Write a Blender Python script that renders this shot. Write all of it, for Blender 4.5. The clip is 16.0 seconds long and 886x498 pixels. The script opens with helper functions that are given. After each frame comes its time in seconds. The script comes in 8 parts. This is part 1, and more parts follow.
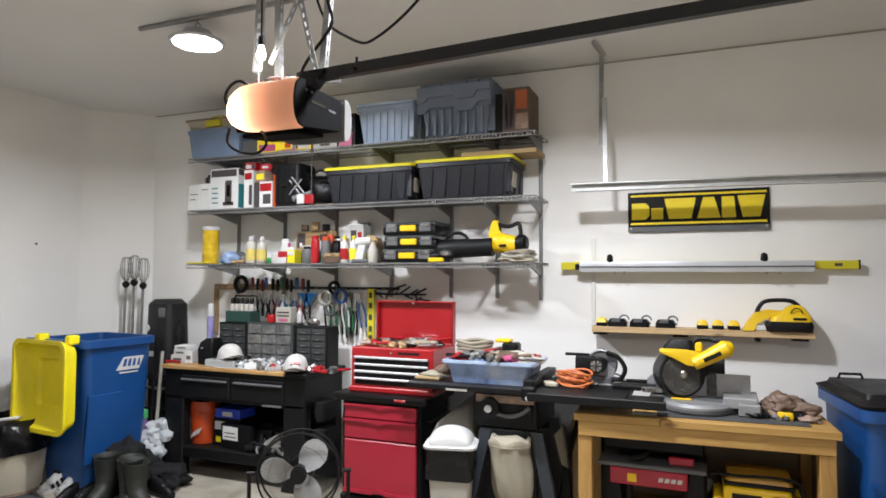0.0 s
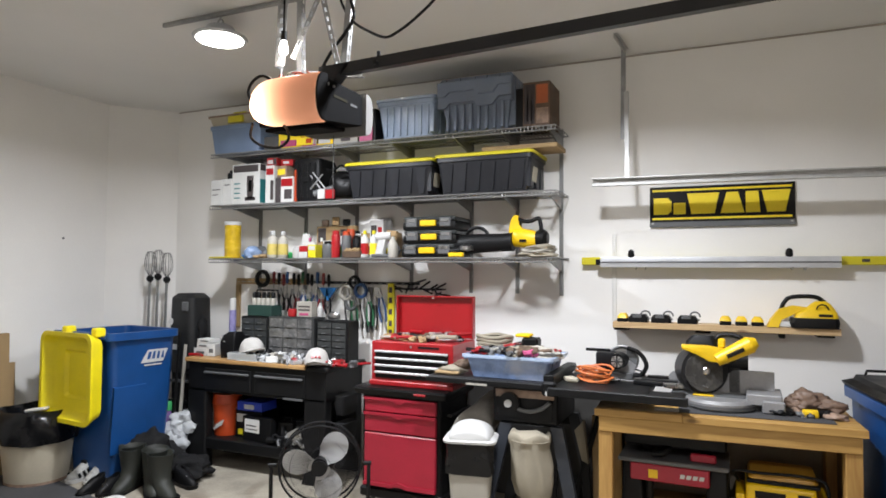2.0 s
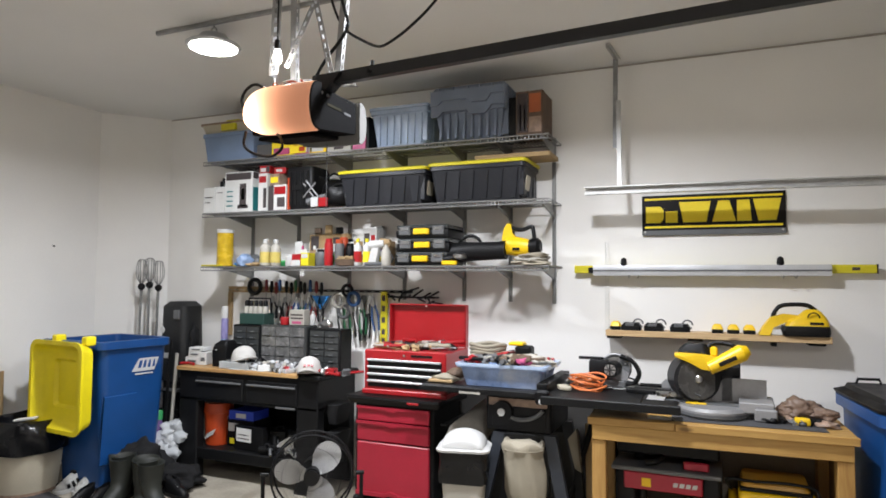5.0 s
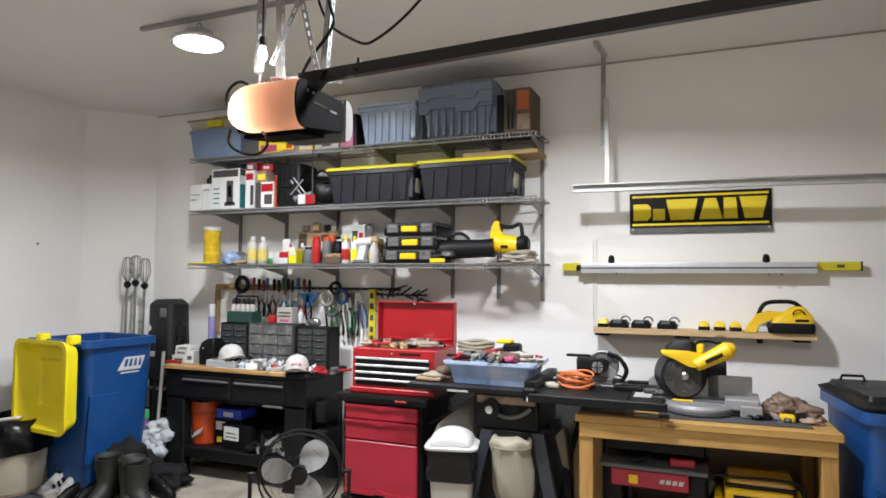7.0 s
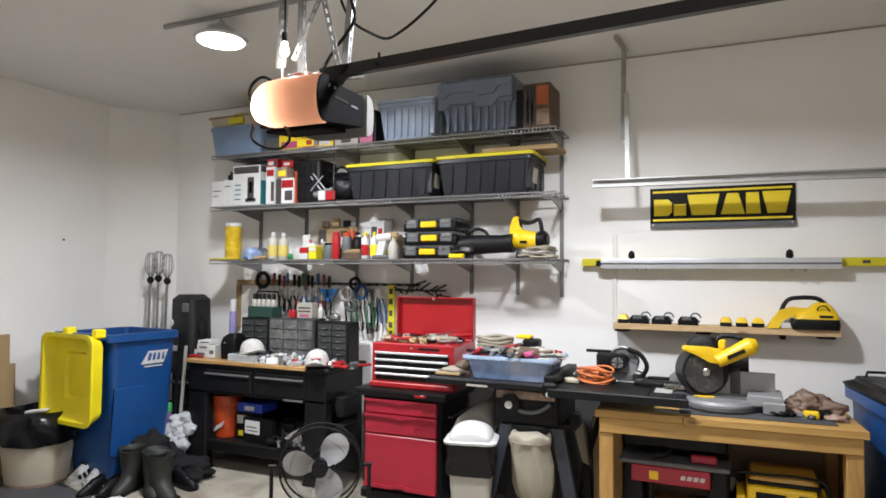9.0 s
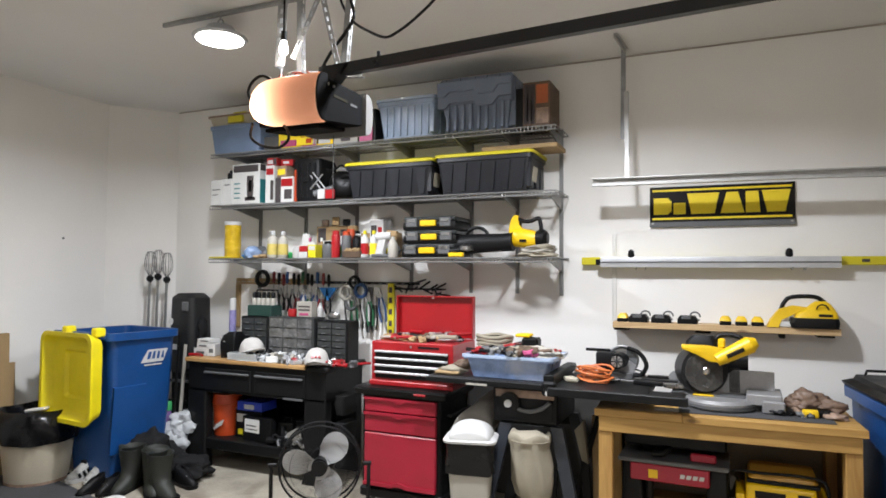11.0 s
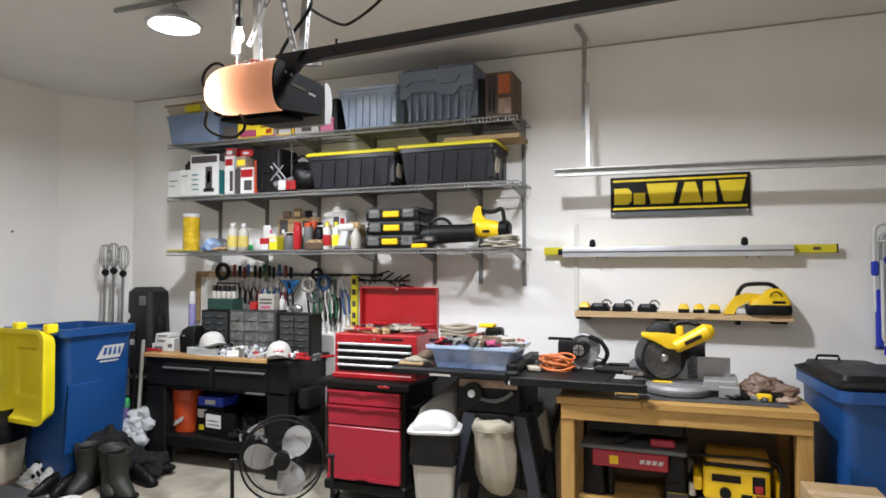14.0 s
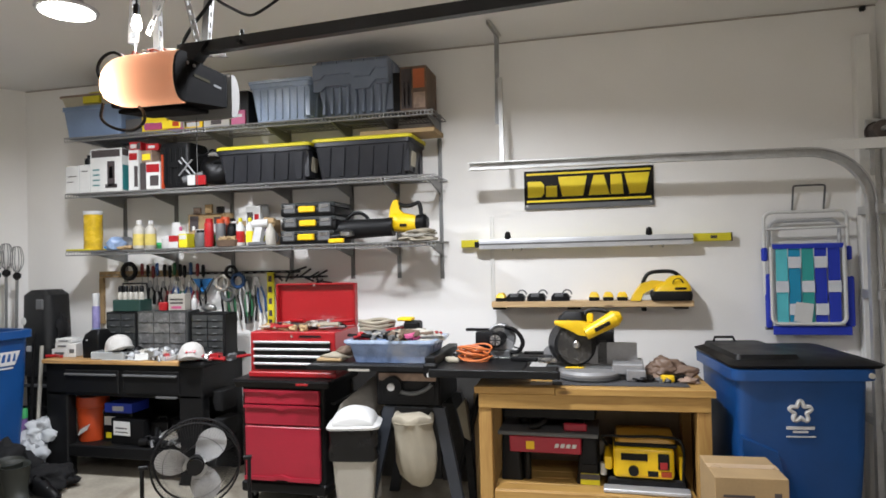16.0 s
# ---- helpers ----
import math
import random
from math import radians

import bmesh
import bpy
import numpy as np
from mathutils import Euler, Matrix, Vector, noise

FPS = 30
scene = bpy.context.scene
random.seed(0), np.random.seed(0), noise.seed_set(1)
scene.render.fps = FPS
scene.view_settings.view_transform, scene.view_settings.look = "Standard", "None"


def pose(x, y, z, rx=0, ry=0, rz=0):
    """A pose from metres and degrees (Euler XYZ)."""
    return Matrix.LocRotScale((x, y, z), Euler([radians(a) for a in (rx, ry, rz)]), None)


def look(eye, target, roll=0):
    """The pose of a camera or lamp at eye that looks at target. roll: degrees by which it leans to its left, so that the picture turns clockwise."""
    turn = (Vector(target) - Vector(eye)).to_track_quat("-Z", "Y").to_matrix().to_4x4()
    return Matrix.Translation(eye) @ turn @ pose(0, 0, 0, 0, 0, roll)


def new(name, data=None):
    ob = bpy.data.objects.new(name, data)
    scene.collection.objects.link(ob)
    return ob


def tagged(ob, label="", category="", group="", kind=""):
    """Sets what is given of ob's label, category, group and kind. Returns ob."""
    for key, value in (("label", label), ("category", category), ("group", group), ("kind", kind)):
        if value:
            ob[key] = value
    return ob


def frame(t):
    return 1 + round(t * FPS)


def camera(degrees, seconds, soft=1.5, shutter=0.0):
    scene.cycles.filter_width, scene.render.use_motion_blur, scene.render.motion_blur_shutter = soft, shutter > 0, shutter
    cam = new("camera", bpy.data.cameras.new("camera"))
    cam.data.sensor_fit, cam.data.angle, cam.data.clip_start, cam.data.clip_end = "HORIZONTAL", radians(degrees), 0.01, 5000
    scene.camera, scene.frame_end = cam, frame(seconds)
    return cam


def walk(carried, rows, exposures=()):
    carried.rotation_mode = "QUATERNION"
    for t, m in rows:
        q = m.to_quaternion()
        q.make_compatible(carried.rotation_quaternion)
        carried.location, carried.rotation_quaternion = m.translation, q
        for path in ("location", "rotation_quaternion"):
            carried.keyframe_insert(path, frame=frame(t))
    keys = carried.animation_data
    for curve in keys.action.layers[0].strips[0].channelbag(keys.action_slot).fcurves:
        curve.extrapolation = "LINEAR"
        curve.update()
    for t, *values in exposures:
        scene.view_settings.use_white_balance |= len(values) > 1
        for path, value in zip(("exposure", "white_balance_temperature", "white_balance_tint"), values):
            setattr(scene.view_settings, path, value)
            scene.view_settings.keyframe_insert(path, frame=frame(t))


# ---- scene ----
cam = camera(69.60, 16.0, soft=1.7)
PATH = [
    (0.0, (0.008, 0.005, 1.553), (-0.8871, 2.2291, 1.6640), 0.20),
    (0.5, (0.002, -0.003, 1.546), (-0.9196, 2.2095, 1.6738), 0.40),
    (1.0, (-0.002, -0.003, 1.548), (-0.9427, 2.2021, 1.6662), 0.40),
    (1.5, (-0.002, -0.005, 1.544), (-0.9579, 2.1940, 1.6568), 0.40),
    (2.0, (0.001, -0.001, 1.542), (-0.9591, 2.1964, 1.6392), 0.40),
    (2.5, (0.008, -0.002, 1.541), (-0.9544, 2.1952, 1.6190), 0.40),
    (3.0, (0.010, -0.005, 1.539), (-0.9475, 2.1943, 1.6170), 0.30),
    (3.5, (0.004, -0.002, 1.542), (-0.9574, 2.1956, 1.6224), 0.40),
    (4.0, (-0.001, -0.003, 1.539), (-0.9615, 2.1945, 1.6427), 0.40),
    (4.5, (-0.005, -0.007, 1.547), (-0.9547, 2.1934, 1.6616), 0.40),
    (5.0, (-0.001, -0.003, 1.546), (-0.9360, 2.2041, 1.6720), 0.40),
    (5.5, (0.003, -0.002, 1.551), (-0.9115, 2.2135, 1.6734), 0.30),
    (6.0, (0.008, 0.009, 1.556), (-0.8924, 2.2309, 1.6680), 0.30),
    (6.5, (0.011, 0.012, 1.554), (-0.8800, 2.2380, 1.6590), 0.24),
    (7.0, (0.008, 0.009, 1.556), (-0.8924, 2.2309, 1.6680), 0.30),
    (7.5, (0.003, -0.002, 1.551), (-0.9115, 2.2135, 1.6734), 0.30),
    (8.0, (-0.001, -0.003, 1.546), (-0.9360, 2.2041, 1.6720), 0.40),
    (8.5, (-0.005, -0.007, 1.547), (-0.9547, 2.1934, 1.6616), 0.40),
    (9.0, (-0.001, -0.003, 1.539), (-0.9615, 2.1945, 1.6427), 0.40),
    (9.5, (0.004, -0.002, 1.542), (-0.9574, 2.1956, 1.6224), 0.40),
    (10.0, (0.010, -0.005, 1.539), (-0.9475, 2.1943, 1.6170), 0.30),
    (10.5, (0.008, -0.002, 1.541), (-0.9544, 2.1952, 1.6190), 0.40),
    (11.0, (0.001, -0.001, 1.542), (-0.9591, 2.1964, 1.6392), 0.40),
    (11.5, (-0.002, -0.005, 1.544), (-0.9579, 2.1940, 1.6568), 0.40),
    (12.0, (-0.002, -0.003, 1.548), (-0.9427, 2.2021, 1.6662), 0.40),
    (12.5, (0.002, -0.003, 1.546), (-0.9196, 2.2095, 1.6738), 0.40),
    (13.0, (0.008, 0.005, 1.553), (-0.8871, 2.2291, 1.6640), 0.20),
    (13.5, (0.020, 0.016, 1.546), (-0.8572, 2.2480, 1.6396), 0.10),
    (14.0, (0.015, 0.019, 1.538), (-0.8278, 2.2652, 1.6040), -0.10),
    (14.5, (0.011, 0.014, 1.534), (-0.7956, 2.2740, 1.5748), -0.40),
    (15.0, (0.011, 0.006, 1.528), (-0.7353, 2.2868, 1.5580), -0.60),
    (15.5, (0.025, 0.008, 1.531), (-0.6254, 2.3180, 1.5586), -1.00),
    (16.0, (0.054, 0.020, 1.537), (-0.5136, 2.3516, 1.5766), -1.30),
]
walk(cam, [(t, look(eye, target, roll)) for t, eye, target, roll in PATH])

# world: a closed garage at night, lit by its own lamps
world = bpy.data.worlds.new("world")
scene.world = world
world.use_nodes = True
world.node_tree.nodes["Background"].inputs[0].default_value = (0.02, 0.022, 0.025, 1)
world.node_tree.nodes["Background"].inputs[1].default_value = 0.2
scene.view_settings.exposure = 0.40

LAMP_SPOTS = [(-2.70, 2.87), (-0.73, 2.65), (-2.7, -0.6), (0.95, -0.4)]
LAMP_Z = 2.94
LAMP_POWER = [57, 59, 20, 65]
LAMP_SPREAD = [166, 160, 150, 150]
LAMP_TINT = [(0.89, 0.92, 0.99), (0.89, 0.92, 0.99), (0.93, 0.93, 0.97), (0.95, 0.93, 0.94)]


def lamp_light(x, y, z, power, tint, spread):
    data = bpy.data.lights.new("lamp_light", "AREA")
    data.shape, data.size, data.energy, data.color = "DISK", 0.21, power, tint
    data.spread = radians(spread)
    ob = new("lamp_light", data)
    ob.location = (x, y, z)
    return ob


for (lx, ly), power, tint, spread in zip(LAMP_SPOTS, LAMP_POWER, LAMP_TINT, LAMP_SPREAD):
    lamp_light(lx, ly, LAMP_Z - 0.034, power, tint, spread)
bulb_data = bpy.data.lights.new("opener_bulb", "POINT")
bulb_data.energy, bulb_data.color, bulb_data.shadow_soft_size = 1.35, (1.0, 0.8, 0.66), 0.03
new("opener_bulb", bulb_data).location = (-1.68, 2.012, 2.205)
bare_data = bpy.data.lights.new("bare_bulb", "POINT")
bare_data.energy, bare_data.color, bare_data.shadow_soft_size = 7, (1.0, 0.95, 0.88), 0.02
new("bare_bulb", bare_data).location = (-1.66, 2.13, 2.46)

# ---- materials ----
def surf(name, colour, rough=0.5, metal=0.0, var=0.12, scale=6.0, bump=0.08, fine=90.0, coat=0.0, stain=None, stain_amount=0.5, spec=0.5):
    """Principled surface with broad and fine variation, and a little relief."""
    m = bpy.data.materials.new(name)
    m.use_nodes = True
    nt = m.node_tree
    n, link = nt.nodes, nt.links.new
    p = n["Principled BSDF"]
    co = n.new("ShaderNodeTexCoord")
    broad, grain = n.new("ShaderNodeTexNoise"), n.new("ShaderNodeTexNoise")
    broad.inputs["Scale"].default_value, broad.inputs["Detail"].default_value = scale, 5
    grain.inputs["Scale"].default_value, grain.inputs["Detail"].default_value = fine, 3
    info = n.new("ShaderNodeObjectInfo")
    shift = n.new("ShaderNodeVectorMath")
    shift.operation = "ADD"
    link(co.outputs["Object"], shift.inputs[0])
    link(info.outputs["Random"], shift.inputs[1])
    link(shift.outputs[0], broad.inputs["Vector"])
    link(shift.outputs[0], grain.inputs["Vector"])
    add = n.new("ShaderNodeMath")
    add.operation = "MULTIPLY_ADD"
    link(broad.outputs["Fac"], add.inputs[0])
    add.inputs[1].default_value = 0.7
    low = n.new("ShaderNodeMath")
    low.operation = "MULTIPLY"
    link(grain.outputs["Fac"], low.inputs[0])
    low.inputs[1].default_value = 0.3
    link(low.outputs[0], add.inputs[2])
    ramp = n.new("ShaderNodeValToRGB")
    a = [max(0.0, c * (1 - var)) for c in colour]
    b = [min(1.0, c * (1 + var)) for c in colour]
    ramp.color_ramp.elements[0].position, ramp.color_ramp.elements[0].color = 0.35, (*a, 1)
    ramp.color_ramp.elements[1].position, ramp.color_ramp.elements[1].color = 0.65, (*b, 1)
    link(add.outputs[0], ramp.inputs[0])
    out = ramp.outputs[0]
    if stain:
        blot = n.new("ShaderNodeTexNoise")
        blot.inputs["Scale"].default_value, blot.inputs["Detail"].default_value, blot.inputs["Distortion"].default_value = scale * 0.45, 7, 0.6
        link(shift.outputs[0], blot.inputs["Vector"])
        cut = n.new("ShaderNodeMapRange")
        cut.inputs["From Min"].default_value, cut.inputs["From Max"].default_value = 0.54, 0.72
        cut.inputs["To Max"].default_value = stain_amount
        link(blot.outputs["Fac"], cut.inputs["Value"])
        mix = n.new("ShaderNodeMix")
        mix.data_type = "RGBA"
        link(cut.outputs[0], mix.inputs["Factor"])
        link(out, mix.inputs["A"])
        mix.inputs["B"].default_value = (*stain, 1)
        out = mix.outputs["Result"]
    link(out, p.inputs["Base Color"])
    rr = n.new("ShaderNodeMapRange")
    rr.inputs["To Min"].default_value, rr.inputs["To Max"].default_value = max(0.03, rough - 0.12), min(1.0, rough + 0.12)
    link(broad.outputs["Fac"], rr.inputs["Value"])
    link(rr.outputs[0], p.inputs["Roughness"])
    p.inputs["Metallic"].default_value = metal
    p.inputs["Coat Weight"].default_value = coat
    p.inputs["Specular IOR Level"].default_value = spec
    if bump:
        bp = n.new("ShaderNodeBump")
        bp.inputs["Strength"].default_value, bp.inputs["Distance"].default_value = bump, 0.003
        link(grain.outputs["Fac"], bp.inputs["Height"])
        link(bp.outputs[0], p.inputs["Normal"])
    return m


def wood(name, colour, dark, rough=0.55, along="X", scale=1.0):
    """Boards with grain lines along one axis and a few knots."""
    m = bpy.data.materials.new(name)
    m.use_nodes = True
    nt = m.node_tree
    n, link = nt.nodes, nt.links.new
    p = n["Principled BSDF"]
    co, mp, info = n.new("ShaderNodeTexCoord"), n.new("ShaderNodeMapping"), n.new("ShaderNodeObjectInfo")
    stretch = {"X": (0.7, 9, 9), "Y": (9, 0.7, 9), "Z": (9, 9, 0.7)}[along]
    mp.inputs["Scale"].default_value = [s * scale for s in stretch]
    link(co.outputs["Object"], mp.inputs["Vector"])
    link(info.outputs["Random"], mp.inputs["Location"])
    wave, spots = n.new("ShaderNodeTexNoise"), n.new("ShaderNodeTexVoronoi")
    wave.inputs["Scale"].default_value, wave.inputs["Detail"].default_value, wave.inputs["Distortion"].default_value = 4, 6, 1.2
    link(mp.outputs[0], wave.inputs["Vector"])
    ramp = n.new("ShaderNodeValToRGB")
    ramp.color_ramp.elements[0].position, ramp.color_ramp.elements[0].color = 0.32, (*dark, 1)
    ramp.color_ramp.elements[1].position, ramp.color_ramp.elements[1].color = 0.6, (*colour, 1)
    link(wave.outputs["Fac"], ramp.inputs[0])
    spots.inputs["Scale"].default_value = 2.2
    mp2 = n.new("ShaderNodeMapping")
    mp2.inputs["Scale"].default_value = {"X": (1, 3, 3), "Y": (3, 1, 3), "Z": (3, 3, 1)}[along]
    link(co.outputs["Object"], mp2.inputs["Vector"])
    link(info.outputs["Random"], mp2.inputs["Location"])
    link(mp2.outputs[0], spots.inputs["Vector"])
    cut = n.new("ShaderNodeMapRange")
    cut.inputs["From Min"].default_value, cut.inputs["From Max"].default_value = 0.10, 0.05
    cut.inputs["To Max"].default_value = 0.75
    link(spots.outputs["Distance"], cut.inputs["Value"])
    mix = n.new("ShaderNodeMix")
    mix.data_type = "RGBA"
    link(cut.outputs[0], mix.inputs["Factor"])
    link(ramp.outputs[0], mix.inputs["A"])
    mix.inputs["B"].default_value = (dark[0] * 0.3, dark[1] * 0.25, dark[2] * 0.2, 1)
    link(mix.outputs["Result"], p.inputs["Base Color"])
    p.inputs["Roughness"].default_value = rough
    bp = n.new("ShaderNodeBump")
    bp.inputs["Strength"].default_value, bp.inputs["Distance"].default_value = 0.15, 0.002
    link(wave.outputs["Fac"], bp.inputs["Height"])
    link(bp.outputs[0], p.inputs["Normal"])
    return m


def glow(name, colour, strength):
    m = bpy.data.materials.new(name)
    m.use_nodes = True
    p = m.node_tree.nodes["Principled BSDF"]
    p.inputs["Base Color"].default_value = (*colour, 1)
    p.inputs["Emission Color"].default_value = (*colour, 1)
    p.inputs["Emission Strength"].default_value = strength
    return m


def lens_plastic(name, colour, through_part):
    """Milky plastic that lets the lamp inside shine through."""
    m = bpy.data.materials.new(name)
    m.use_nodes = True
    nt = m.node_tree
    n, link = nt.nodes, nt.links.new
    p, out = n["Principled BSDF"], n["Material Output"]
    p.inputs["Base Color"].default_value = (*colour, 1)
    p.inputs["Roughness"].default_value = 0.3
    tr, mx = n.new("ShaderNodeBsdfTranslucent"), n.new("ShaderNodeMixShader")
    tr.inputs["Color"].default_value = (*colour, 1)
    mx.inputs[0].default_value = through_part
    link(p.outputs[0], mx.inputs[1])
    link(tr.outputs[0], mx.inputs[2])
    link(mx.outputs[0], out.inputs["Surface"])
    return m


def clear_plastic(name, colour, rough=0.25, amount=0.6):
    """Half-clear storage plastic."""
    m = bpy.data.materials.new(name)
    m.use_nodes = True
    nt = m.node_tree
    n, link = nt.nodes, nt.links.new
    p, out = n["Principled BSDF"], n["Material Output"]
    p.inputs["Base Color"].default_value = (*colour, 1)
    p.inputs["Roughness"].default_value = rough
    tr, mx = n.new("ShaderNodeBsdfTransparent"), n.new("ShaderNodeMixShader")
    tr.inputs["Color"].default_value = (*[min(1, c * 1.3 + 0.3) for c in colour], 1)
    mx.inputs[0].default_value = amount
    link(p.outputs[0], mx.inputs[1])
    link(tr.outputs[0], mx.inputs[2])
    link(mx.outputs[0], out.inputs["Surface"])
    return m


PAINT = surf("wall_paint", (0.83, 0.815, 0.785), 0.75, var=0.035, scale=1.3, bump=0.12, fine=140, stain=(0.66, 0.64, 0.6), stain_amount=0.25)
CEIL = surf("ceiling_paint", (0.76, 0.75, 0.73), 0.85, var=0.03, scale=1.0, bump=0.15, fine=110)
TRIM = surf("trim_paint", (0.78, 0.77, 0.74), 0.45, var=0.04, scale=4)
CONCRETE = surf("concrete", (0.31, 0.28, 0.225), 0.7, var=0.22, scale=5.0, bump=0.25, fine=55, stain=(0.13, 0.1, 0.07), stain_amount=0.85)
RUBBER = surf("rubber_mat", (0.0525, 0.0525, 0.056), 0.8, var=0.2, scale=5, bump=0.4, fine=160)
GALV = surf("galvanised_steel", (0.5, 0.5, 0.49), 0.5, metal=0.6, var=0.12, scale=12)
WIRE = surf("coated_wire", (0.26, 0.26, 0.255), 0.45, metal=0.55, var=0.08, scale=10, bump=0)
STEEL = surf("brushed_steel", (0.434, 0.434, 0.434), 0.3, metal=1.0, var=0.08, scale=20)
ALU = surf("aluminium", (0.54, 0.55, 0.57), 0.4, metal=0.55, var=0.06, scale=10)
CHROME = surf("chrome", (0.8, 0.8, 0.8), 0.12, metal=1.0, var=0.03, bump=0)
DARK_STEEL = surf("dark_steel", (0.012, 0.012, 0.013), 0.42, spec=0.22, metal=0.3, var=0.25, scale=7)
RAIL_STEEL = surf("rail_steel", (0.012, 0.012, 0.014), 0.4, metal=0.2, var=0.2, scale=4)
BLACK = surf("black_plastic", (0.005, 0.005, 0.0054), 0.45, spec=0.22, var=0.25, scale=9)
CHARCOAL = surf("charcoal_powdercoat", (0.0055, 0.0056, 0.006), 0.5, spec=0.22, var=0.2, scale=6, bump=0.2, fine=220)
GREY = surf("grey_plastic", (0.102, 0.105, 0.108), 0.5, var=0.12, scale=8)
SLATE = surf("slate_tote_plastic", (0.17, 0.205, 0.275), 0.42, var=0.1, scale=5, bump=0.15)
PALE_BLUE = surf("pale_blue_plastic", (0.2, 0.28, 0.43), 0.4, var=0.1, scale=5)
SILVER_BLUE = surf("silver_blue_plastic", (0.36, 0.45, 0.6), 0.2, var=0.14, scale=5, coat=0.3)
YELLOW = surf("tool_yellow", (0.78, 0.5, 0.006), 0.4, var=0.08, scale=9)
LIME = surf("lemon_yellow", (0.624, 0.544, 0.016), 0.42, var=0.07, scale=6)
BIN_YELLOW = surf("bin_lid_yellow", (0.84, 0.7, 0.01), 0.45, var=0.07, scale=4, stain=(0.5, 0.4, 0.04), stain_amount=0.25)
BLUE = surf("bin_blue", (0.005, 0.055, 0.2), 0.42, var=0.12, scale=4, bump=0.2, fine=180, stain=(0.015, 0.05, 0.15), stain_amount=0.35)
RED = surf("red_enamel", (0.33, 0.008, 0.012), 0.32, var=0.08, scale=5, coat=0.25)
RED_DRAWER = surf("crimson_drawer", (0.329, 0.014, 0.0315), 0.4, var=0.1, scale=4, stain=(0.3, 0.02, 0.03), stain_amount=0.3)
ORANGE = surf("orange_plastic", (0.42, 0.05, 0.009), 0.45, var=0.1, scale=8)
CORD = surf("orange_cord", (0.6, 0.165, 0.045), 0.5, var=0.1, scale=20)
PINK = surf("pink_plastic", (0.45, 0.072, 0.18), 0.45, var=0.1)
GREEN = surf("green_plastic", (0.04, 0.32, 0.1), 0.45, var=0.1)
DARK_GREEN = surf("dark_green_plastic", (0.015, 0.05, 0.04), 0.5, var=0.2)
TEAL = surf("teal_print", (0.02, 0.17, 0.18), 0.5, var=0.1)
ROYAL = surf("royal_blue", (0.02, 0.05, 0.42), 0.5, var=0.1)
TAPE_BLUE = surf("bright_blue", (0.02, 0.22, 0.62), 0.5, var=0.1)
WHITE = surf("white_plastic", (0.5, 0.5, 0.49), 0.4, var=0.04, scale=6)
PAPER = surf("white_card", (0.62, 0.62, 0.6), 0.7, var=0.05, scale=8)
CREAM = surf("cream_plastic", (0.465, 0.42, 0.3225), 0.5, var=0.07, scale=5, stain=(0.4, 0.33, 0.22), stain_amount=0.3)
OFFWHITE = surf("offwhite_plastic", (0.38, 0.36, 0.315), 0.5, var=0.05, scale=5)
CARD = surf("cardboard", (0.34, 0.232, 0.115), 0.85, var=0.1, scale=5, bump=0.15)
TAPE = surf("parcel_tape", (0.5, 0.36, 0.22), 0.3, var=0.05)
INK = surf("print_ink", (0.06, 0.05, 0.05), 0.7, spec=0.3, var=0.1)
PRINT_YELLOW = surf("print_yellow", (0.86, 0.66, 0.03), 0.45, var=0.06, scale=3, spec=0.3)
PRINT_BLACK = surf("print_black", (0.012, 0.010, 0.009), 0.4, var=0.2, scale=3, spec=0.15)
CANVAS = surf("canvas_cloth", (0.28, 0.25, 0.19), 0.9, var=0.09, scale=7, bump=0.5, fine=260)
LINER = surf("bin_liner", (0.006, 0.006, 0.0066), 0.25, var=0.3, scale=12, bump=0.5, fine=30, spec=0.3)
CAP_CLOTH = surf("cap_cloth", (0.52, 0.505, 0.48), 0.9, var=0.08, scale=14, bump=0.3, fine=300)
BROWN_BAG = surf("brown_bag", (0.27, 0.185, 0.135), 0.5, var=0.3, scale=14, bump=0.3, fine=28)
BOOT = surf("boot_rubber", (0.014, 0.016, 0.012), 0.6, var=0.2, scale=9)
SHOE_GREY = surf("shoe_mesh", (0.36, 0.36, 0.34), 0.8, var=0.25, scale=25, bump=0.4, stain=(0.03, 0.03, 0.03), stain_amount=0.95)
DARK_CLOTH = surf("dark_cloth", (0.008, 0.008, 0.0085), 0.9, spec=0.3, var=0.3, scale=9, bump=0.5, fine=90)
SMOKE = surf("smoked_lid", (0.04, 0.043, 0.043), 0.22, var=0.15, scale=8)
FILM = clear_plastic("plastic_bag_film", (0.75, 0.78, 0.8), 0.2, 0.45)
CLEAR = clear_plastic("clear_plastic", (0.75, 0.78, 0.78), 0.15, 0.55)
WEB_AQUA = surf("aqua_webbing", (0.1, 0.52, 0.58), 0.7, var=0.06, scale=12, bump=0.3, fine=240)
WEB_TEAL = surf("teal_webbing", (0.01, 0.26, 0.45), 0.7, var=0.06, scale=12, bump=0.3, fine=240)
WEB_BLUE = surf("blue_webbing", (0.012, 0.035, 0.42), 0.7, var=0.06, scale=12, bump=0.3, fine=240)
WEB_WHITE = surf("white_webbing", (0.66, 0.68, 0.72), 0.7, var=0.05, scale=12, bump=0.3, fine=240)
PINE = wood("pine_board", (0.42, 0.25, 0.07), (0.335, 0.182, 0.046))
PINE_UP = wood("pine_post", (0.41, 0.24, 0.07), (0.325, 0.172, 0.046), along="Z")
OAK = wood("butcher_block", (0.5, 0.3, 0.12), (0.32, 0.17, 0.06), rough=0.4)
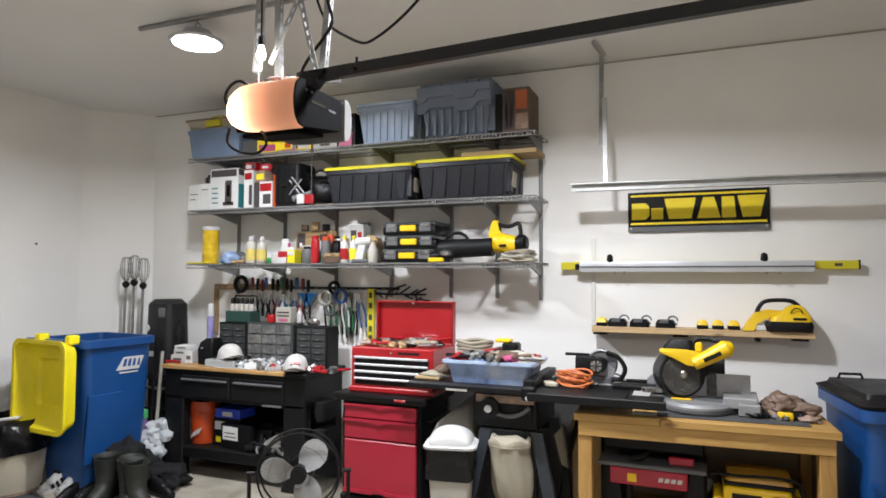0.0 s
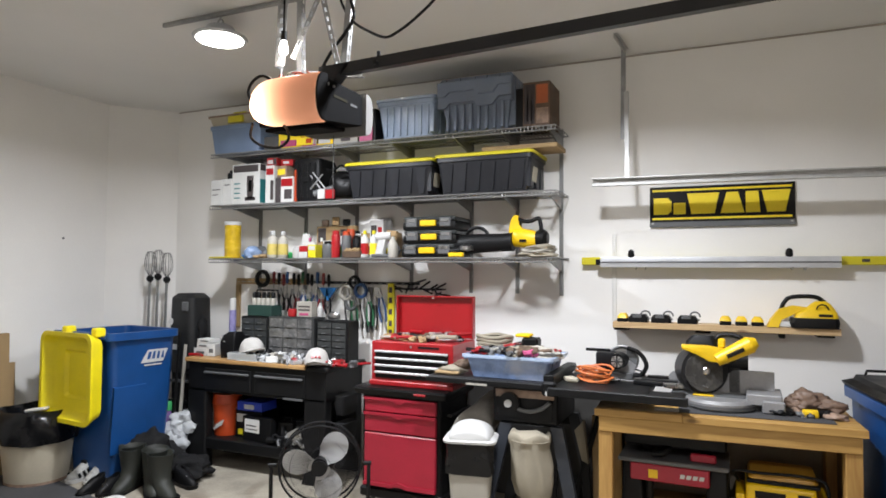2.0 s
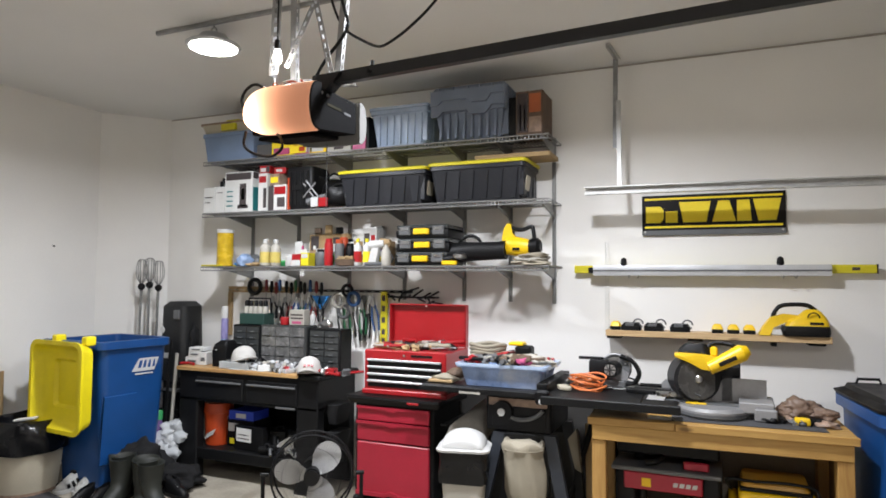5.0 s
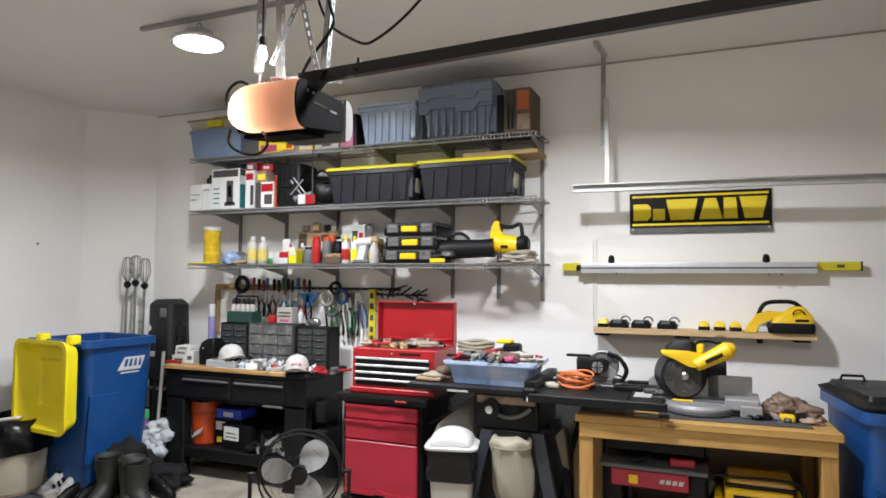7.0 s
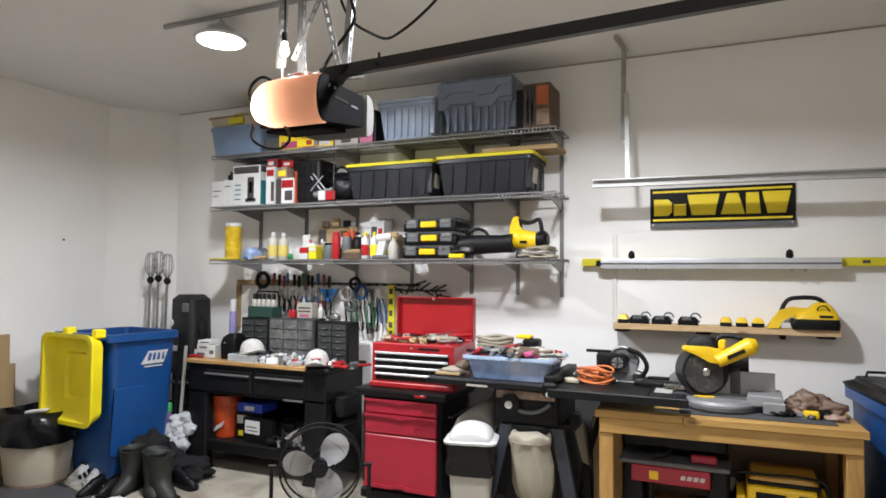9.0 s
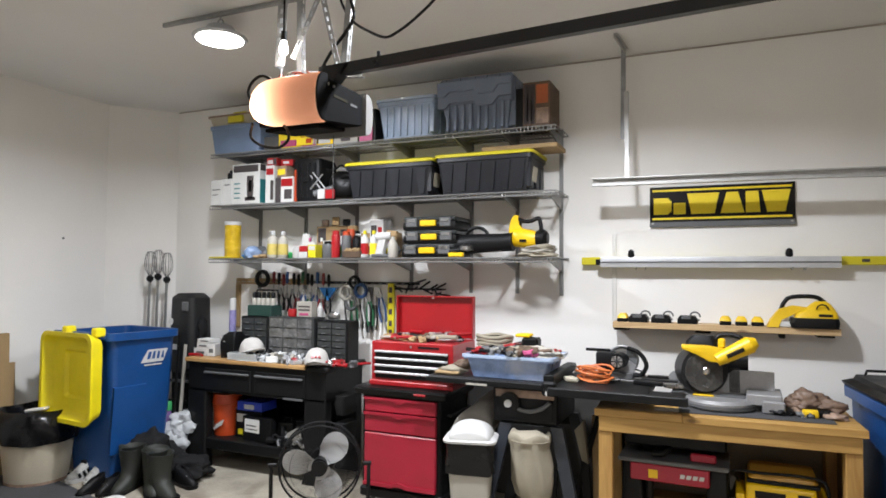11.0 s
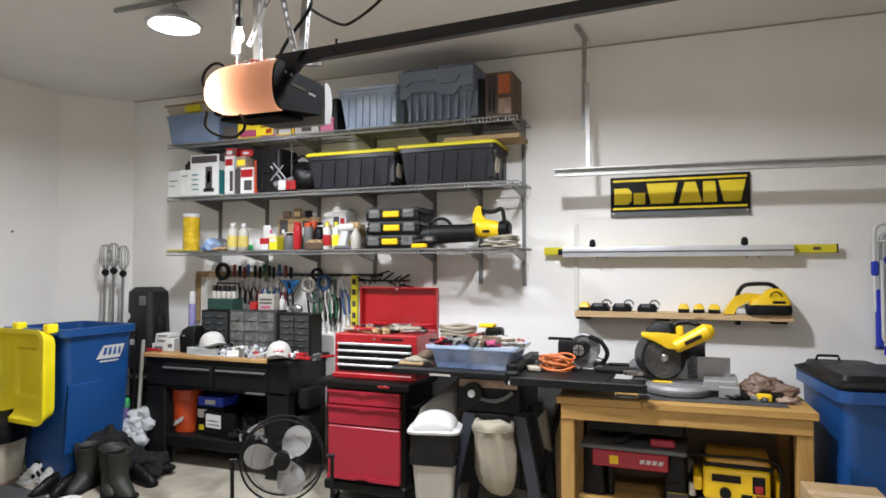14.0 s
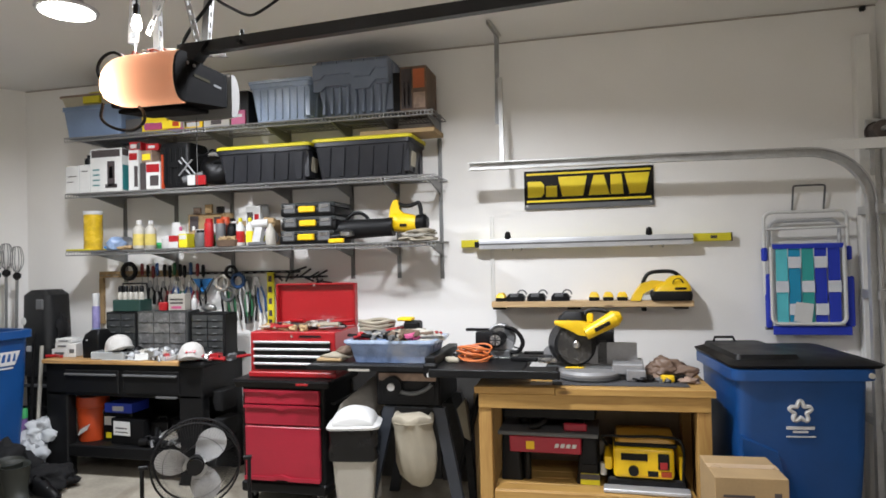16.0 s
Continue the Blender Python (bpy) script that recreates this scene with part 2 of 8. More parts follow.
SHELF_WOOD = wood("shelf_board", (0.58, 0.41, 0.22), (0.45, 0.29, 0.14))
LAMP_GLOW = glow("lamp_face", (1.0, 0.96, 0.88), 12.0)
BULB_GLOW = glow("bulb_face", (1.0, 0.95, 0.86), 14.0)
AMBER = lens_plastic("amber_lens", (0.95, 0.62, 0.45), 0.75)
MILK = lens_plastic("milk_lens", (0.24, 0.236, 0.23), 0.25)
PALE_YELLOW = surf("pale_yellow_label", (0.5, 0.4, 0.1), 0.5, var=0.12, scale=20)
OCHRE = surf("ochre_tin", (0.52, 0.34, 0.015), 0.25, var=0.25, scale=14)
LOOM = surf("grey_cloth_sleeve", (0.3, 0.28, 0.25), 0.85, var=0.15, scale=9, bump=0.4)
CAST = surf("cast_aluminium", (0.29, 0.29, 0.295), 0.45, metal=0.35, var=0.12, scale=12)
FADED = surf("faded_print", (0.016, 0.014, 0.006), 0.5, spec=0.1)
TOTE_BLACK = surf("tote_black", (0.016, 0.017, 0.021), 0.38, var=0.2, scale=5, spec=0.4)
PULL = surf("bright_pull", (0.62, 0.62, 0.63), 0.3, metal=0.45, var=0.05, scale=20)
PANEL_SHADE = surf("panel_shade_grey", (0.035, 0.033, 0.03), 0.7, var=0.15, scale=3)
MUTED_RED = surf("muted_red", (0.22, 0.02, 0.02), 0.5, var=0.1)
MUTED_BLUE = surf("muted_blue", (0.02, 0.07, 0.2), 0.5, var=0.1)
MUTED_GREEN = surf("muted_green", (0.02, 0.12, 0.05), 0.5, var=0.1)
HANGER = surf("dull_hanger_steel", (0.3, 0.3, 0.3), 0.55, metal=0.5, var=0.2, scale=14)
MATT_BLACK = surf("matt_black", (0.004, 0.004, 0.0044), 0.75, var=0.2, scale=9, spec=0.06)
GUARD = surf("smoked_guard", (0.022, 0.022, 0.024), 0.35, var=0.2, scale=9, spec=0.3)

DRUM = surf("weathered_drum", (0.075, 0.058, 0.05), 0.55, metal=0.2, var=0.2, scale=14)
WEB_GREEN = surf("aqua_green_webbing", (0.03, 0.33, 0.31), 0.7, var=0.06, scale=12, bump=0.3, fine=240)
SMOKED_GUARD = surf("smoked_guard", (0.055, 0.053, 0.05), 0.25, var=0.35, scale=16, stain=(0.12, 0.115, 0.105), stain_amount=0.6)
DOOR_BROWN = surf("door_panel_paint", (0.16, 0.14, 0.12), 0.5, var=0.12, scale=5)
SMOKE_CLEAR = surf("smoky_clear_drawer", (0.1, 0.1, 0.1), 0.25, var=0.45, scale=18, bump=0.1, stain=(0.22, 0.21, 0.2), stain_amount=0.6)
LEATHER = surf("worn_leather", (0.11, 0.07, 0.045), 0.7, var=0.3, scale=12, bump=0.4)
BROWN_FILM = clear_plastic("brown_film", (0.24, 0.16, 0.115), 0.45, 0.35)
PURPLE = surf("purple_print", (0.13, 0.05, 0.26), 0.5, var=0.15)
LAVENDER = surf("lavender_print", (0.2, 0.18, 0.36), 0.45, var=0.2, scale=20)

# ---- mesh helpers ----
def box(bm, x0, x1, y0, y1, z0, z1, bev=0.003, seg=1, rot=None):
    """A bevelled block; rot turns it about its middle."""
    mid = Vector(((x0 + x1) / 2, (y0 + y1) / 2, (z0 + z1) / 2))
    m = Matrix.Translation(mid)
    if rot:
        m = m @ Euler([radians(a) for a in rot]).to_matrix().to_4x4()
    m = m @ Matrix.Diagonal((abs(x1 - x0), abs(y1 - y0), abs(z1 - z0), 1))
    made = bmesh.ops.create_cube(bm, size=1, matrix=m)["verts"]
    bev = min(bev, 0.3 * min(abs(x1 - x0), abs(y1 - y0), abs(z1 - z0)))
    if bev > 0:
        edges = list({e for v in made for e in v.link_edges})
        bmesh.ops.bevel(bm, geom=edges, offset=bev, segments=seg, profile=0.5, affect="EDGES")
    return bm


def hull(bm, rings, caps=True):
    """Skin between rings of equal length."""
    vs = [[bm.verts.new(p) for p in ring] for ring in rings]
    n = len(vs[0])
    for a, b in zip(vs, vs[1:]):
        for i in range(n):
            bm.faces.new((a[i], a[(i + 1) % n], b[(i + 1) % n], b[i]))
    if caps:
        bm.faces.new(vs[0][::-1])
        bm.faces.new(vs[-1])
    return bm


def rrect(x0, x1, y0, y1, z, r, n=4):
    """A ring with rounded corners at height z."""
    r = min(r, 0.49 * (x1 - x0), 0.49 * (y1 - y0))
    out = []
    for cx, cy, a0 in ((x1 - r, y1 - r, 0), (x0 + r, y1 - r, 90), (x0 + r, y0 + r, 180), (x1 - r, y0 + r, 270)):
        for i in range(n + 1):
            a = radians(a0 + 90 * i / n)
            out.append((cx + r * math.cos(a), cy + r * math.sin(a), z))
    return out


def cyl(bm, p, q, r, r2=None, n=14, caps=True):
    p, q = Vector(p), Vector(q)
    r2 = r if r2 is None else r2
    d = (q - p).normalized()
    u = d.orthogonal().normalized()
    v = d.cross(u)
    ring = lambda c, rad: [c + rad * (math.cos(2 * math.pi * i / n) * u + math.sin(2 * math.pi * i / n) * v) for i in range(n)]
    return hull(bm, [ring(p, r), ring(q, r2)], caps)


def tube(bm, pts, r, n=8, closed=False):
    """A round bar along a line of points."""
    pts = [Vector(p) for p in pts]
    k = len(pts)
    rings, u = [], None
    for i, p in enumerate(pts):
        a = pts[i - 1] if (i or closed) else p
        b = pts[(i + 1) % k] if (i < k - 1 or closed) else p
        d = (b - a).normalized() if (b - a).length > 1e-9 else Vector((0, 0, 1))
        u = d.orthogonal().normalized() if u is None else (u - d * u.dot(d)).normalized()
        v = d.cross(u)
        rings.append([p + r * (math.cos(2 * math.pi * j / n) * u + math.sin(2 * math.pi * j / n) * v) for j in range(n)])
    if closed:
        rings.append(rings[0])
        return hull(bm, rings, caps=False)
    return hull(bm, rings)


def arc(cx, cy, cz, rad, a0, a1, n, plane="xz"):
    out = []
    for i in range(n + 1):
        a = radians(a0 + (a1 - a0) * i / n)
        c, s = rad * math.cos(a), rad * math.sin(a)
        out.append({"xz": (cx + c, cy, cz + s), "xy": (cx + c, cy + s, cz), "yz": (cx, cy + c, cz + s)}[plane])
    return out


def smooth_line(pts, n=6):
    """Points of a smooth curve through pts."""
    p = [Vector(q) for q in pts]
    p = [p[0] * 2 - p[1]] + p + [p[-1] * 2 - p[-2]]
    out = []
    for i in range(1, len(p) - 2):
        for j in range(n):
            t = j / n
            a, b, c, d = p[i - 1], p[i], p[i + 1], p[i + 2]
            out.append(0.5 * (2 * b + (c - a) * t + (2 * a - 5 * b + 4 * c - d) * t * t + (3 * b - a - 3 * c + d) * t ** 3))
    return out + [p[-2]]


def lathe(bm, profile, cx=0, cy=0, n=20, sx=1.0, sy=1.0, wobble=0.0, cap=True):
    """Turned form about the upright axis: profile of (radius, height)."""
    rings = []
    for k, (r, z) in enumerate(profile):
        ring = []
        for i in range(n):
            a = 2 * math.pi * i / n
            w = 1 + wobble * math.sin(5 * a + k * 1.3) + wobble * 0.7 * math.sin(9 * a + k * 2.1)
            ring.append((cx + sx * r * w * math.cos(a), cy + sy * r * w * math.sin(a), z + (wobble * 0.5 * r * math.sin(4 * a + k))))
        rings.append(ring)
    return hull(bm, rings, caps=cap)


def prism(bm, outline, lo, hi, plane="xz"):
    """An outline in a plane, drawn out along the third axis from lo to hi."""
    def at(p, d):
        return {"xz": (p[0], d, p[1]), "xy": (p[0], p[1], d), "yz": (d, p[0], p[1])}[plane]
    return hull(bm, [[at(p, lo) for p in outline], [at(p, hi) for p in outline]])


def blob(bm, cx, cy, cz, rx, ry, rz, rough=0.25, seed=0, sub=3, flat=True):
    """A crumpled lump."""
    made = bmesh.ops.create_icosphere(bm, subdivisions=sub, radius=1)["verts"]
    off = Vector((seed * 7.3, seed * 3.1, seed * 1.7))
    for v in made:
        k = 1 + rough * noise.noise(v.co * 1.6 + off) + 0.5 * rough * noise.noise(v.co * 4.5 + off)
        c = v.co * k
        if flat and c.z < -0.55:
            c.z = -0.55
        v.co = (cx + rx * c.x, cy + ry * c.y, cz + rz * c.z)
    return bm


def finish(name, bm, material, smooth=35):
    bmesh.ops.recalc_face_normals(bm, faces=bm.faces)
    if smooth and all(len(f.verts) == 3 for f in bm.faces):
        smooth = 80
    me = bpy.data.meshes.new(name)
    bm.to_mesh(me)
    bm.free()
    me.materials.append(material)
    if smooth:
        me.polygons.foreach_set("use_smooth", [True] * len(me.polygons))
        me.set_sharp_from_angle(angle=radians(smooth))
    return me


def part(name, bm, material, parent, label="", smooth=35):
    ob = new(name, finish(name, bm, material, smooth))
    ob.parent = parent
    return tagged(ob, label)


def thing(name, loc, label, category, group="", rz=0, kind=""):
    ob = new(name)
    ob.empty_display_size = 0.1
    ob.matrix_basis = pose(*loc, 0, 0, rz)
    return tagged(ob, label, category, group, kind)


def solo(name, bm, material, loc, label, category, group="", rz=0, kind="", rx=0, ry=0, smooth=35):
    ob = new(name, finish(name, bm, material, smooth))
    ob.matrix_basis = pose(*loc, rx, ry, rz)
    return tagged(ob, label, category, group, kind)


def B():
    return bmesh.new()


def bx(*a, **k):
    return box(bmesh.new(), *a, **k)

# ---- the garage itself ----
WALL, LEFT, RIGHT, BACK, TOP = 4.48, -5.07, 1.76, -2.6, 3.06


def slab(name, bm, material, label="", category=""):
    return tagged(new(name, finish(name, bm, material, 0)), label, category, kind="structure")


slab("floor", bx(LEFT - 0.2, RIGHT + 0.2, BACK - 0.2, WALL + 0.2, -0.15, 0, bev=0), CONCRETE, "stained pale concrete garage floor", "floor")
slab("ceiling", bx(LEFT - 0.2, RIGHT + 0.2, BACK - 0.2, WALL + 0.2, TOP, TOP + 0.15, bev=0), CEIL, "matt off-white plasterboard ceiling", "ceiling")
slab("wall_north", bx(-4.69, RIGHT + 0.15, WALL, WALL + 0.15, 0, TOP, bev=0), PAINT, "off-white painted plasterboard garage wall", "wall")
slab("wall_corner", prism(B(), [(LEFT, 4.03), (-4.69, WALL), (-4.69, WALL + 0.15), (LEFT - 0.15, WALL + 0.15), (LEFT - 0.15, 4.03)], 0, TOP, "xy"), PAINT,
     "off-white painted slanted corner wall", "wall")
slab("wall_west", bx(LEFT - 0.15, LEFT, BACK, 4.03, 0, TOP, bev=0), PAINT, "off-white painted plasterboard side wall", "wall")
slab("wall_south", bx(LEFT - 0.15, RIGHT + 0.15, BACK - 0.15, BACK, 0, TOP, bev=0), PAINT, "off-white painted wall", "wall")
# door wall: header over a closed sectional door
slab("wall_east", bx(RIGHT, RIGHT + 0.15, BACK, WALL, 2.2, TOP, bev=0), PAINT, "off-white wall over the garage door", "wall")
slab("wall_east_pier", bx(RIGHT, RIGHT + 0.15, 4.2, WALL, 0, 2.2, bev=0), PAINT, "off-white wall pier beside the garage door", "wall")
slab("wall_east_pier_south", bx(RIGHT, RIGHT + 0.15, BACK, -0.7, 0, 2.2, bev=0), PAINT, "off-white wall pier beside the garage door", "wall")
gdoor = thing("garage_door", (RIGHT + 0.03, 1.75, 0), "closed brown-grey sectional garage door", "garage door", kind="structure")
for i in range(4):
    part("door_panel", bx(0, 0.05, -2.44, 2.44, 0.005 + 0.548 * i, 0.545 + 0.548 * i, bev=0.006), DOOR_BROWN, gdoor)
slab("trim_door_jamb", bx(1.618, 1.70, 4.40, WALL - 0.002, 0, 2.86, bev=0.004), TRIM, "white painted door jamb board", "trim")
# the shadow line under the ceiling is put into this bead's darker colour
slab("trim_ceiling_bead", bx(-4.69, RIGHT, WALL - 0.007, WALL - 0.002, TOP - 0.012, TOP - 0.002, bev=0.002), surf("bead_shadow", (0.4, 0.36, 0.32), 0.8), "thin shadow-coloured joint bead along the ceiling", "trim")
mat_ob = slab("floor_mat", prism(B(), [(-5.03, 0.6), (-3.2, 0.6), (-3.72, 3.02), (-4.02, 3.12), (-4.6, 3.25), (-5.03, 3.35)], 0.002, 0.012, "xy"), RUBBER, "dark grey ribbed rubber floor mat", "mat")

tagged(new("wall_nail", finish("wall_nail", cyl(B(), (LEFT, 3.624, 1.828), (LEFT + 0.008, 3.624, 1.828), 0.009), GREY)), "small grey nail in the wall", "nail", kind="structure")
tagged(new("cable_clip", finish("cable_clip", bx(1.67, 1.70, 4.45, WALL, 3.02, 3.05, bev=0.004), DARK_STEEL)), "dark cable clip in the ceiling corner", "clip", kind="structure")

# overhead door track along the wall
track = thing("door_track", (0, 4.15, 0), "galvanised steel overhead garage door track with bend", "door track", kind="structure")
line = [(-0.76, 2.145), (0.3, 2.135), (1.265, 2.119)] + [(1.265 + 0.32 * math.sin(radians(a)), 1.797 + 0.32 * math.cos(radians(a))) for a in range(10, 91, 10)] + [(1.587, 1.0), (1.587, 0.02)]


def track_ring(i):
    p = Vector((line[i][0], 0, line[i][1]))
    a = Vector((line[max(i - 1, 0)][0], 0, line[max(i - 1, 0)][1]))
    b = Vector((line[min(i + 1, len(line) - 1)][0], 0, line[min(i + 1, len(line) - 1)][1]))
    d = (b - a).normalized()
    u, y = Vector((-d.z, 0, d.x)), Vector((0, 1, 0))
    prof = [(-0.026, -0.022), (0.026, -0.022), (0.026, 0.022), (0.018, 0.022), (0.022, -0.016), (-0.022, -0.016), (-0.018, 0.022), (-0.026, 0.022)]
    return [p + u * q[0] + y * -q[1] for q in prof]


part("rail", hull(B(), [track_ring(i) for i in range(len(line))]), GALV, track)
part("bracket", bx(1.30, 1.74, 0.03, 0.033, 2.125, 2.184, bev=0.001), TRIM, track)
part("bracket", bx(1.30, 1.74, 0.03, 0.06, 2.185, 2.188, bev=0.001), TRIM, track)
part("strap", bx(1.60, 1.625, 0.045, 0.05, 1.97, 2.124, bev=0.001), GALV, track)
for z in (0.5, 1.25, 1.75):
    part("bracket", bx(1.60, 1.70, -0.01, 0.25, z, z + 0.05, bev=0.002), GALV, track)
# spring drum and tube over the door
drum = thing("spring_drum", (1.672, 4.24, 2.237), "brown-grey steel cable drum on a torsion tube", "spring drum", kind="structure")
part("drum", cyl(B(), (0, -0.05, 0), (0, 0.05, 0), 0.052, n=20), DRUM, drum)
part("drum_flange", cyl(B(), (0, 0.05, 0), (0, 0.065, 0), 0.06, n=20), DRUM, drum)
part("torsion_tube", cyl(B(), (0, -4.6, 0), (0, -0.05, 0), 0.013), GALV, drum)
part("bearing_plate", bx(-0.05, 0.07, 0.07, 0.08, -0.1, 0.08, bev=0.004), GALV, drum)


def perforated_angle(bm, p, q, w=0.026, side=(0, 1, 0)):
    """Slotted steel angle from p to q: two thin legs with slots cut through one."""
    p, q = Vector(p), Vector(q)
    d = (q - p).normalized()
    s = Vector(side)
    u = (s - d * s.dot(d)).normalized()
    v = d.cross(u)
    length = (q - p).length
    n = max(2, int(length / 0.04))
    t = 0.002
    m = Matrix((u, v, d)).transposed().to_4x4()
    m.translation = p
    def plate(a0, a1, b0, b1, c0, c1):
        made = bmesh.ops.create_cube(bm, size=1, matrix=m @ Matrix.Translation(((a0 + a1) / 2, (b0 + b1) / 2, (c0 + c1) / 2)) @ Matrix.Diagonal((a1 - a0, b1 - b0, c1 - c0, 1)))
        return made
    plate(0, t, 0, w, 0, length)
    plate(0, w * 0.3, -t, 0, 0, length)
    plate(w * 0.66, w, -t, 0, 0, length)
    for i in range(n):
        a = length * i / n
        plate(w * 0.3, w * 0.66, -t, 0, a, a + 0.45 * length / n)
    return bm


hang = thing("track_hanger", (-0.57, 4.2, 0), "slotted galvanised angle hanger holding the door track", "hanger", kind="structure")
part("upper_angle", perforated_angle(B(), (-0.01, 0.12, 2.45), (-0.004, 0.12, TOP - 0.002)), HANGER, hang)
part("lower_angle", perforated_angle(B(), (0.034, 0.0, 2.15), (0.018, 0.085, 2.76)), GALV, hang)
part("ceiling_angle", perforated_angle(B(), (-0.03, -0.2, TOP - 0.012), (-0.004, 0.12, TOP - 0.012), side=(1, 0, 0)), GALV, hang)

# ceiling bar that carries the lamps
bar = thing("ceiling_bar", (0, 2.82, 0), "long dull steel strut channel fixed along the ceiling", "strut", kind="structure")
part("channel", bx(-3.1, 1.2, -0.011, 0.011, TOP - 0.026, TOP - 0.002, bev=0.003), HANGER, bar)


def ceiling_lamp(x, y):
    lamp = thing("ceiling_lamp", (x, y, LAMP_Z), "round white high-bay ceiling lamp, switched on", "ceiling lamp", "round ceiling lamps")
    part("housing", lathe(B(), [(0.05, 0.06), (0.075, 0.055), (0.1, 0.02), (0.15, 0.0), (0.158, -0.008), (0.152, -0.02), (0.138, -0.02)], n=32), ALU, lamp)
    part("diffuser", lathe(B(), [(0.135, -0.018), (0.134, -0.024), (0.001, -0.027)], n=32), LAMP_GLOW, lamp, "glowing white diffuser")
    ring = arc(0, 0, 0.08, 0.022, 0, 360, 14)[:-1]
    part("hook", tube(tube(B(), ring, 0.004, closed=True), [(0, 0, 0.1), (0, 0, TOP - LAMP_Z)], 0.004), STEEL, lamp)
    return lamp


for x, y in LAMP_SPOTS:
    ceiling_lamp(x, y)

# ---- garage door opener ----
op = thing("garage_door_opener", (-1.555, 2.16, 2.09), "black garage door opener with a lit amber side lens", "door opener")
def case_ring(z_front, z_back, r):
    return [(x, y, z_front + (z_back - z_front) * (y + 0.118) / 0.294) for x, y, z in rrect(-0.165, 0.162, -0.118, 0.176, 0, r)]


body = part("housing", hull(B(), [case_ring(0.045, 0.085, 0.03), case_ring(0.055, 0.097, 0.022), case_ring(0.19, 0.19, 0.022), case_ring(0.212, 0.212, 0.03)]), MATT_BLACK, op)
part("name_strip", bx(0.163, 0.1645, -0.06, 0.04, 0.15, 0.16, bev=0), FADED, op, "faded yellow printed strip")
part("name_strip", bx(0.163, 0.1645, 0.065, 0.115, 0.145, 0.154, bev=0), GREY, op, "grey printed strip")
part("underside", bx(-0.14, 0.12, -0.1, 0.1, 0.036, 0.052, bev=0.006, rot=(7, 0, 0)), MATT_BLACK, op)
for y in (-0.1, -0.06):
    part("screw", cyl(B(), (0.162, y, 0.19), (0.167, y, 0.19), 0.006, n=10), STEEL, op)


def side_lens(sign, y0, deep, x0, x1, z0, z1, round_end):
    """A bowed cover along x, rounded off towards its low-x end."""
    mid, half, out = (z0 + z1) / 2, (z1 - z0) / 2, []
    for k in range(17):
        u = k / 16
        x = x0 + (x1 - x0) * (1 - math.cos(math.pi * u)) / 2
        e = max(0.0, (x0 + round_end - x) / round_end)
        s = max(0.06, (1 - e ** 2.6)) ** 0.5 * (1 - 0.03 * max(0.0, (u - 0.9) / 0.1))
        ring = []
        for j in range(15):
            a = radians(-90 + 180 * j / 14)
            ring.append((x, sign * (y0 + deep * s * math.cos(a) ** 0.62), mid + half * s * math.sin(a)))
        out.append(ring)
    return hull(B(), out, caps=True)


part("side_lens", side_lens(-1, 0.119, 0.075, -0.185, 0.17, 0.036, 0.226, 0.16), AMBER, op, "glowing amber plastic lens", smooth=60)
part("side_lens", side_lens(1, 0.177, 0.06, -0.185, 0.172, 0.045, 0.225, 0.16), MILK, op, "milky white plastic lens", smooth=60)
part("end_plate", hull(B(), [[(x, -0.119 - d * math.cos(radians(-90 + 180 * j / 14)) ** 0.62, 0.131 + h * math.sin(radians(-90 + 180 * j / 14))) for j in range(15)] for x, d, h in ((0.1705, 0.074, 0.094), (0.176, 0.07, 0.09))]), MATT_BLACK, op)
part("rail_bracket", prism(B(), [(0.03, 0.225), (0.14, 0.225), (0.2, 0.29), (0.1, 0.29)], -0.03, 0.03), DARK_STEEL, op)
rail = part("rail", hull(B(), [[(x, -0.016, z), (x, 0.016, z), (x, 0.016, z + 0.046), (x, -0.016, z + 0.046)] for x, z in ((0.06, 0.248), (1.6, 0.3), (3.24, 0.345))]), RAIL_STEEL, op, "black steel opener rail")
for x, z in ((0.33, 0.257), (1.9, 0.308)):
    part("rail_bolt", cyl(B(), (x, 0, z + 0.04), (x, 0, z + 0.07), 0.008), DARK_STEEL, rail)
    part("rail_bolt", cyl(B(), (x, -0.015, z + 0.02), (x, -0.03, z + 0.02), 0.008), DARK_STEEL, rail)
up = TOP - 2.09 - 0.002
for a, b, s, w in (((-0.195, 0.03, 0.34), (-0.17, 0.03, up), (1, 0, 0), 0.05), ((-0.115, 0.03, 0.37), (0.2, 0.03, up), (1, 0, 0), 0.026), ((0.135, 0.0, 0.27), (-0.045, 0.0, up), (1, 0, 0), 0.026), ((0.15, 0.04, 0.27), (0.21, 0.04, up), (0, 1, 0), 0.026), ((-0.13, 0.13, 0.212), (-0.14, 0.13, up), (0, 1, 0), 0.026)):
    part("hanger_angle", perforated_angle(B(), a, b, w=w, side=s), HANGER, op, "slotted galvanised angle")
part("cross_angle", perforated_angle(B(), (-0.2, 0.14, 0.33), (0.17, 0.14, 0.29), side=(0, 1, 0)), HANGER, op)
for x, dx, y in ((-0.15, -0.03, 0.03), (-0.04, -0.03, 0.05)):
    part("hanger_stalk", tube(B(), smooth_line([(x, y, 0.21), (x + dx * 0.4, y, 0.28), (x + dx, y + 0.02, 0.36)], 4), 0.004, n=6), HANGER, op)
part("power_cable", tube(B(), smooth_line([(-0.19, -0.09, 0.12), (-0.225, -0.1, 0.19), (-0.205, -0.1, 0.24), (-0.15, -0.1, 0.258), (-0.1, -0.07, 0.225)]), 0.006), BLACK, op)
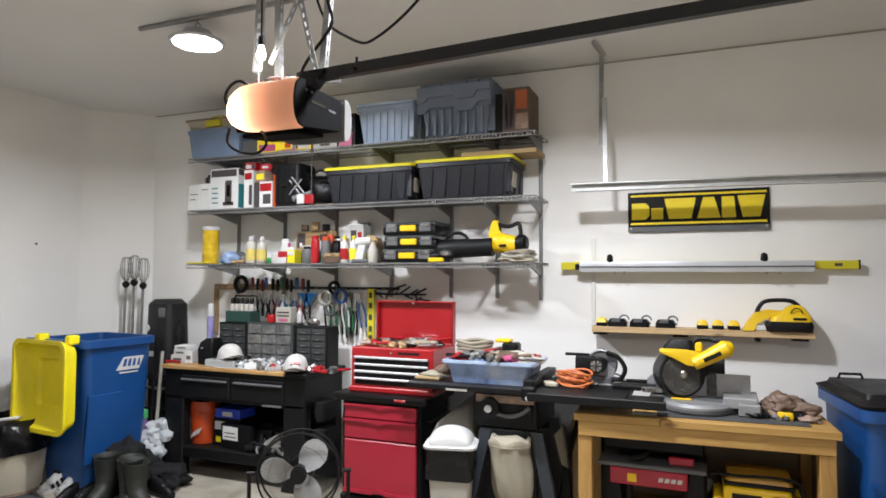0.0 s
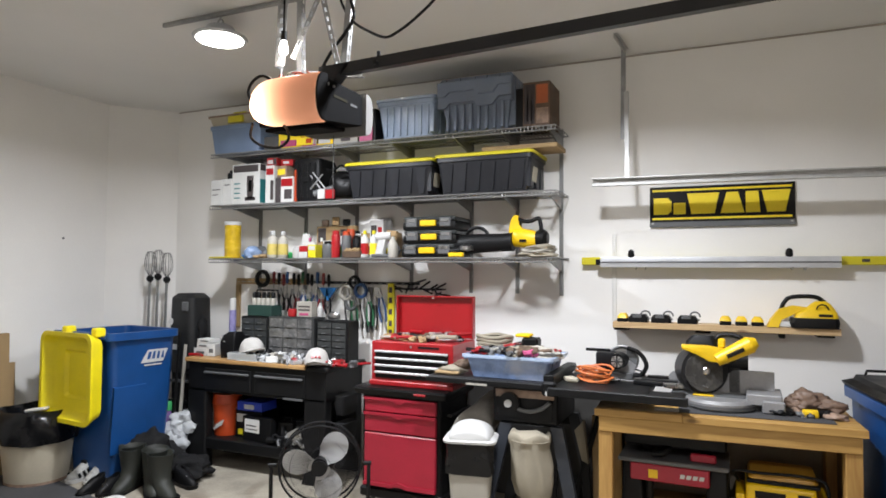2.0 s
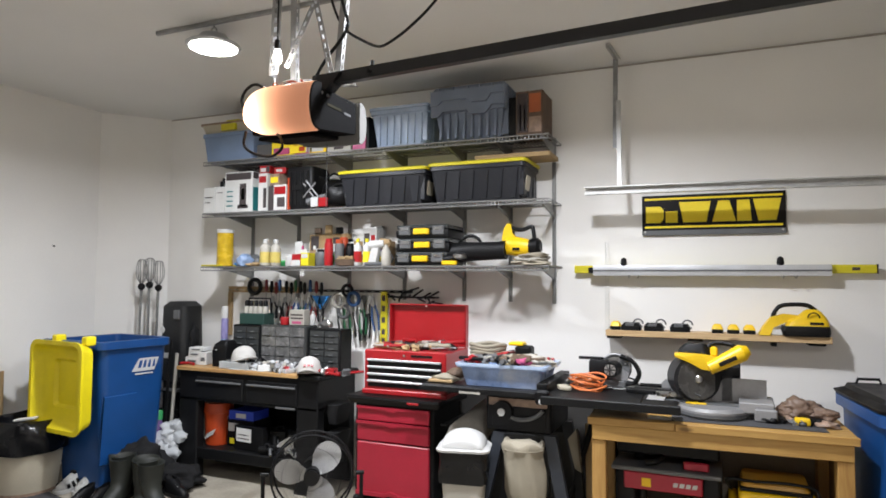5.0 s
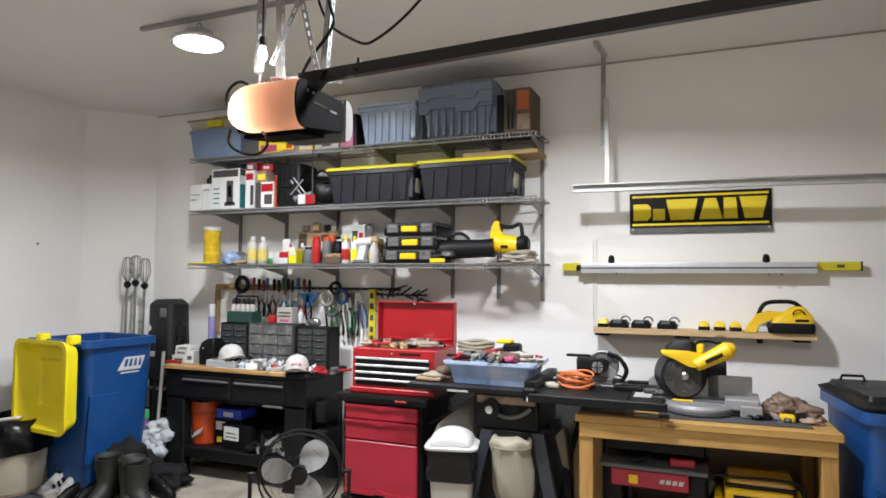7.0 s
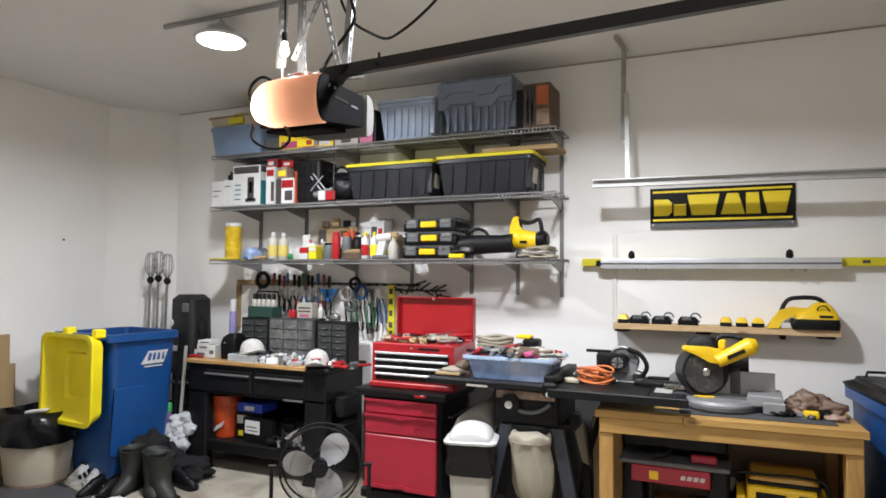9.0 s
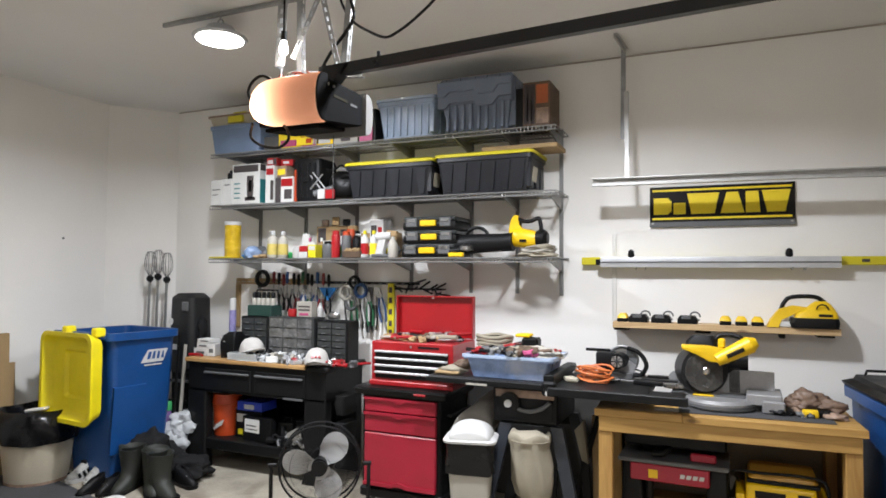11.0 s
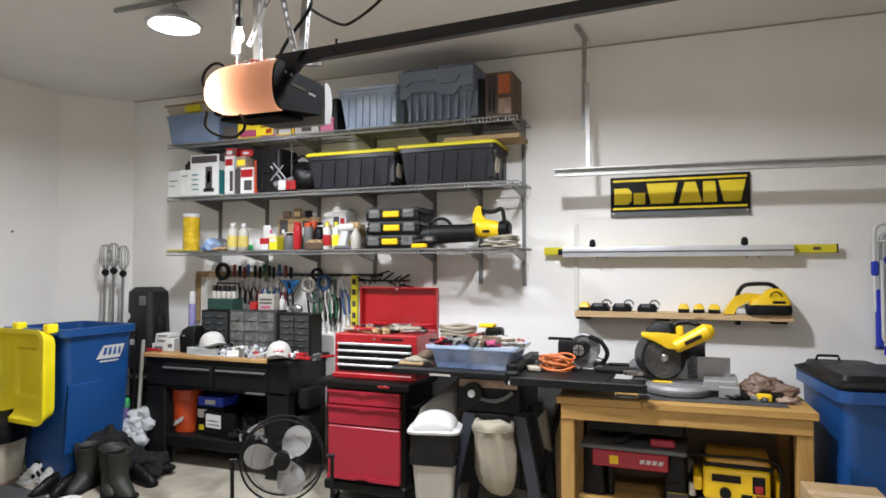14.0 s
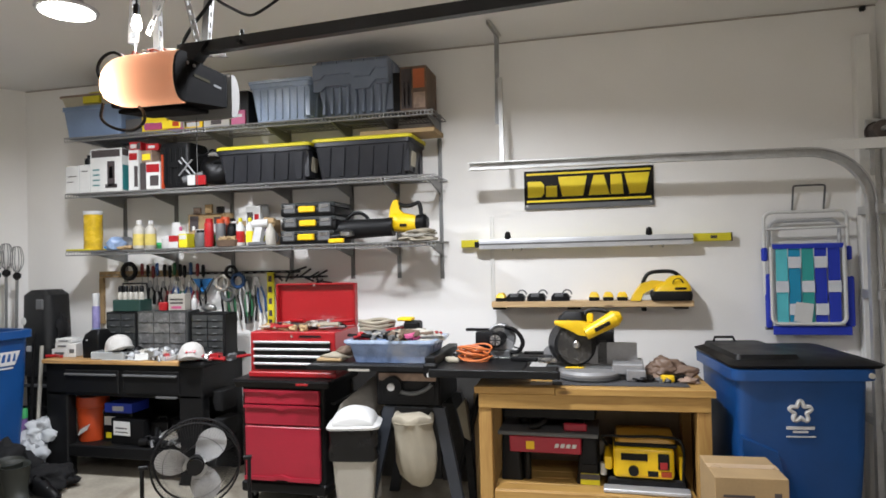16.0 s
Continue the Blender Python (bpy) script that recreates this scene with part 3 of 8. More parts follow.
part("power_cable", tube(B(), smooth_line([(0.03, 0.03, 0.215), (0.045, 0.03, 0.3), (0.1, 0.03, 0.38), (0.155, 0.03, 0.437), (0.197, 0.03, 0.5), (0.18, 0.03, 0.57), (0.13, 0.03, 0.75), (0.15, 0.03, up)]), 0.007), BLACK, op)
part("release_wire", tube(B(), smooth_line([(-0.15, -0.16, 0.05), (-0.14, -0.18, -0.01), (-0.08, -0.19, -0.05), (0.0, -0.19, -0.065), (0.04, -0.18, -0.035), (0.02, -0.16, 0.01), (-0.02, -0.13, 0.035)]), 0.0055), BLACK, op)
for k in range(3):
    part("wire_knot", tube(B(), smooth_line([(-0.07 + 0.04 * k, -0.09, 0.215), (-0.05 + 0.04 * k, -0.12, 0.245), (-0.03 + 0.05 * k, -0.08, 0.235), (0.01 + 0.03 * k, -0.11, 0.25), (0.03 + 0.03 * k, -0.06, 0.22)]), 0.003), (ORANGE, STEEL, ORANGE)[k], op, "twisted orange and steel wire ends")
part("pull_cord", tube(B(), [(0.06, 0.1, 0.036), (0.06, 0.1, -0.24)], 0.0018, n=6), GREY, op)
bulb = thing("light_bulb", (-1.66, 2.13, 2.475), "bare glowing bulb in a ceiling socket", "light bulb")
part("glass", lathe(B(), [(0.003, -0.024), (0.014, -0.02), (0.02, -0.004), (0.016, 0.012), (0.011, 0.035)], n=16), BULB_GLOW, bulb)
part("socket", cyl(B(), (0, 0, 0.035), (0, 0, 0.075), 0.013), DARK_STEEL, bulb)
part("pendant_cord", cyl(B(), (0, 0, 0.075), (0, 0, TOP - 2.475), 0.004), DARK_STEEL, bulb)
solo("ceiling_cable", tube(B(), smooth_line([(-1.58, 2.3, TOP - 0.004), (-1.53, 2.3, 2.84), (-1.484, 2.3, 2.7), (-1.43, 2.3, 2.62), (-1.35, 2.3, 2.565), (-1.275, 2.3, 2.53), (-1.214, 2.3, 2.545), (-1.124, 2.3, 2.596), (-1.02, 2.3, 2.68), (-0.85, 2.3, 2.86), (-0.75, 2.3, TOP - 0.004)], 8), 0.006), BLACK, (0, 0, 0), "loose black cable drooping from the ceiling", "cable")
solo("hook_chain", tube(B(), smooth_line([(-1.86, 2.3, 2.43), (-1.83, 2.28, 2.38), (-1.77, 2.24, 2.34), (-1.7, 2.2, 2.31)]), 0.0018), DARK_STEEL, (0, 0, 0), "short steel chain end on the opener", "chain")

# ---- wall shelving ----
SHELF_Z = (1.665, 2.105, 2.535)
SX0, SX1, SY0 = -3.9, -0.985, 4.075


def wire_shelf(z):
    sh = thing("wire_shelf", (0, 0, z), "long coated wire shelf on wall brackets", "shelf", "wire wall shelves")
    for y, dz in ((SY0, -0.006), (SY0, -0.034), (SY0 + 0.13, -0.008), (SY0 + 0.27, -0.008), (WALL - 0.012, -0.006)):
        part("rail", cyl(B(), (SX0, y, dz), (SX1, y, dz), 0.0045, n=6), WIRE, sh)
    wires = B()
    k = int((SX1 - SX0) / 0.026)
    for i in range(k + 1):
        x = SX0 + (SX1 - SX0) * i / k
        tube(wires, [(x, WALL - 0.012, -0.003), (x, SY0 - 0.002, -0.003), (x, SY0 - 0.003, -0.034)], 0.003, n=4)
    tagged(part("wire_grid", wires, WIRE, sh), kind="stuff")
    for x in (-3.7, -3.22, -2.72, -2.22, -1.72, -1.36, -1.037):
        bm = prism(B(), [(WALL - 0.02, -0.012), (SY0 + 0.03, -0.012), (SY0 + 0.03, -0.024), (WALL - 0.02, -0.095)], x - 0.006, x + 0.006, "yz")
        part("bracket", bm, WIRE, sh)
    return sh


for z in SHELF_Z:
    wire_shelf(z)


def standard(x, z0, z1, material=WIRE, name="shelf_standard"):
    st = thing(name, (x, WALL - 0.001, z0), "slotted steel shelf standard screwed to the wall", "shelf standard", "shelf standards")
    h = z1 - z0
    part("channel", box(box(bx(-0.013, 0.013, -0.004, 0, 0, h, bev=0), -0.013, -0.009, -0.016, -0.004, 0, h, bev=0), 0.009, 0.013, -0.016, -0.004, 0, h, bev=0), material, st)
    slots = B()
    for i in range(int(h / 0.045)):
        box(slots, -0.004, 0.004, -0.0062, -0.0042, 0.02 + i * 0.045, 0.045 + i * 0.045, bev=0)
    tagged(part("slot_strip", slots, material, st), kind="stuff")
    return st


for x in (-3.7, -3.22, -2.72, -2.22, -1.72, -1.36):
    standard(x, 1.41, 2.585)
standard(-1.037, 1.40, 2.585)
standard(-0.672, 1.235, 1.83, TRIM)

# ---- storage boxes ----
def tote(x0, x1, z, h, depth, body, lid, label, y0=None, ribs=6, lid_h=0.03, taper=0.04, lid_mat=None):
    w, y0 = x1 - x0, SY0 + 0.012 if y0 is None else y0
    t = thing("storage_tote", ((x0 + x1) / 2, y0 + depth / 2, z), label, "storage tote", "storage totes on the shelves")
    a, b = w / 2, depth / 2
    hb = h - (lid_h if lid else 0)
    part("tub", hull(B(), [rrect(-a + taper, a - taper, -b + taper, b - taper, 0, 0.03), rrect(-a + taper * 0.25, a - taper * 0.25, -b + taper * 0.25, b - taper * 0.25, hb - 0.03, 0.03), rrect(-a, a, -b, b, hb - 0.028, 0.03), rrect(-a, a, -b, b, hb, 0.03)]), body, t)
    for i in range(ribs):
        x, z0, z1 = -a + taper + (w - 2 * taper) * (i + 0.5) / ribs, 0.02, hb - 0.045
        y0, y1 = -b + taper * (1 - 0.75 * z0 / hb), -b + taper * (1 - 0.75 * z1 / hb)
        lo, hi = w / ribs * 0.2, w / ribs * 0.4
        part("rib", hull(B(), [[(x - lo, y0 + 0.01, z0), (x - lo + 0.006, y0 - 0.01, z0), (x + lo - 0.006, y0 - 0.01, z0), (x + lo, y0 + 0.01, z0)], [(x - hi, y1 + 0.01, z1), (x - hi + 0.006, y1 - 0.01, z1), (x + hi - 0.006, y1 - 0.01, z1), (x + hi, y1 + 0.01, z1)]]), body, t)
    if body is TOTE_BLACK:
        part("label", bx(a - taper * 0.3, a - taper * 0.2, -b + 0.06, -b + 0.16, 0.07, 0.17, bev=0, rot=(0, 7, 0)), CREAM, t, "small pale label")
    for i in range(3):
        y = -b + depth * (i + 0.5) / 3
        part("rib", bx(a - taper - 0.01, a - taper * 0.35, y - depth * 0.1, y + depth * 0.1, 0.03, hb - 0.05, bev=0.004), body, t)
    if lid:
        part("lid", hull(B(), [rrect(-a - 0.008, a + 0.008, -b - 0.008, b + 0.008, hb + 0.002, 0.035), rrect(-a - 0.01, a + 0.01, -b - 0.01, b + 0.01, hb + lid_h * 0.7, 0.035), rrect(-a + 0.01, a - 0.01, -b + 0.01, b - 0.01, h, 0.03)]), lid_mat or lid, t)
    return t


Z1, Z2, Z3 = SHELF_Z[2] + 0.002, SHELF_Z[1] + 0.002, SHELF_Z[0] + 0.002
tote(-2.6, -1.875, Z2, 0.275, 0.385, TOTE_BLACK, LIME, "black storage tote with a yellow lid")
tote(-1.85, -1.145, Z2, 0.285, 0.385, TOTE_BLACK, LIME, "black storage tote with a yellow lid")
tote(-2.335, -1.86, Z1, 0.3, 0.37, SILVER_BLUE, SILVER_BLUE, "silvery blue plastic storage tote with lid", ribs=7)
tote(-3.945, -3.41, Z1, 0.235, 0.36, PALE_BLUE, None, "pale blue plastic bin piled with packets", ribs=0, taper=0.03)
gbx = thing("clear_lid_box", (-3.69, 4.26, Z1 + 0.237), "low cream plastic box with a dark rim on the blue bin", "box")
part("tray", hull(B(), [rrect(-0.25, 0.25, -0.14, 0.14, 0, 0.03), rrect(-0.275, 0.27, -0.16, 0.16, 0.075, 0.03)]), CREAM, gbx)
part("rim", hull(B(), [rrect(-0.285, 0.28, -0.17, 0.165, 0.0755, 0.03), rrect(-0.285, 0.28, -0.17, 0.165, 0.088, 0.03)]), BROWN_BAG, gbx, "dark brown rim")
part("tape_patch", bx(-0.05, 0.1, -0.178, -0.15, 0.015, 0.07, bev=0.004), LIME, gbx, "yellow patch")
solo("yellow_packet", bx(-0.06, 0.07, -0.1, 0.1, 0, 0.02, bev=0.006), LIME, (-3.66, 4.22, Z1 + 0.327), "yellow packet on a low cream box", "packet")

# attached-lid crate with interlocking flaps
cr = thing("flip_lid_crate", (-1.553, 4.285, Z1), "slate grey crate with interlocking flip lid", "storage crate")
cr.scale = (0.9, 1.0, 1.0)
part("tub", hull(B(), [rrect(-0.24, 0.25, -0.16, 0.16, 0, 0.02), rrect(-0.285, 0.285, -0.19, 0.19, 0.23, 0.02)]), SLATE, cr)
for i in range(8):
    x = -0.225 + i * 0.064
    part("rib", bx(x - 0.011, x + 0.011, -0.2, -0.16, 0.01, 0.22, bev=0.003, rot=(-6, 0, 0)), SLATE, cr)
part("rim", hull(B(), [rrect(-0.3, 0.3, -0.2, 0.19, 0.2, 0.015), rrect(-0.305, 0.305, -0.205, 0.19, 0.36, 0.02), rrect(-0.29, 0.29, -0.19, 0.18, 0.385, 0.02)]), SLATE, cr)
part("flap", prism(B(), [(-0.3, 0.3), (-0.3, 0.17), (-0.24, 0.17), (-0.2, 0.205), (0.0, 0.205), (0.03, 0.17), (0.15, 0.17), (0.2, 0.225), (0.3, 0.225), (0.3, 0.3)], -0.222, -0.206), SLATE, cr)
part("flap", prism(B(), [(-0.3, 0.35), (-0.3, 0.25), (-0.24, 0.25), (-0.2, 0.28), (0.0, 0.28), (0.04, 0.25), (0.16, 0.25), (0.2, 0.3), (0.3, 0.3), (0.3, 0.35)], -0.235, -0.2225), SLATE, cr)
for x in (-0.24, -0.12, 0.0, 0.1, 0.2):
    part("rib", bx(x - 0.008, x + 0.008, -0.217, -0.2, 0.305, 0.378, bev=0.003), SLATE, cr)
for i in range(4):
    y = -0.13 + i * 0.09
    part("rib", bx(0.25, 0.312, y - 0.02, y + 0.02, 0.03, 0.36, bev=0.004), SLATE, cr)


def carton(x0, x1, y0, y1, z, h, material, label, prints=(), name="carton", group="", rz=0):
    """A printed box: prints are (material, x0, x1, z0, z1) as shares of its front."""
    w = x1 - x0
    c = thing(name, ((x0 + x1) / 2, (y0 + y1) / 2, z), label, "box", group, rz)
    d = (y1 - y0) / 2
    part("box", bx(-w / 2, w / 2, -d, d, 0, h, bev=0.002), material, c)
    for mt, a, b, lo, hi in prints:
        part("print", bx(-w / 2 + a * w, -w / 2 + b * w, -d - 0.0025, -d - 0.0005, lo * h, hi * h, bev=0), mt, c)
    return c


carton(-1.268, -1.215, 4.12, 4.36, Z1, 0.27, BLACK, "narrow black box between crate and carton")
carton(-1.208, -1.025, 4.09, 4.36, Z1, 0.295, LEATHER, "dark brown carton with an orange printed panel", [(surf("rust_print", (0.4, 0.1, 0.03), 0.6), 0.5, 0.93, 0.5, 0.93), (INK, 0.04, 0.44, 0.05, 0.95), (GREY, 0.14, 0.2, 0.1, 0.7), (GREY, 0.3, 0.36, 0.1, 0.6), (BROWN_BAG, 0.5, 0.95, 0.05, 0.4)])
carton(-2.415, -2.345, 4.1, 4.3, Z1, 0.24, BLACK, "tall narrow black box on the shelf")
carton(-2.475, -2.365, 4.085, 4.099, Z1, 0.1, PINK, "small pink packet leaning on a black box", [(WHITE, 0.2, 0.8, 0.5, 0.7)], "packet")
carton(-3.23, -3.02, 4.1, 4.3, Z1, 0.14, PRINT_YELLOW, "yellow printed box on the shelf", [(ROYAL, 0.1, 0.5, 0.15, 0.45), (PINK, 0.55, 0.9, 0.1, 0.4)])
carton(-3.39, -3.25, 4.12, 4.3, Z1, 0.11, GREY, "dull grey box on the shelf")
carton(-3.005, -2.88, 4.1, 4.28, Z1, 0.075, PINK, "flat pink and white box", [(WHITE, 0.1, 0.9, 0.2, 0.7)])
carton(-2.87, -2.72, 4.1, 4.28, Z1, 0.12, YELLOW, "plain yellow box on the shelf", [(WHITE, 0.15, 0.85, 0.1, 0.35)])
carton(-2.71, -2.5, 4.1, 4.28, Z1, 0.07, OFFWHITE, "cream flat box with a dark print", [(INK, 0.3, 0.7, 0.2, 0.75)])
carton(-1.52, -0.99, 4.14, 4.4, Z2 + 0.292, 0.03, CARD, "flat cardboard sheet pack on a tote lid")
# middle shelf
carton(-3.91, -3.79, 4.09, 4.25, Z2, 0.21, PAPER, "plain white carton on the shelf", [(INK, 0.15, 0.85, 0.6, 0.63), (INK, 0.15, 0.6, 0.4, 0.43)], group="white cartons")
carton(-3.785, -3.69, 4.09, 4.25, Z2, 0.215, PAPER, "plain white carton on the shelf", [(INK, 0.2, 0.8, 0.75, 0.78)], group="white cartons")
solo("small_bottle", lathe(B(), [(0.03, 0), (0.03, 0.05), (0.012, 0.06), (0.012, 0.08)], n=14), BLACK, (-3.76, 4.16, Z2 + 0.217), "small black bottle on a white carton", "bottle")
lan = carton(-3.68, -3.4, 4.085, 4.28, Z2, 0.325, PAPER, "white lantern carton with dark green printed sides", [(INK, 0.05, 0.95, 0.8, 0.97), (TEAL, 0.08, 0.3, 0.5, 0.53), (TEAL, 0.08, 0.3, 0.38, 0.41), (TEAL, 0.08, 0.3, 0.26, 0.29), (TEAL, 0.08, 0.3, 0.14, 0.17), (INK, 0.55, 0.78, 0.12, 0.7), (INK, 0.48, 0.85, 0.08, 0.17), (PAPER, 0.61, 0.72, 0.3, 0.58)])
part("print", bx(0.1405, 0.1425, -0.09, 0.09, 0.01, 0.2, bev=0), TEAL, lan)
part("print", bx(0.1405, 0.1425, -0.09, 0.09, 0.27, 0.32, bev=0), INK, lan)
carton(-3.345, -3.26, 4.09, 4.25, Z2, 0.3, PAPER, "white and black printed box", [(RED, 0.1, 0.9, 0.75, 0.92), (INK, 0.6, 0.95, 0.08, 0.6)])
carton(-3.255, -3.2, 4.1, 4.25, Z2, 0.2, INK, "dark narrow box on the shelf")
carton(-3.19, -3.07, 4.085, 4.22, Z2, 0.2, PAPER, "white and red box with a dark picture", [(RED, 0.05, 0.95, 0.62, 0.92), (INK, 0.3, 0.9, 0.12, 0.5)])
carton(-3.06, -3.045, 4.085, 4.2, Z2, 0.25, ORANGE, "thin orange packet on the shelf", name="packet")
carton(-3.345, -3.25, 4.1, 4.2, Z2 + 0.302, 0.06, RED, "small red box on a white box", [(WHITE, 0.1, 0.6, 0.2, 0.7), (INK, 0.65, 0.95, 0.1, 0.9)], rz=6)
carton(-3.24, -3.14, 4.1, 4.2, Z2 + 0.203, 0.09, BROWN_BAG, "brown and yellow snack carton on a box", [(PRINT_YELLOW, 0.1, 0.9, 0.2, 0.7)], rz=-8)
carton(-3.22, -3.12, 4.12, 4.2, Z2 + 0.295, 0.05, RED, "small red packet on a carton", [(WHITE, 0.2, 0.7, 0.3, 0.7)], "packet", rz=12)
case = thing("hard_case", (-2.965, 4.23, Z2), "black ribbed plastic tool case standing upright", "tool case")
part("shell", hull(B(), [rrect(-0.125, 0.125, -0.12, 0.12, 0, 0.03), rrect(-0.13, 0.13, -0.125, 0.125, 0.02, 0.03), rrect(-0.13, 0.13, -0.125, 0.125, 0.31, 0.03), rrect(-0.12, 0.12, -0.115, 0.115, 0.335, 0.03)]), CHARCOAL, case)
for x in (-0.08, -0.03, 0.03, 0.08):
    part("rib", bx(x - 0.012, x + 0.012, -0.135, -0.12, 0.03, 0.3, bev=0.004), CHARCOAL, case)
part("latch", bx(-0.05, 0.05, -0.142, -0.134, 0.15, 0.19, bev=0.004), BLACK, case)
gear = thing("black_power_tool", (-2.72, 4.2, Z2), "black power tool with cable and red tag", "power tool")
part("motor", blob(B(), 0.02, 0.05, 0.11, 0.13, 0.1, 0.13, 0.25, 4, 3), BLACK, gear)
part("handle_loop", tube(B(), arc(0.08, -0.02, 0.1, 0.09, 20, 200, 12), 0.013), BLACK, gear)
part("nozzle", cyl(B(), (-0.02, -0.06, 0.1), (-0.16, -0.1, 0.05), 0.02, 0.03), GREY, gear)
for i, (a, b) in enumerate((((-0.2, -0.1, 0.2), (-0.1, -0.09, 0.08)), ((-0.17, -0.11, 0.22), (-0.06, -0.1, 0.09)), ((-0.2, -0.1, 0.09), (-0.08, -0.11, 0.2)))):
    part("steel_rod", cyl(B(), a, b, 0.006), CAST, gear)
part("red_tag", bx(-0.05, 0.03, -0.12, -0.1, 0.01, 0.08, bev=0.004), RED, gear)
part("white_tag", bx(-0.12, -0.055, -0.12, -0.105, 0.01, 0.085, bev=0.004), WHITE, gear)
part("cable", tube(B(), smooth_line([(-0.16, 0.0, 0.28), (-0.05, -0.02, 0.24), (0.05, -0.05, 0.27), (0.14, -0.06, 0.2), (0.17, -0.08, 0.08)]), 0.008), BLACK, gear)


# ---- lower shelf: bottles, cans, cases ----
def bottle(x, y, z, r, h, body, cap, label, neck=0.4, band=None, group="bottles on the shelf", name="bottle"):
    b = thing(name, (x, y, z), label, "bottle", group)
    part("bottle_body", lathe(B(), [(r * 0.9, 0), (r, 0.006), (r, h * 0.62), (r * 0.85, h * 0.72), (r * neck, h * 0.82), (r * neck, h * 0.88)], n=18), body, b)
    part("cap", lathe(B(), [(r * neck * 1.15, h * 0.86), (r * neck * 1.15, h * 0.98), (r * neck * 0.9, h)], n=14), cap, b)
    if band:
        part("label_band", lathe(B(), [(r * 1.015, h * 0.12), (r * 1.015, h * 0.52)], n=18, cap=False), band, b)
    return b


def can(x, y, z, r, h, body, top, label, name="can"):
    c = thing(name, (x, y, z), label, "can", "cans on the shelf")
    part("can_body", lathe(B(), [(r * 0.96, 0), (r, 0.005), (r, h * 0.8), (r * 0.94, h * 0.84)], n=18), body, c)
    part("top", lathe(B(), [(r * 0.8, h * 0.84), (r * 0.8, h * 0.98), (r * 0.7, h)], n=18), top, c)
    return c


cn = thing("canister", (-3.72, 4.15, Z3), "tall ochre yellow tin with a white lid", "canister")
part("tin", lathe(B(), [(0.062, 0), (0.067, 0.006), (0.065, 0.06), (0.068, 0.12), (0.065, 0.2), (0.067, 0.278)], n=24, wobble=0.012), OCHRE, cn)
part("lid", lathe(B(), [(0.07, 0.274), (0.07, 0.298), (0.064, 0.303)], n=24), WHITE, cn, "white plastic lid")
solo("yellow_tray", bx(-0.12, 0.1, -0.08, 0.1, 0, 0.012, bev=0.004), LIME, (-3.79, 4.16, Z3), "flat lemon yellow tray on the wire shelf", "tray")
for i, (x, z, rx, mt) in enumerate(((-3.51, 0.09, 0.07, PALE_BLUE), (-3.44, 0.1, 0.08, GREY), (-3.55, 0.05, 0.05, TAPE_BLUE), (-3.4, 0.035, 0.06, CARD), (-3.47, 0.1, 0.06, PALE_BLUE))):
    solo("shop_rag", blob(B(), 0, 0, 0.55 * z * 0.6, rx, 0.07, z * 0.6, 0.45, i + 3, 3), mt, (x, 4.22 - 0.03 * i, Z3), "crumpled packet of shop rags", "rags", "shop rags")
bottle(-3.285, 4.12, Z3, 0.043, 0.215, OFFWHITE, WHITE, "cream bottle with a pale yellow label", band=PALE_YELLOW)
bottle(-3.185, 4.12, Z3, 0.04, 0.21, OFFWHITE, WHITE, "cream bottle with a pale yellow label", band=PALE_YELLOW)
solo("green_bowl", lathe(B(), [(0.08, 0), (0.095, 0.03), (0.09, 0.045), (0.08, 0.045)], n=20), GREEN, (-3.14, 4.24, Z3), "shallow green plastic bowl", "bowl")
can(-3.06, 4.16, Z3, 0.05, 0.09, WHITE, WHITE, "white plastic tub with lid", "tub")
carton(-3.01, -2.93, 4.09, 4.18, Z3, 0.09, RED, "small red and white box", [(WHITE, 0, 1, 0, 0.5)])
carton(-2.925, -2.855, 4.09, 4.18, Z3, 0.1, LIME, "small lemon yellow box", [(WHITE, 0.1, 0.9, 0.6, 0.9)])
can(-2.8, 4.2, Z3, 0.055, 0.13, GREY, BLACK, "dull grey tin with black top", "tin")
can(-2.685, 4.11, Z3, 0.033, 0.205, RED, RED, "red spray can with a red cap", "spray_can")
can(-2.61, 4.14, Z3, 0.036, 0.2, GREY, ORANGE, "grey spray can with an orange cap", "spray_can")
can(-2.54, 4.18, Z3, 0.035, 0.17, DARK_STEEL, BLACK, "dark steel spray can", "spray_can")
carton(-2.6, -2.47, 4.09, 4.14, Z3, 0.06, CARD, "small brown wooden box")
bottle(-2.425, 4.1, Z3, 0.03, 0.2, WHITE, LIME, "white glue bottle with a yellow cap", band=RED)
bottle(-2.36, 4.12, Z3, 0.03, 0.2, WHITE, LIME, "white glue bottle with a yellow cap", band=PRINT_YELLOW)
carton(-3.02, -2.72, 4.34, 4.45, Z3, 0.26, CARD, "open brown wooden rack against the wall", [(INK, 0.05, 0.3, 0.5, 0.95), (INK, 0.75, 0.95, 0.45, 0.9)])
can(-2.68, 4.35, Z3, 0.055, 0.26, DARK_STEEL, CARD, "dark round tin behind spray cans", "tin")
carton(-2.62, -2.3, 4.36, 4.46, Z3, 0.2, CARD, "brown box at the back of the shelf", [(GREY, 0.1, 0.9, 0.2, 0.8)])
carton(-2.5, -2.38, 4.3, 4.34, Z3, 0.3, PAPER, "white paper pack on edge", [(RED, 0.6, 0.9, 0.6, 0.8), (INK, 0.1, 0.5, 0.5, 0.85)])
can(-2.42, 4.41, Z3 + 0.2, 0.05, 0.12, WHITE, WHITE, "white cup on a brown box", "cup")
gun = thing("glue_gun", (-2.28, 4.12, Z3), "white and grey drill with orange tip", "drill")
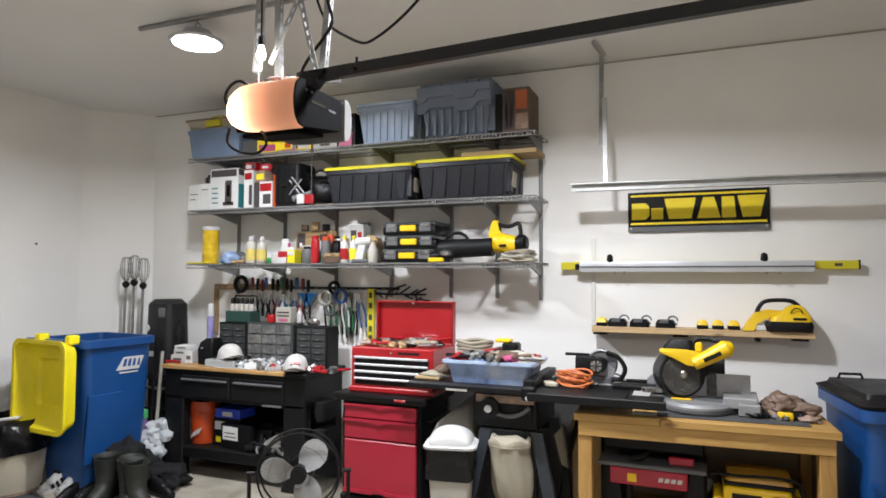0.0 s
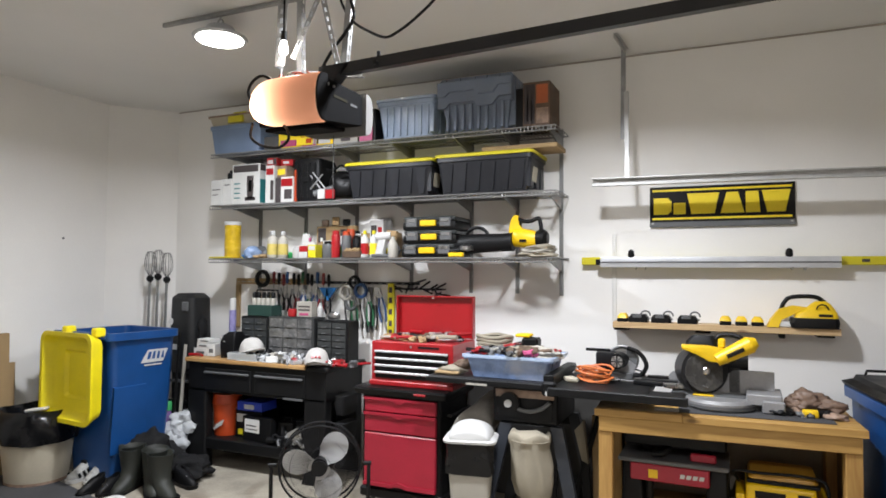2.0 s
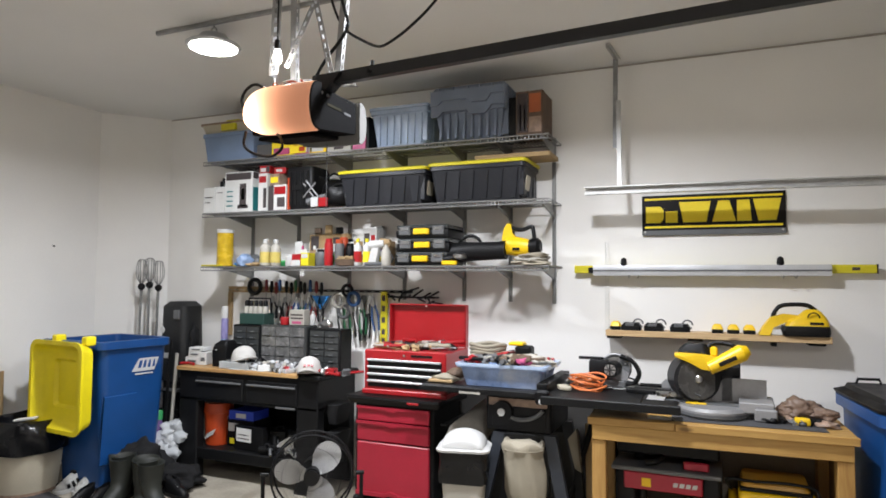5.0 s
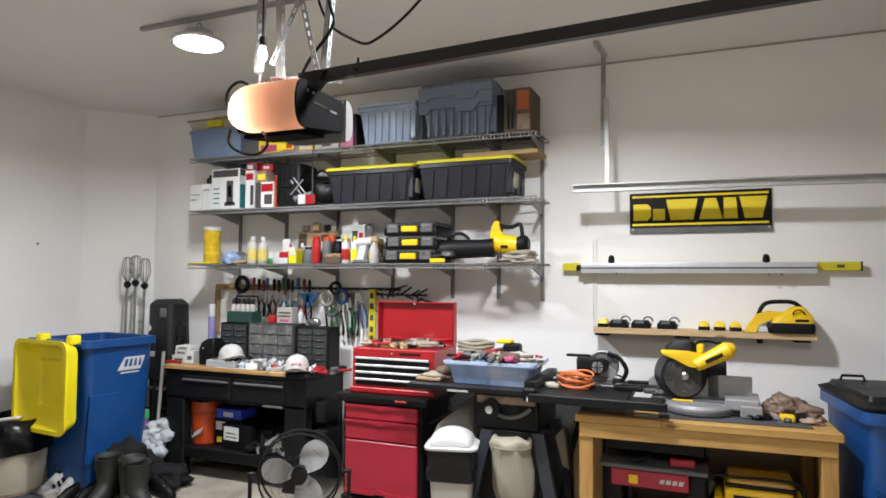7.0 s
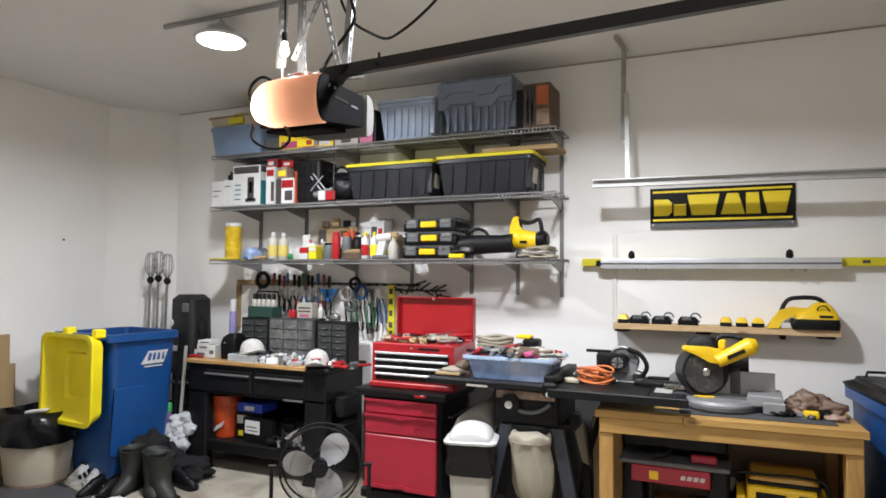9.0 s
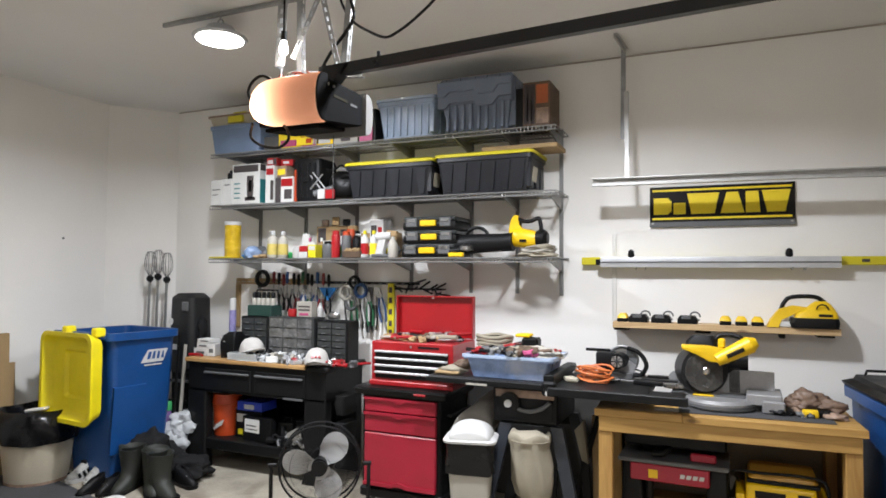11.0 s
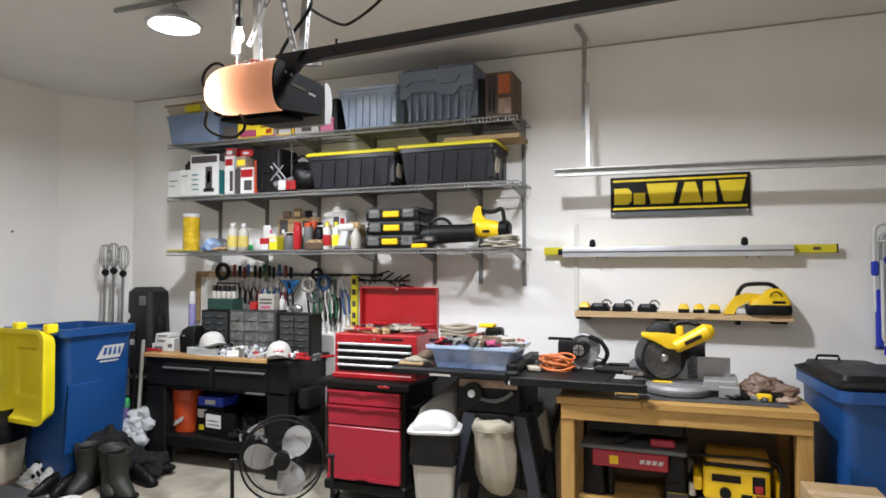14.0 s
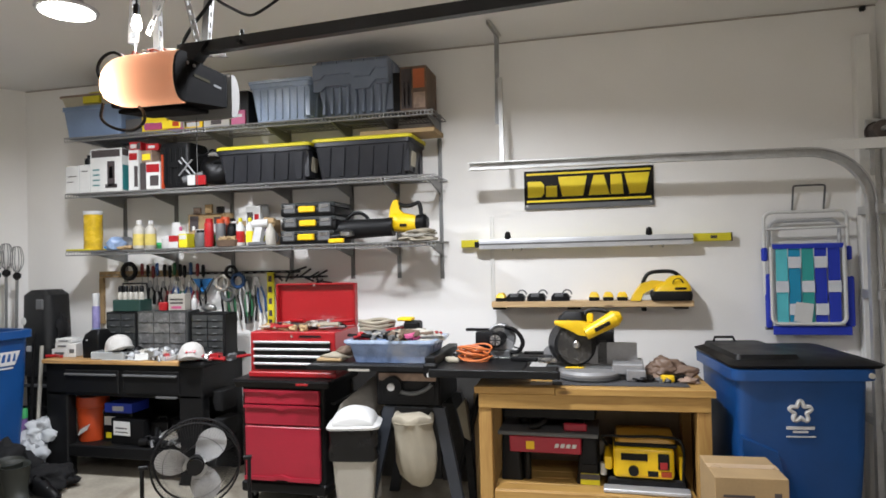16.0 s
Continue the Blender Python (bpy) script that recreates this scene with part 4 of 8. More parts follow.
part("grip", prism(B(), [(-0.06, 0.0), (0.0, 0.0), (0.03, 0.13), (-0.03, 0.13)], -0.025, 0.025), WHITE, gun)
part("body", cyl(B(), (-0.05, 0, 0.15), (0.07, 0, 0.16), 0.035, 0.03), WHITE, gun)
part("tip", cyl(B(), (0.07, 0, 0.16), (0.12, 0, 0.165), 0.018, 0.008), CARD, gun)
part("base", bx(-0.08, 0.06, -0.04, 0.04, 0, 0.025, bev=0.006), GREY, gun)


def organizer(x, y, z):
    o = thing("parts_organizer", (x, y, z), "black parts case with smoked lid and yellow latch", "parts case", "stacked parts cases")
    o.scale = (0.88, 1.0, 1.0)
    part("tray", bx(-0.235, 0.235, -0.16, 0.16, 0, 0.06, bev=0.012, seg=2), BLACK, o)
    part("lid", bx(-0.23, 0.23, -0.155, 0.155, 0.062, 0.094, bev=0.008), SMOKE, o)
    for s in (-1, 1):
        part("latch", bx(s * 0.15 - 0.05, s * 0.15 + 0.05, -0.172, -0.155, 0.02, 0.085, bev=0.006), GREY, o, "grey plastic latch")
        part("latch_plate", bx(s * 0.15 - 0.035, s * 0.15 + 0.035, -0.176, -0.171, 0.055, 0.078, bev=0.002), STEEL, o)
    part("handle", bx(-0.07, 0.07, -0.178, -0.155, 0.025, 0.068, bev=0.006), YELLOW, o, "yellow handle plate")
    return o


for i in range(3):
    organizer(-1.915 + 0.01 * (i % 2), 4.26 + 0.01 * i, Z3 + 0.098 * i)
gr = thing("angle_grinder", (-1.7, 4.12, Z3), "grey clamp and grinder in front of parts cases", "grinder")
part("body", tube(B(), [(-0.06, 0.0, 0.035), (0.06, 0.01, 0.05)], 0.028, n=12), BLACK, gr)
part("head", lathe(B(), [(0.01, 0.04), (0.05, 0.05), (0.05, 0.075), (0.02, 0.09)], 0.08, 0.0, 16), STEEL, gr)
part("battery", bx(-0.04, 0.07, -0.05, -0.02, 0, 0.03, bev=0.005), YELLOW, gr)

bl = thing("leaf_blower", (-1.3, 4.2, Z3), "yellow cordless leaf blower with long black tube", "leaf blower")
part("tube", hull(B(), [[(x, 0.05 * k * math.cos(a) - 0.02, zc + hz * math.sin(a)) for a in [2 * math.pi * i / 16 for i in range(16)]] for x, k, zc, hz in ((-0.44, 1.1, 0.085, 0.06), (-0.3, 1.2, 0.095, 0.068), (-0.08, 1.1, 0.1, 0.062), (0.0, 1.3, 0.105, 0.066))]), CHARCOAL, bl)
part("fan_housing", hull(B(), [[(x, r * math.cos(a) * 0.8, zc + r * math.sin(a)) for a in [2 * math.pi * i / 20 for i in range(20)]] for x, r, zc in ((-0.03, 0.05, 0.13), (-0.01, 0.062, 0.135), (0.06, 0.066, 0.13), (0.13, 0.06, 0.122), (0.16, 0.05, 0.12))]), YELLOW, bl)
part("grip", hull(B(), [[(x + u * w, v * 0.02, z) for u, v in ((-1, -1), (1, -1), (1, 1), (-1, 1))] for x, w, z in ((0.02, 0.055, 0.175), (0.005, 0.032, 0.225), (0.008, 0.024, 0.26), (0.014, 0.014, 0.285))]), YELLOW, bl)
part("grip_bar", tube(B(), smooth_line([(0.02, 0, 0.262), (0.07, 0, 0.245), (0.12, 0, 0.245), (0.17, 0, 0.262), (0.185, 0, 0.22), (0.19, 0, 0.16)]), 0.014, n=10), BLACK, bl)
part("rear_guard", hull(B(), [[(x, r * math.cos(a), 0.125 + r * math.sin(a)) for a in [2 * math.pi * i / 16 for i in range(16)]] for x, r in ((0.158, 0.052), (0.185, 0.062), (0.215, 0.06), (0.235, 0.04))]), BLACK, bl)
part("trigger", bx(0.03, 0.05, -0.008, 0.008, 0.2, 0.24, bev=0.004), BLACK, bl)
part("brand_patch", bx(0.05, 0.1, -0.056, -0.05, 0.1, 0.118, bev=0.001), PRINT_BLACK, bl)
part("handle_loop", tube(B(), arc(-0.28, 0.02, 0.12, 0.09, 20, 160, 10), 0.012), BLACK, bl)
for i in range(3):
    solo("folded_cloth", blob(B(), 0, 0, 0.012, 0.13 - 0.015 * i, 0.08, 0.022, 0.35, 50 + i, 4), (CANVAS, OFFWHITE, CANVAS)[i], (-1.12 + 0.01 * i, 4.14, Z3 + 0.024 * i), "cream cloth folded on the wire shelf", "cloth", "folded cloths", rz=7 * i - 8)

# low boxes in front of the top shelf's totes
carton(-3.2, -3.06, 4.09, 4.2, SHELF_Z[2] + 0.012, 0.05, PINK, "low pink box on the top shelf")
carton(-3.05, -2.9, 4.09, 4.22, SHELF_Z[2] + 0.012, 0.06, PRINT_YELLOW, "low yellow box on the top shelf", [(ORANGE, 0.6, 0.95, 0.2, 0.8)])
carton(-2.89, -2.74, 4.1, 4.2, SHELF_Z[2] + 0.012, 0.045, OFFWHITE, "low cream box on the top shelf")

# small clutter among the bottles and over the lower shelf's boxes
rng2 = random.Random(19)
ODD = [PURPLE, ORANGE, WHITE, RED, GREY, LIME, CARD, TAPE_BLUE, PAPER, DARK_STEEL, GREEN, PINK]
for i in range(26):
    x, y = -3.1 + 0.032 * i + rng2.uniform(-0.02, 0.02), rng2.uniform(4.2, 4.32)
    mt = ODD[(i * 5) % 12]
    if i % 3 == 0:
        b = thing("small_bottle", (x, y, Z3), "small bottle of workshop fluid on the shelf", "bottle", "small bottles")
        part("bottle_body", lathe(B(), [(0.02, 0), (0.022, 0.01), (0.021, 0.1), (0.009, 0.125), (0.009, 0.135)], n=12), mt, b)
        part("cap", lathe(B(), [(0.011, 0.134), (0.011, 0.155), (0.006, 0.165)], n=10), ODD[(i * 7 + 2) % 12], b)
    elif i % 3 == 1:
        p = thing("blister_pack", (x, y, Z3), "small hanging pack with a coloured insert", "pack", "small packs", rz=rng2.uniform(-20, 20))
        part("card", bx(-0.035, 0.035, -0.004, 0.004, 0, rng2.uniform(0.1, 0.2), bev=0.001), PAPER if i % 2 else mt, p)
        part("insert", bx(-0.024, 0.024, -0.014, -0.004, 0.02, 0.075, bev=0.005), mt if i % 2 else GREY, p)
    else:
        r = thing("tape_roll", (x, y - 0.05, Z3), "roll of adhesive tape standing on edge", "tape roll", "tape rolls", rz=rng2.uniform(-25, 25))
        part("tape", tube(B(), arc(0, 0, 0.046, 0.034, 0, 360, 20)[:-1], 0.012, n=8, closed=True), mt, r)
sp1 = thing("spray_bottle", (-2.2, 4.12, Z3), "white trigger spray bottle with a tan nozzle", "spray bottle")
part("bottle_body", lathe(B(), [(0.035, 0), (0.037, 0.01), (0.036, 0.1), (0.014, 0.14), (0.014, 0.16)], n=16), OFFWHITE, sp1)
part("trigger_head", prism(B(), [(-0.05, 0.17), (0.03, 0.16), (0.035, 0.19), (-0.04, 0.2)], -0.014, 0.014), CARD, sp1)
part("trigger", tube(B(), smooth_line([(-0.03, 0, 0.168), (-0.04, 0, 0.14), (-0.03, 0, 0.12)], 4), 0.005, n=6), CARD, sp1)
bw = thing("wooden_bowl", (-2.52, 4.1, Z3), "shallow brown wooden tray heaped with wire", "tray")
part("tray", hull(B(), [rrect(-0.08, 0.08, -0.035, 0.04, 0, 0.03), rrect(-0.1, 0.1, -0.045, 0.05, 0.045, 0.035), rrect(-0.09, 0.09, -0.036, 0.04, 0.045, 0.03), rrect(-0.07, 0.07, -0.026, 0.03, 0.012, 0.03)]), LEATHER, bw)
part("wire_heap", tube(B(), [(0.06 * math.cos(1.1 * k), 0.02 * math.sin(1.7 * k), 0.035 + 0.012 * (k % 4)) for k in range(24)], 0.004, n=6), CARD, bw)
for i, (x, z, r, mt) in enumerate(((-2.46, 0.24, 0.036, BLACK), (-2.37, 0.26, 0.03, PINK), (-2.29, 0.22, 0.04, GREY), (-2.55, 0.22, 0.03, PAPER))):
    solo("string_ball", tube(B(), [(r * math.cos(0.9 * k), 0.008 * (k % 3) - 0.01, r * math.sin(0.9 * k)) for k in range(20)], 0.006, n=6), mt, (x, 4.33, Z3 + z - 0.2 + r), "small ball of wound string on the shelf", "string", "balls of string")
sv = thing("slatted_shelf_rack", (-2.84, 4.33, Z3 + 0.262), "small wooden rack leaning behind the cans", "rack")
for k in range(3):
    part("slat", bx(-0.12 + 0.1 * k, -0.06 + 0.1 * k, -0.012, 0.012, 0, 0.05 + 0.02 * (k % 2), bev=0.003), (LEATHER, CARD, DARK_STEEL)[k], sv)
solo("orange_cap_can", lathe(B(), [(0.035, 0), (0.035, 0.17), (0.032, 0.18), (0.03, 0.22)], n=18), ORANGE, (-2.62, 4.22, Z3), "can with a bright orange cap", "can")
solo("wound_wire", tube(B(), [(0.05 * math.cos(0.8 * k) , 0.012 * (k % 3), 0.06 + 0.05 * math.sin(0.8 * k)) for k in range(26)], 0.004, n=6), ORANGE, (-2.78, 4.3, Z3 + 0.13 - 0.13), "loose coil of orange wire", "wire")

# ---- things on the right-hand stretch of the wall ----
ban = thing("wall_banner", (-0.006, WALL - 0.012, 1.872), "black and yellow printed metal wall sign", "sign")
part("panel", bx(-0.43, 0.43, -0.004, 0.006, 0, 0.264, bev=0.002), PRINT_BLACK, ban)
part("stripe", bx(-0.412, 0.412, -0.0065, -0.0045, 0.232, 0.246, bev=0), PRINT_YELLOW, ban)
part("stripe", bx(-0.412, 0.412, -0.0065, -0.0045, 0.045, 0.059, bev=0), PRINT_YELLOW, ban)
# plain block shapes in place of the brand mark
for outline in ([(-0.405, 0.08), (-0.315, 0.08), (-0.292, 0.105), (-0.292, 0.165), (-0.315, 0.19), (-0.405, 0.19)],
                [(-0.28, 0.08), (-0.205, 0.08), (-0.205, 0.155), (-0.28, 0.155)],
                [(-0.17, 0.08), (-0.03, 0.08), (-0.002, 0.215), (-0.196, 0.215)],
                [(0.005, 0.08), (0.145, 0.08), (0.108, 0.215), (0.042, 0.215)],
                [(0.152, 0.08), (0.236, 0.08), (0.225, 0.215), (0.152, 0.215)],
                [(0.275, 0.08), (0.375, 0.08), (0.405, 0.218), (0.244, 0.218)]):
    part("mark_shape", prism(B(), outline, -0.0068, -0.0045), PRINT_YELLOW, ban, smooth=0)
part("lower_edge", bx(-0.43, 0.43, -0.012, -0.004, -0.004, 0.03, bev=0.003), GREY, ban)
for x in (-0.41, 0.41):
    part("screw", cyl(B(), (x, -0.014, 0.02), (x, -0.011, 0.02), 0.007), STEEL, ban)

lev = thing("straight_edge", (-0.05, 4.40, 1.635), "long aluminium straight edge hung on wall hooks", "straight edge")
part("bar", prism(B(), [(-0.02, -0.035), (0.015, -0.035), (0.02, -0.01), (0.005, 0.0), (0.02, 0.012), (0.015, 0.034), (-0.02, 0.034), (-0.026, 0.0)], -0.7, 0.7, "yz"), ALU, lev)
part("groove", bx(-0.7, 0.7, -0.029, -0.02, -0.006, 0.004, bev=0.001), GREY, lev)
part("end_cap", bx(-0.73, -0.7, -0.03, 0.02, -0.02, 0.02, bev=0.004), BLACK, lev)
for x in (-0.5, 0.43):
    part("clamp", lathe(B(), [(0.018, 0.03), (0.022, 0.045), (0.018, 0.075), (0.006, 0.085)], x, -0.005, 12), BLACK, lev)
lv2 = thing("spirit_level", (0.0, 4.435, 1.643), "long yellow spirit level behind the straight edge", "spirit level")
part("beam", bx(-0.885, 0.885, -0.012, 0.012, -0.026, 0.026, bev=0.003), LIME, lv2)
part("vial", bx(0.76, 0.80, -0.0135, -0.012, -0.008, 0.01, bev=0), INK, lv2)
part("end_cap", bx(0.884, 0.892, -0.014, 0.014, -0.028, 0.028, bev=0.002), BLACK, lv2)
for x in (-0.52, -0.46, 0.39, 0.46):
    solo("wall_hook", tube(B(), smooth_line([(0, 0.1, 0.03), (0, 0.07, 0.0), (0, 0.02, -0.008), (0.003, -0.004, -0.012), (0.008, -0.012, 0.004)]), 0.004), STEEL, (x, 4.378, 1.60), "bent steel wall hook", "hook", "wall hooks")

ws = thing("wooden_wall_shelf", (-0.01, 4.395, 1.222), "narrow pale pine wall shelf board", "shelf")
part("board", bx(-0.65, 0.645, -0.08, 0.083, -0.02, 0.02, bev=0.003), SHELF_WOOD, ws)
for x in (-0.6, -0.1, 0.57):
    part("bracket", bx(x - 0.045, x + 0.045, -0.06, 0.083, -0.035, -0.021, bev=0.002), BLACK, ws)
part("cleat", bx(0.33, 0.36, -0.03, 0.083, -0.05, -0.021, bev=0.003), BLACK, ws)
SZ = 1.2425


def battery(x, y, top, label):
    b = thing("tool_battery", (x, y, SZ), label, "battery", "tool batteries on the shelf")
    b.scale = (0.95, 1.0, 0.82)
    part("base", bx(-0.036, 0.036, -0.045, 0.045, 0, 0.03, bev=0.006), BLACK, b)
    part("cover", hull(B(), [rrect(-0.036, 0.036, -0.045, 0.045, 0.0305, 0.01), rrect(-0.03, 0.03, -0.04, 0.04, 0.05, 0.01), rrect(-0.018, 0.018, -0.03, 0.03, 0.068, 0.008)]), top, b)
    return b


battery(-0.6, 4.37, YELLOW, "black and yellow cordless tool battery")
for x in (0.02, 0.11, 0.2):
    battery(x, 4.37, YELLOW, "black and yellow cordless tool battery")
for i, x in enumerate((-0.5, -0.36, -0.2)):
    c = thing("battery_charger", (x, 4.37, SZ), "black battery charger with coiled lead", "charger", "battery chargers")
    part("case", hull(B(), [rrect(-0.06, 0.06, -0.05, 0.05, 0, 0.012), rrect(-0.06, 0.06, -0.05, 0.05, 0.03, 0.012), rrect(-0.045, 0.045, -0.03, 0.04, 0.05, 0.012)]), BLACK, c)
    part("dock", bx(-0.035, 0.02, -0.052, -0.02, 0.028, 0.048, bev=0.004), GREY, c)
    part("lead", tube(B(), arc(0.045, -0.03, 0.045, 0.03, 0, 330, 12), 0.005, n=6), GREY, c)

vac = thing("handheld_vacuum", (0.44, 4.37, SZ), "yellow and black cordless handheld vacuum", "vacuum")
part("base", hull(B(), [rrect(-0.06, 0.185, -0.075, 0.08, 0, 0.03), rrect(-0.07, 0.19, -0.08, 0.085, 0.03, 0.03), rrect(-0.06, 0.185, -0.075, 0.08, 0.06, 0.03)]), BLACK, vac)
part("body", hull(B(), [rrect(-0.045, 0.185, -0.07, 0.075, 0.0605, 0.03), rrect(-0.03, 0.18, -0.065, 0.07, 0.09, 0.03), rrect(0.02, 0.168, -0.05, 0.055, 0.115, 0.03), rrect(0.05, 0.145, -0.04, 0.045, 0.145, 0.03), rrect(0.07, 0.125, -0.03, 0.035, 0.158, 0.02)]), YELLOW, vac)
part("nozzle", hull(B(), [[(-0.19, -0.06, 0.0), (-0.13, -0.06, 0.0), (-0.13, 0.06, 0.0), (-0.19, 0.06, 0.0)], [(-0.165, -0.05, 0.05), (-0.11, -0.05, 0.045), (-0.11, 0.05, 0.045), (-0.165, 0.05, 0.05)], [(-0.12, -0.04, 0.11), (-0.06, -0.04, 0.07), (-0.06, 0.04, 0.07), (-0.12, 0.04, 0.11)], [(-0.05, -0.03, 0.13), (-0.03, -0.03, 0.085), (-0.03, 0.03, 0.085), (-0.05, 0.03, 0.13)], [(0.04, -0.03, 0.12), (0.04, -0.03, 0.09), (0.04, 0.03, 0.09), (0.04, 0.03, 0.12)]]), YELLOW, vac)
part("white_pad", bx(-0.125, -0.06, -0.05, 0.05, 0, 0.035, bev=0.006), PAPER, vac)
part("handle", tube(B(), smooth_line([(-0.115, 0, 0.09), (-0.095, 0, 0.145), (-0.06, 0, 0.178), (0.02, 0, 0.186), (0.08, 0, 0.18), (0.12, 0, 0.15)]), 0.013, n=10), CHARCOAL, vac, "dark grey grip")
part("vent_ring", tube(B(), arc(0.1, -0.066, 0.11, 0.03, 0, 180, 10), 0.004, n=6), BLACK, vac)
part("vent", bx(0.08, 0.15, -0.074, -0.068, 0.07, 0.085, bev=0.003), BLACK, vac)

# folding beach chair hung on a wire hook
solo("chair_hook", tube(B(), [(-0.09, 0.03, -0.17), (-0.09, -0.01, -0.02)] + arc(-0.075, -0.012, -0.02, 0.015, 180, 90, 4)[1:] + arc(0.075, -0.012, -0.02, 0.015, 90, 0, 4) + [(0.09, 0.03, -0.17)], 0.006), GREY, (1.345, 4.445, 1.955), "grey wire utility hook on the wall", "hook")
ch = thing("folding_beach_chair", (1.305, 4.40, 1.02), "folded beach chair with blue and aqua webbing", "folding chair")


def bent_frame(w, z0, z1, y, r=0.011, rad=0.05):
    pts = [(-w, y, z0)] + arc(-w + rad, y, z1 - rad, rad, 180, 90, 5) + arc(w - rad, y, z1 - rad, rad, 90, 0, 5) + [(w, y, z0)]
    return tube(B(), pts, r)


part("outer_frame", bent_frame(0.235, 0.25, 0.765, 0.0), PAPER, ch, "white tubular frame")
part("back_frame", tube(B(), [(-0.205, -0.03, 0.55)] + arc(-0.165, -0.03, 0.11, 0.04, 180, 270, 5) + arc(0.165, -0.03, 0.11, 0.04, 270, 360, 5) + [(0.205, -0.03, 0.55)], 0.011), PAPER, ch)
part("inner_frame", bent_frame(0.2, 0.3, 0.71, 0.03), ALU, ch)
part("cross_bar", tube(B(), [(-0.225, -0.01, 0.66), (0.225, -0.01, 0.665)], 0.009), PAPER, ch)
part("lower_bar", tube(B(), [(-0.24, 0.0, 0.04), (0.24, 0.0, 0.04)], 0.011), GREY, ch)
for i, mt in enumerate((WEB_AQUA, WEB_BLUE, WEB_GREEN, WEB_BLUE, WEB_BLUE)):
    x = -0.145 + i * 0.073
    part("web_strap", bx(x - 0.033, x + 0.033, -0.028 + 0.004 * (i % 2), -0.0255 + 0.004 * (i % 2), 0.06, 0.545, bev=0), WEB_TEAL if i == 1 else mt, ch)
for j, z in enumerate((0.16, 0.3, 0.45)):
    for i in range(5):
        if (i + j) % 2:
            x = -0.145 + i * 0.073
            part("cross_web", bx(x - 0.036, x + 0.036, -0.034, -0.0325, z - 0.035, z + 0.035, bev=0), WEB_WHITE, ch)
part("top_web", bx(-0.2, 0.2, -0.036, -0.034, 0.535, 0.565, bev=0), WEB_BLUE, ch)
part("bottom_web", bx(-0.2, 0.24, -0.02, -0.01, 0.0, 0.055, bev=0.004), WEB_BLUE, ch)
part("seat_edge", bx(-0.235, -0.2, -0.02, 0.02, 0.04, 0.38, bev=0.008), WEB_BLUE, ch)
part("seat_edge", bx(0.212, 0.262, -0.015, 0.02, 0.05, 0.36, bev=0.008), WEB_BLUE, ch)
for s in (-1, 1):
    part("arm_sleeve", bx(s * 0.235 - 0.017, s * 0.235 + 0.017, -0.02, 0.02, 0.46, 0.545, bev=0.008), WEB_BLUE, ch)
part("paper_tag", bx(-0.08, 0.02, -0.0375, -0.036, 0.08, 0.2, bev=0, rot=(0, 8, 0)), PAPER, ch, "white paper tag")

# ---- hand tools over the workbench ----
rack = thing("tool_rail", (-3.0, WALL - 0.02, 1.47), "dark wall rail for hanging hand tools", "tool rail")
part("board", bx(-0.94, -0.2, -0.012, 0.018, -0.02, 0.03, bev=0.003), CARD, rack)
part("board", bx(-0.2, 0.85, -0.01, 0.018, -0.008, 0.012, bev=0.003), DARK_STEEL, rack)
part("upright", bx(-0.945, -0.905, -0.012, 0.018, -0.4, -0.021, bev=0.003), CARD, rack, "brown wooden upright")
for i in range(26):
    part("peg", cyl(B(), (-0.9 + i * 0.068, -0.06, 0.002), (-0.9 + i * 0.068, 0, -0.002), 0.003, n=6), STEEL, rack)
rng = random.Random(5)
HANDLES = [MUTED_RED, BLACK, MUTED_RED, MUTED_BLUE, BLACK, DARK_STEEL, MUTED_GREEN, BLACK, DARK_STEEL, MUTED_BLUE]


def screwdriver(x, z, mt, length):
    s = thing("screwdriver", (x, 4.41, z), "screwdriver with coloured grip hanging on the rail", "screwdriver", "hanging screwdrivers")
    part("grip", lathe(B(), [(0.006, 0), (0.013, -0.01), (0.014, -0.06), (0.011, -0.09), (0.006, -0.1)], n=10), mt, s)
    part("shank", cyl(B(), (0, 0, -0.1), (0, 0, -0.1 - length), 0.0035, n=8), STEEL, s)


def pliers(x, z, mt, size, tilt):
    s = thing("pliers", (x, 4.41, z), "pliers with coloured grips hanging on the rail", "pliers", "hanging pliers")
    for k in (-1, 1):
        part("grip", tube(B(), smooth_line([(k * 0.012, 0, 0), (k * 0.028, 0, -0.06 * size), (k * 0.02, 0, -0.13 * size)]), 0.008, n=8), mt, s)
        part("jaw", prism(B(), [(0.0, 0.05 * size), (k * 0.006, 0.05 * size), (k * 0.016, 0.0), (0.0, -0.01)], -0.006, 0.006), STEEL, s)
    s.rotation_euler[1] = radians(tilt)


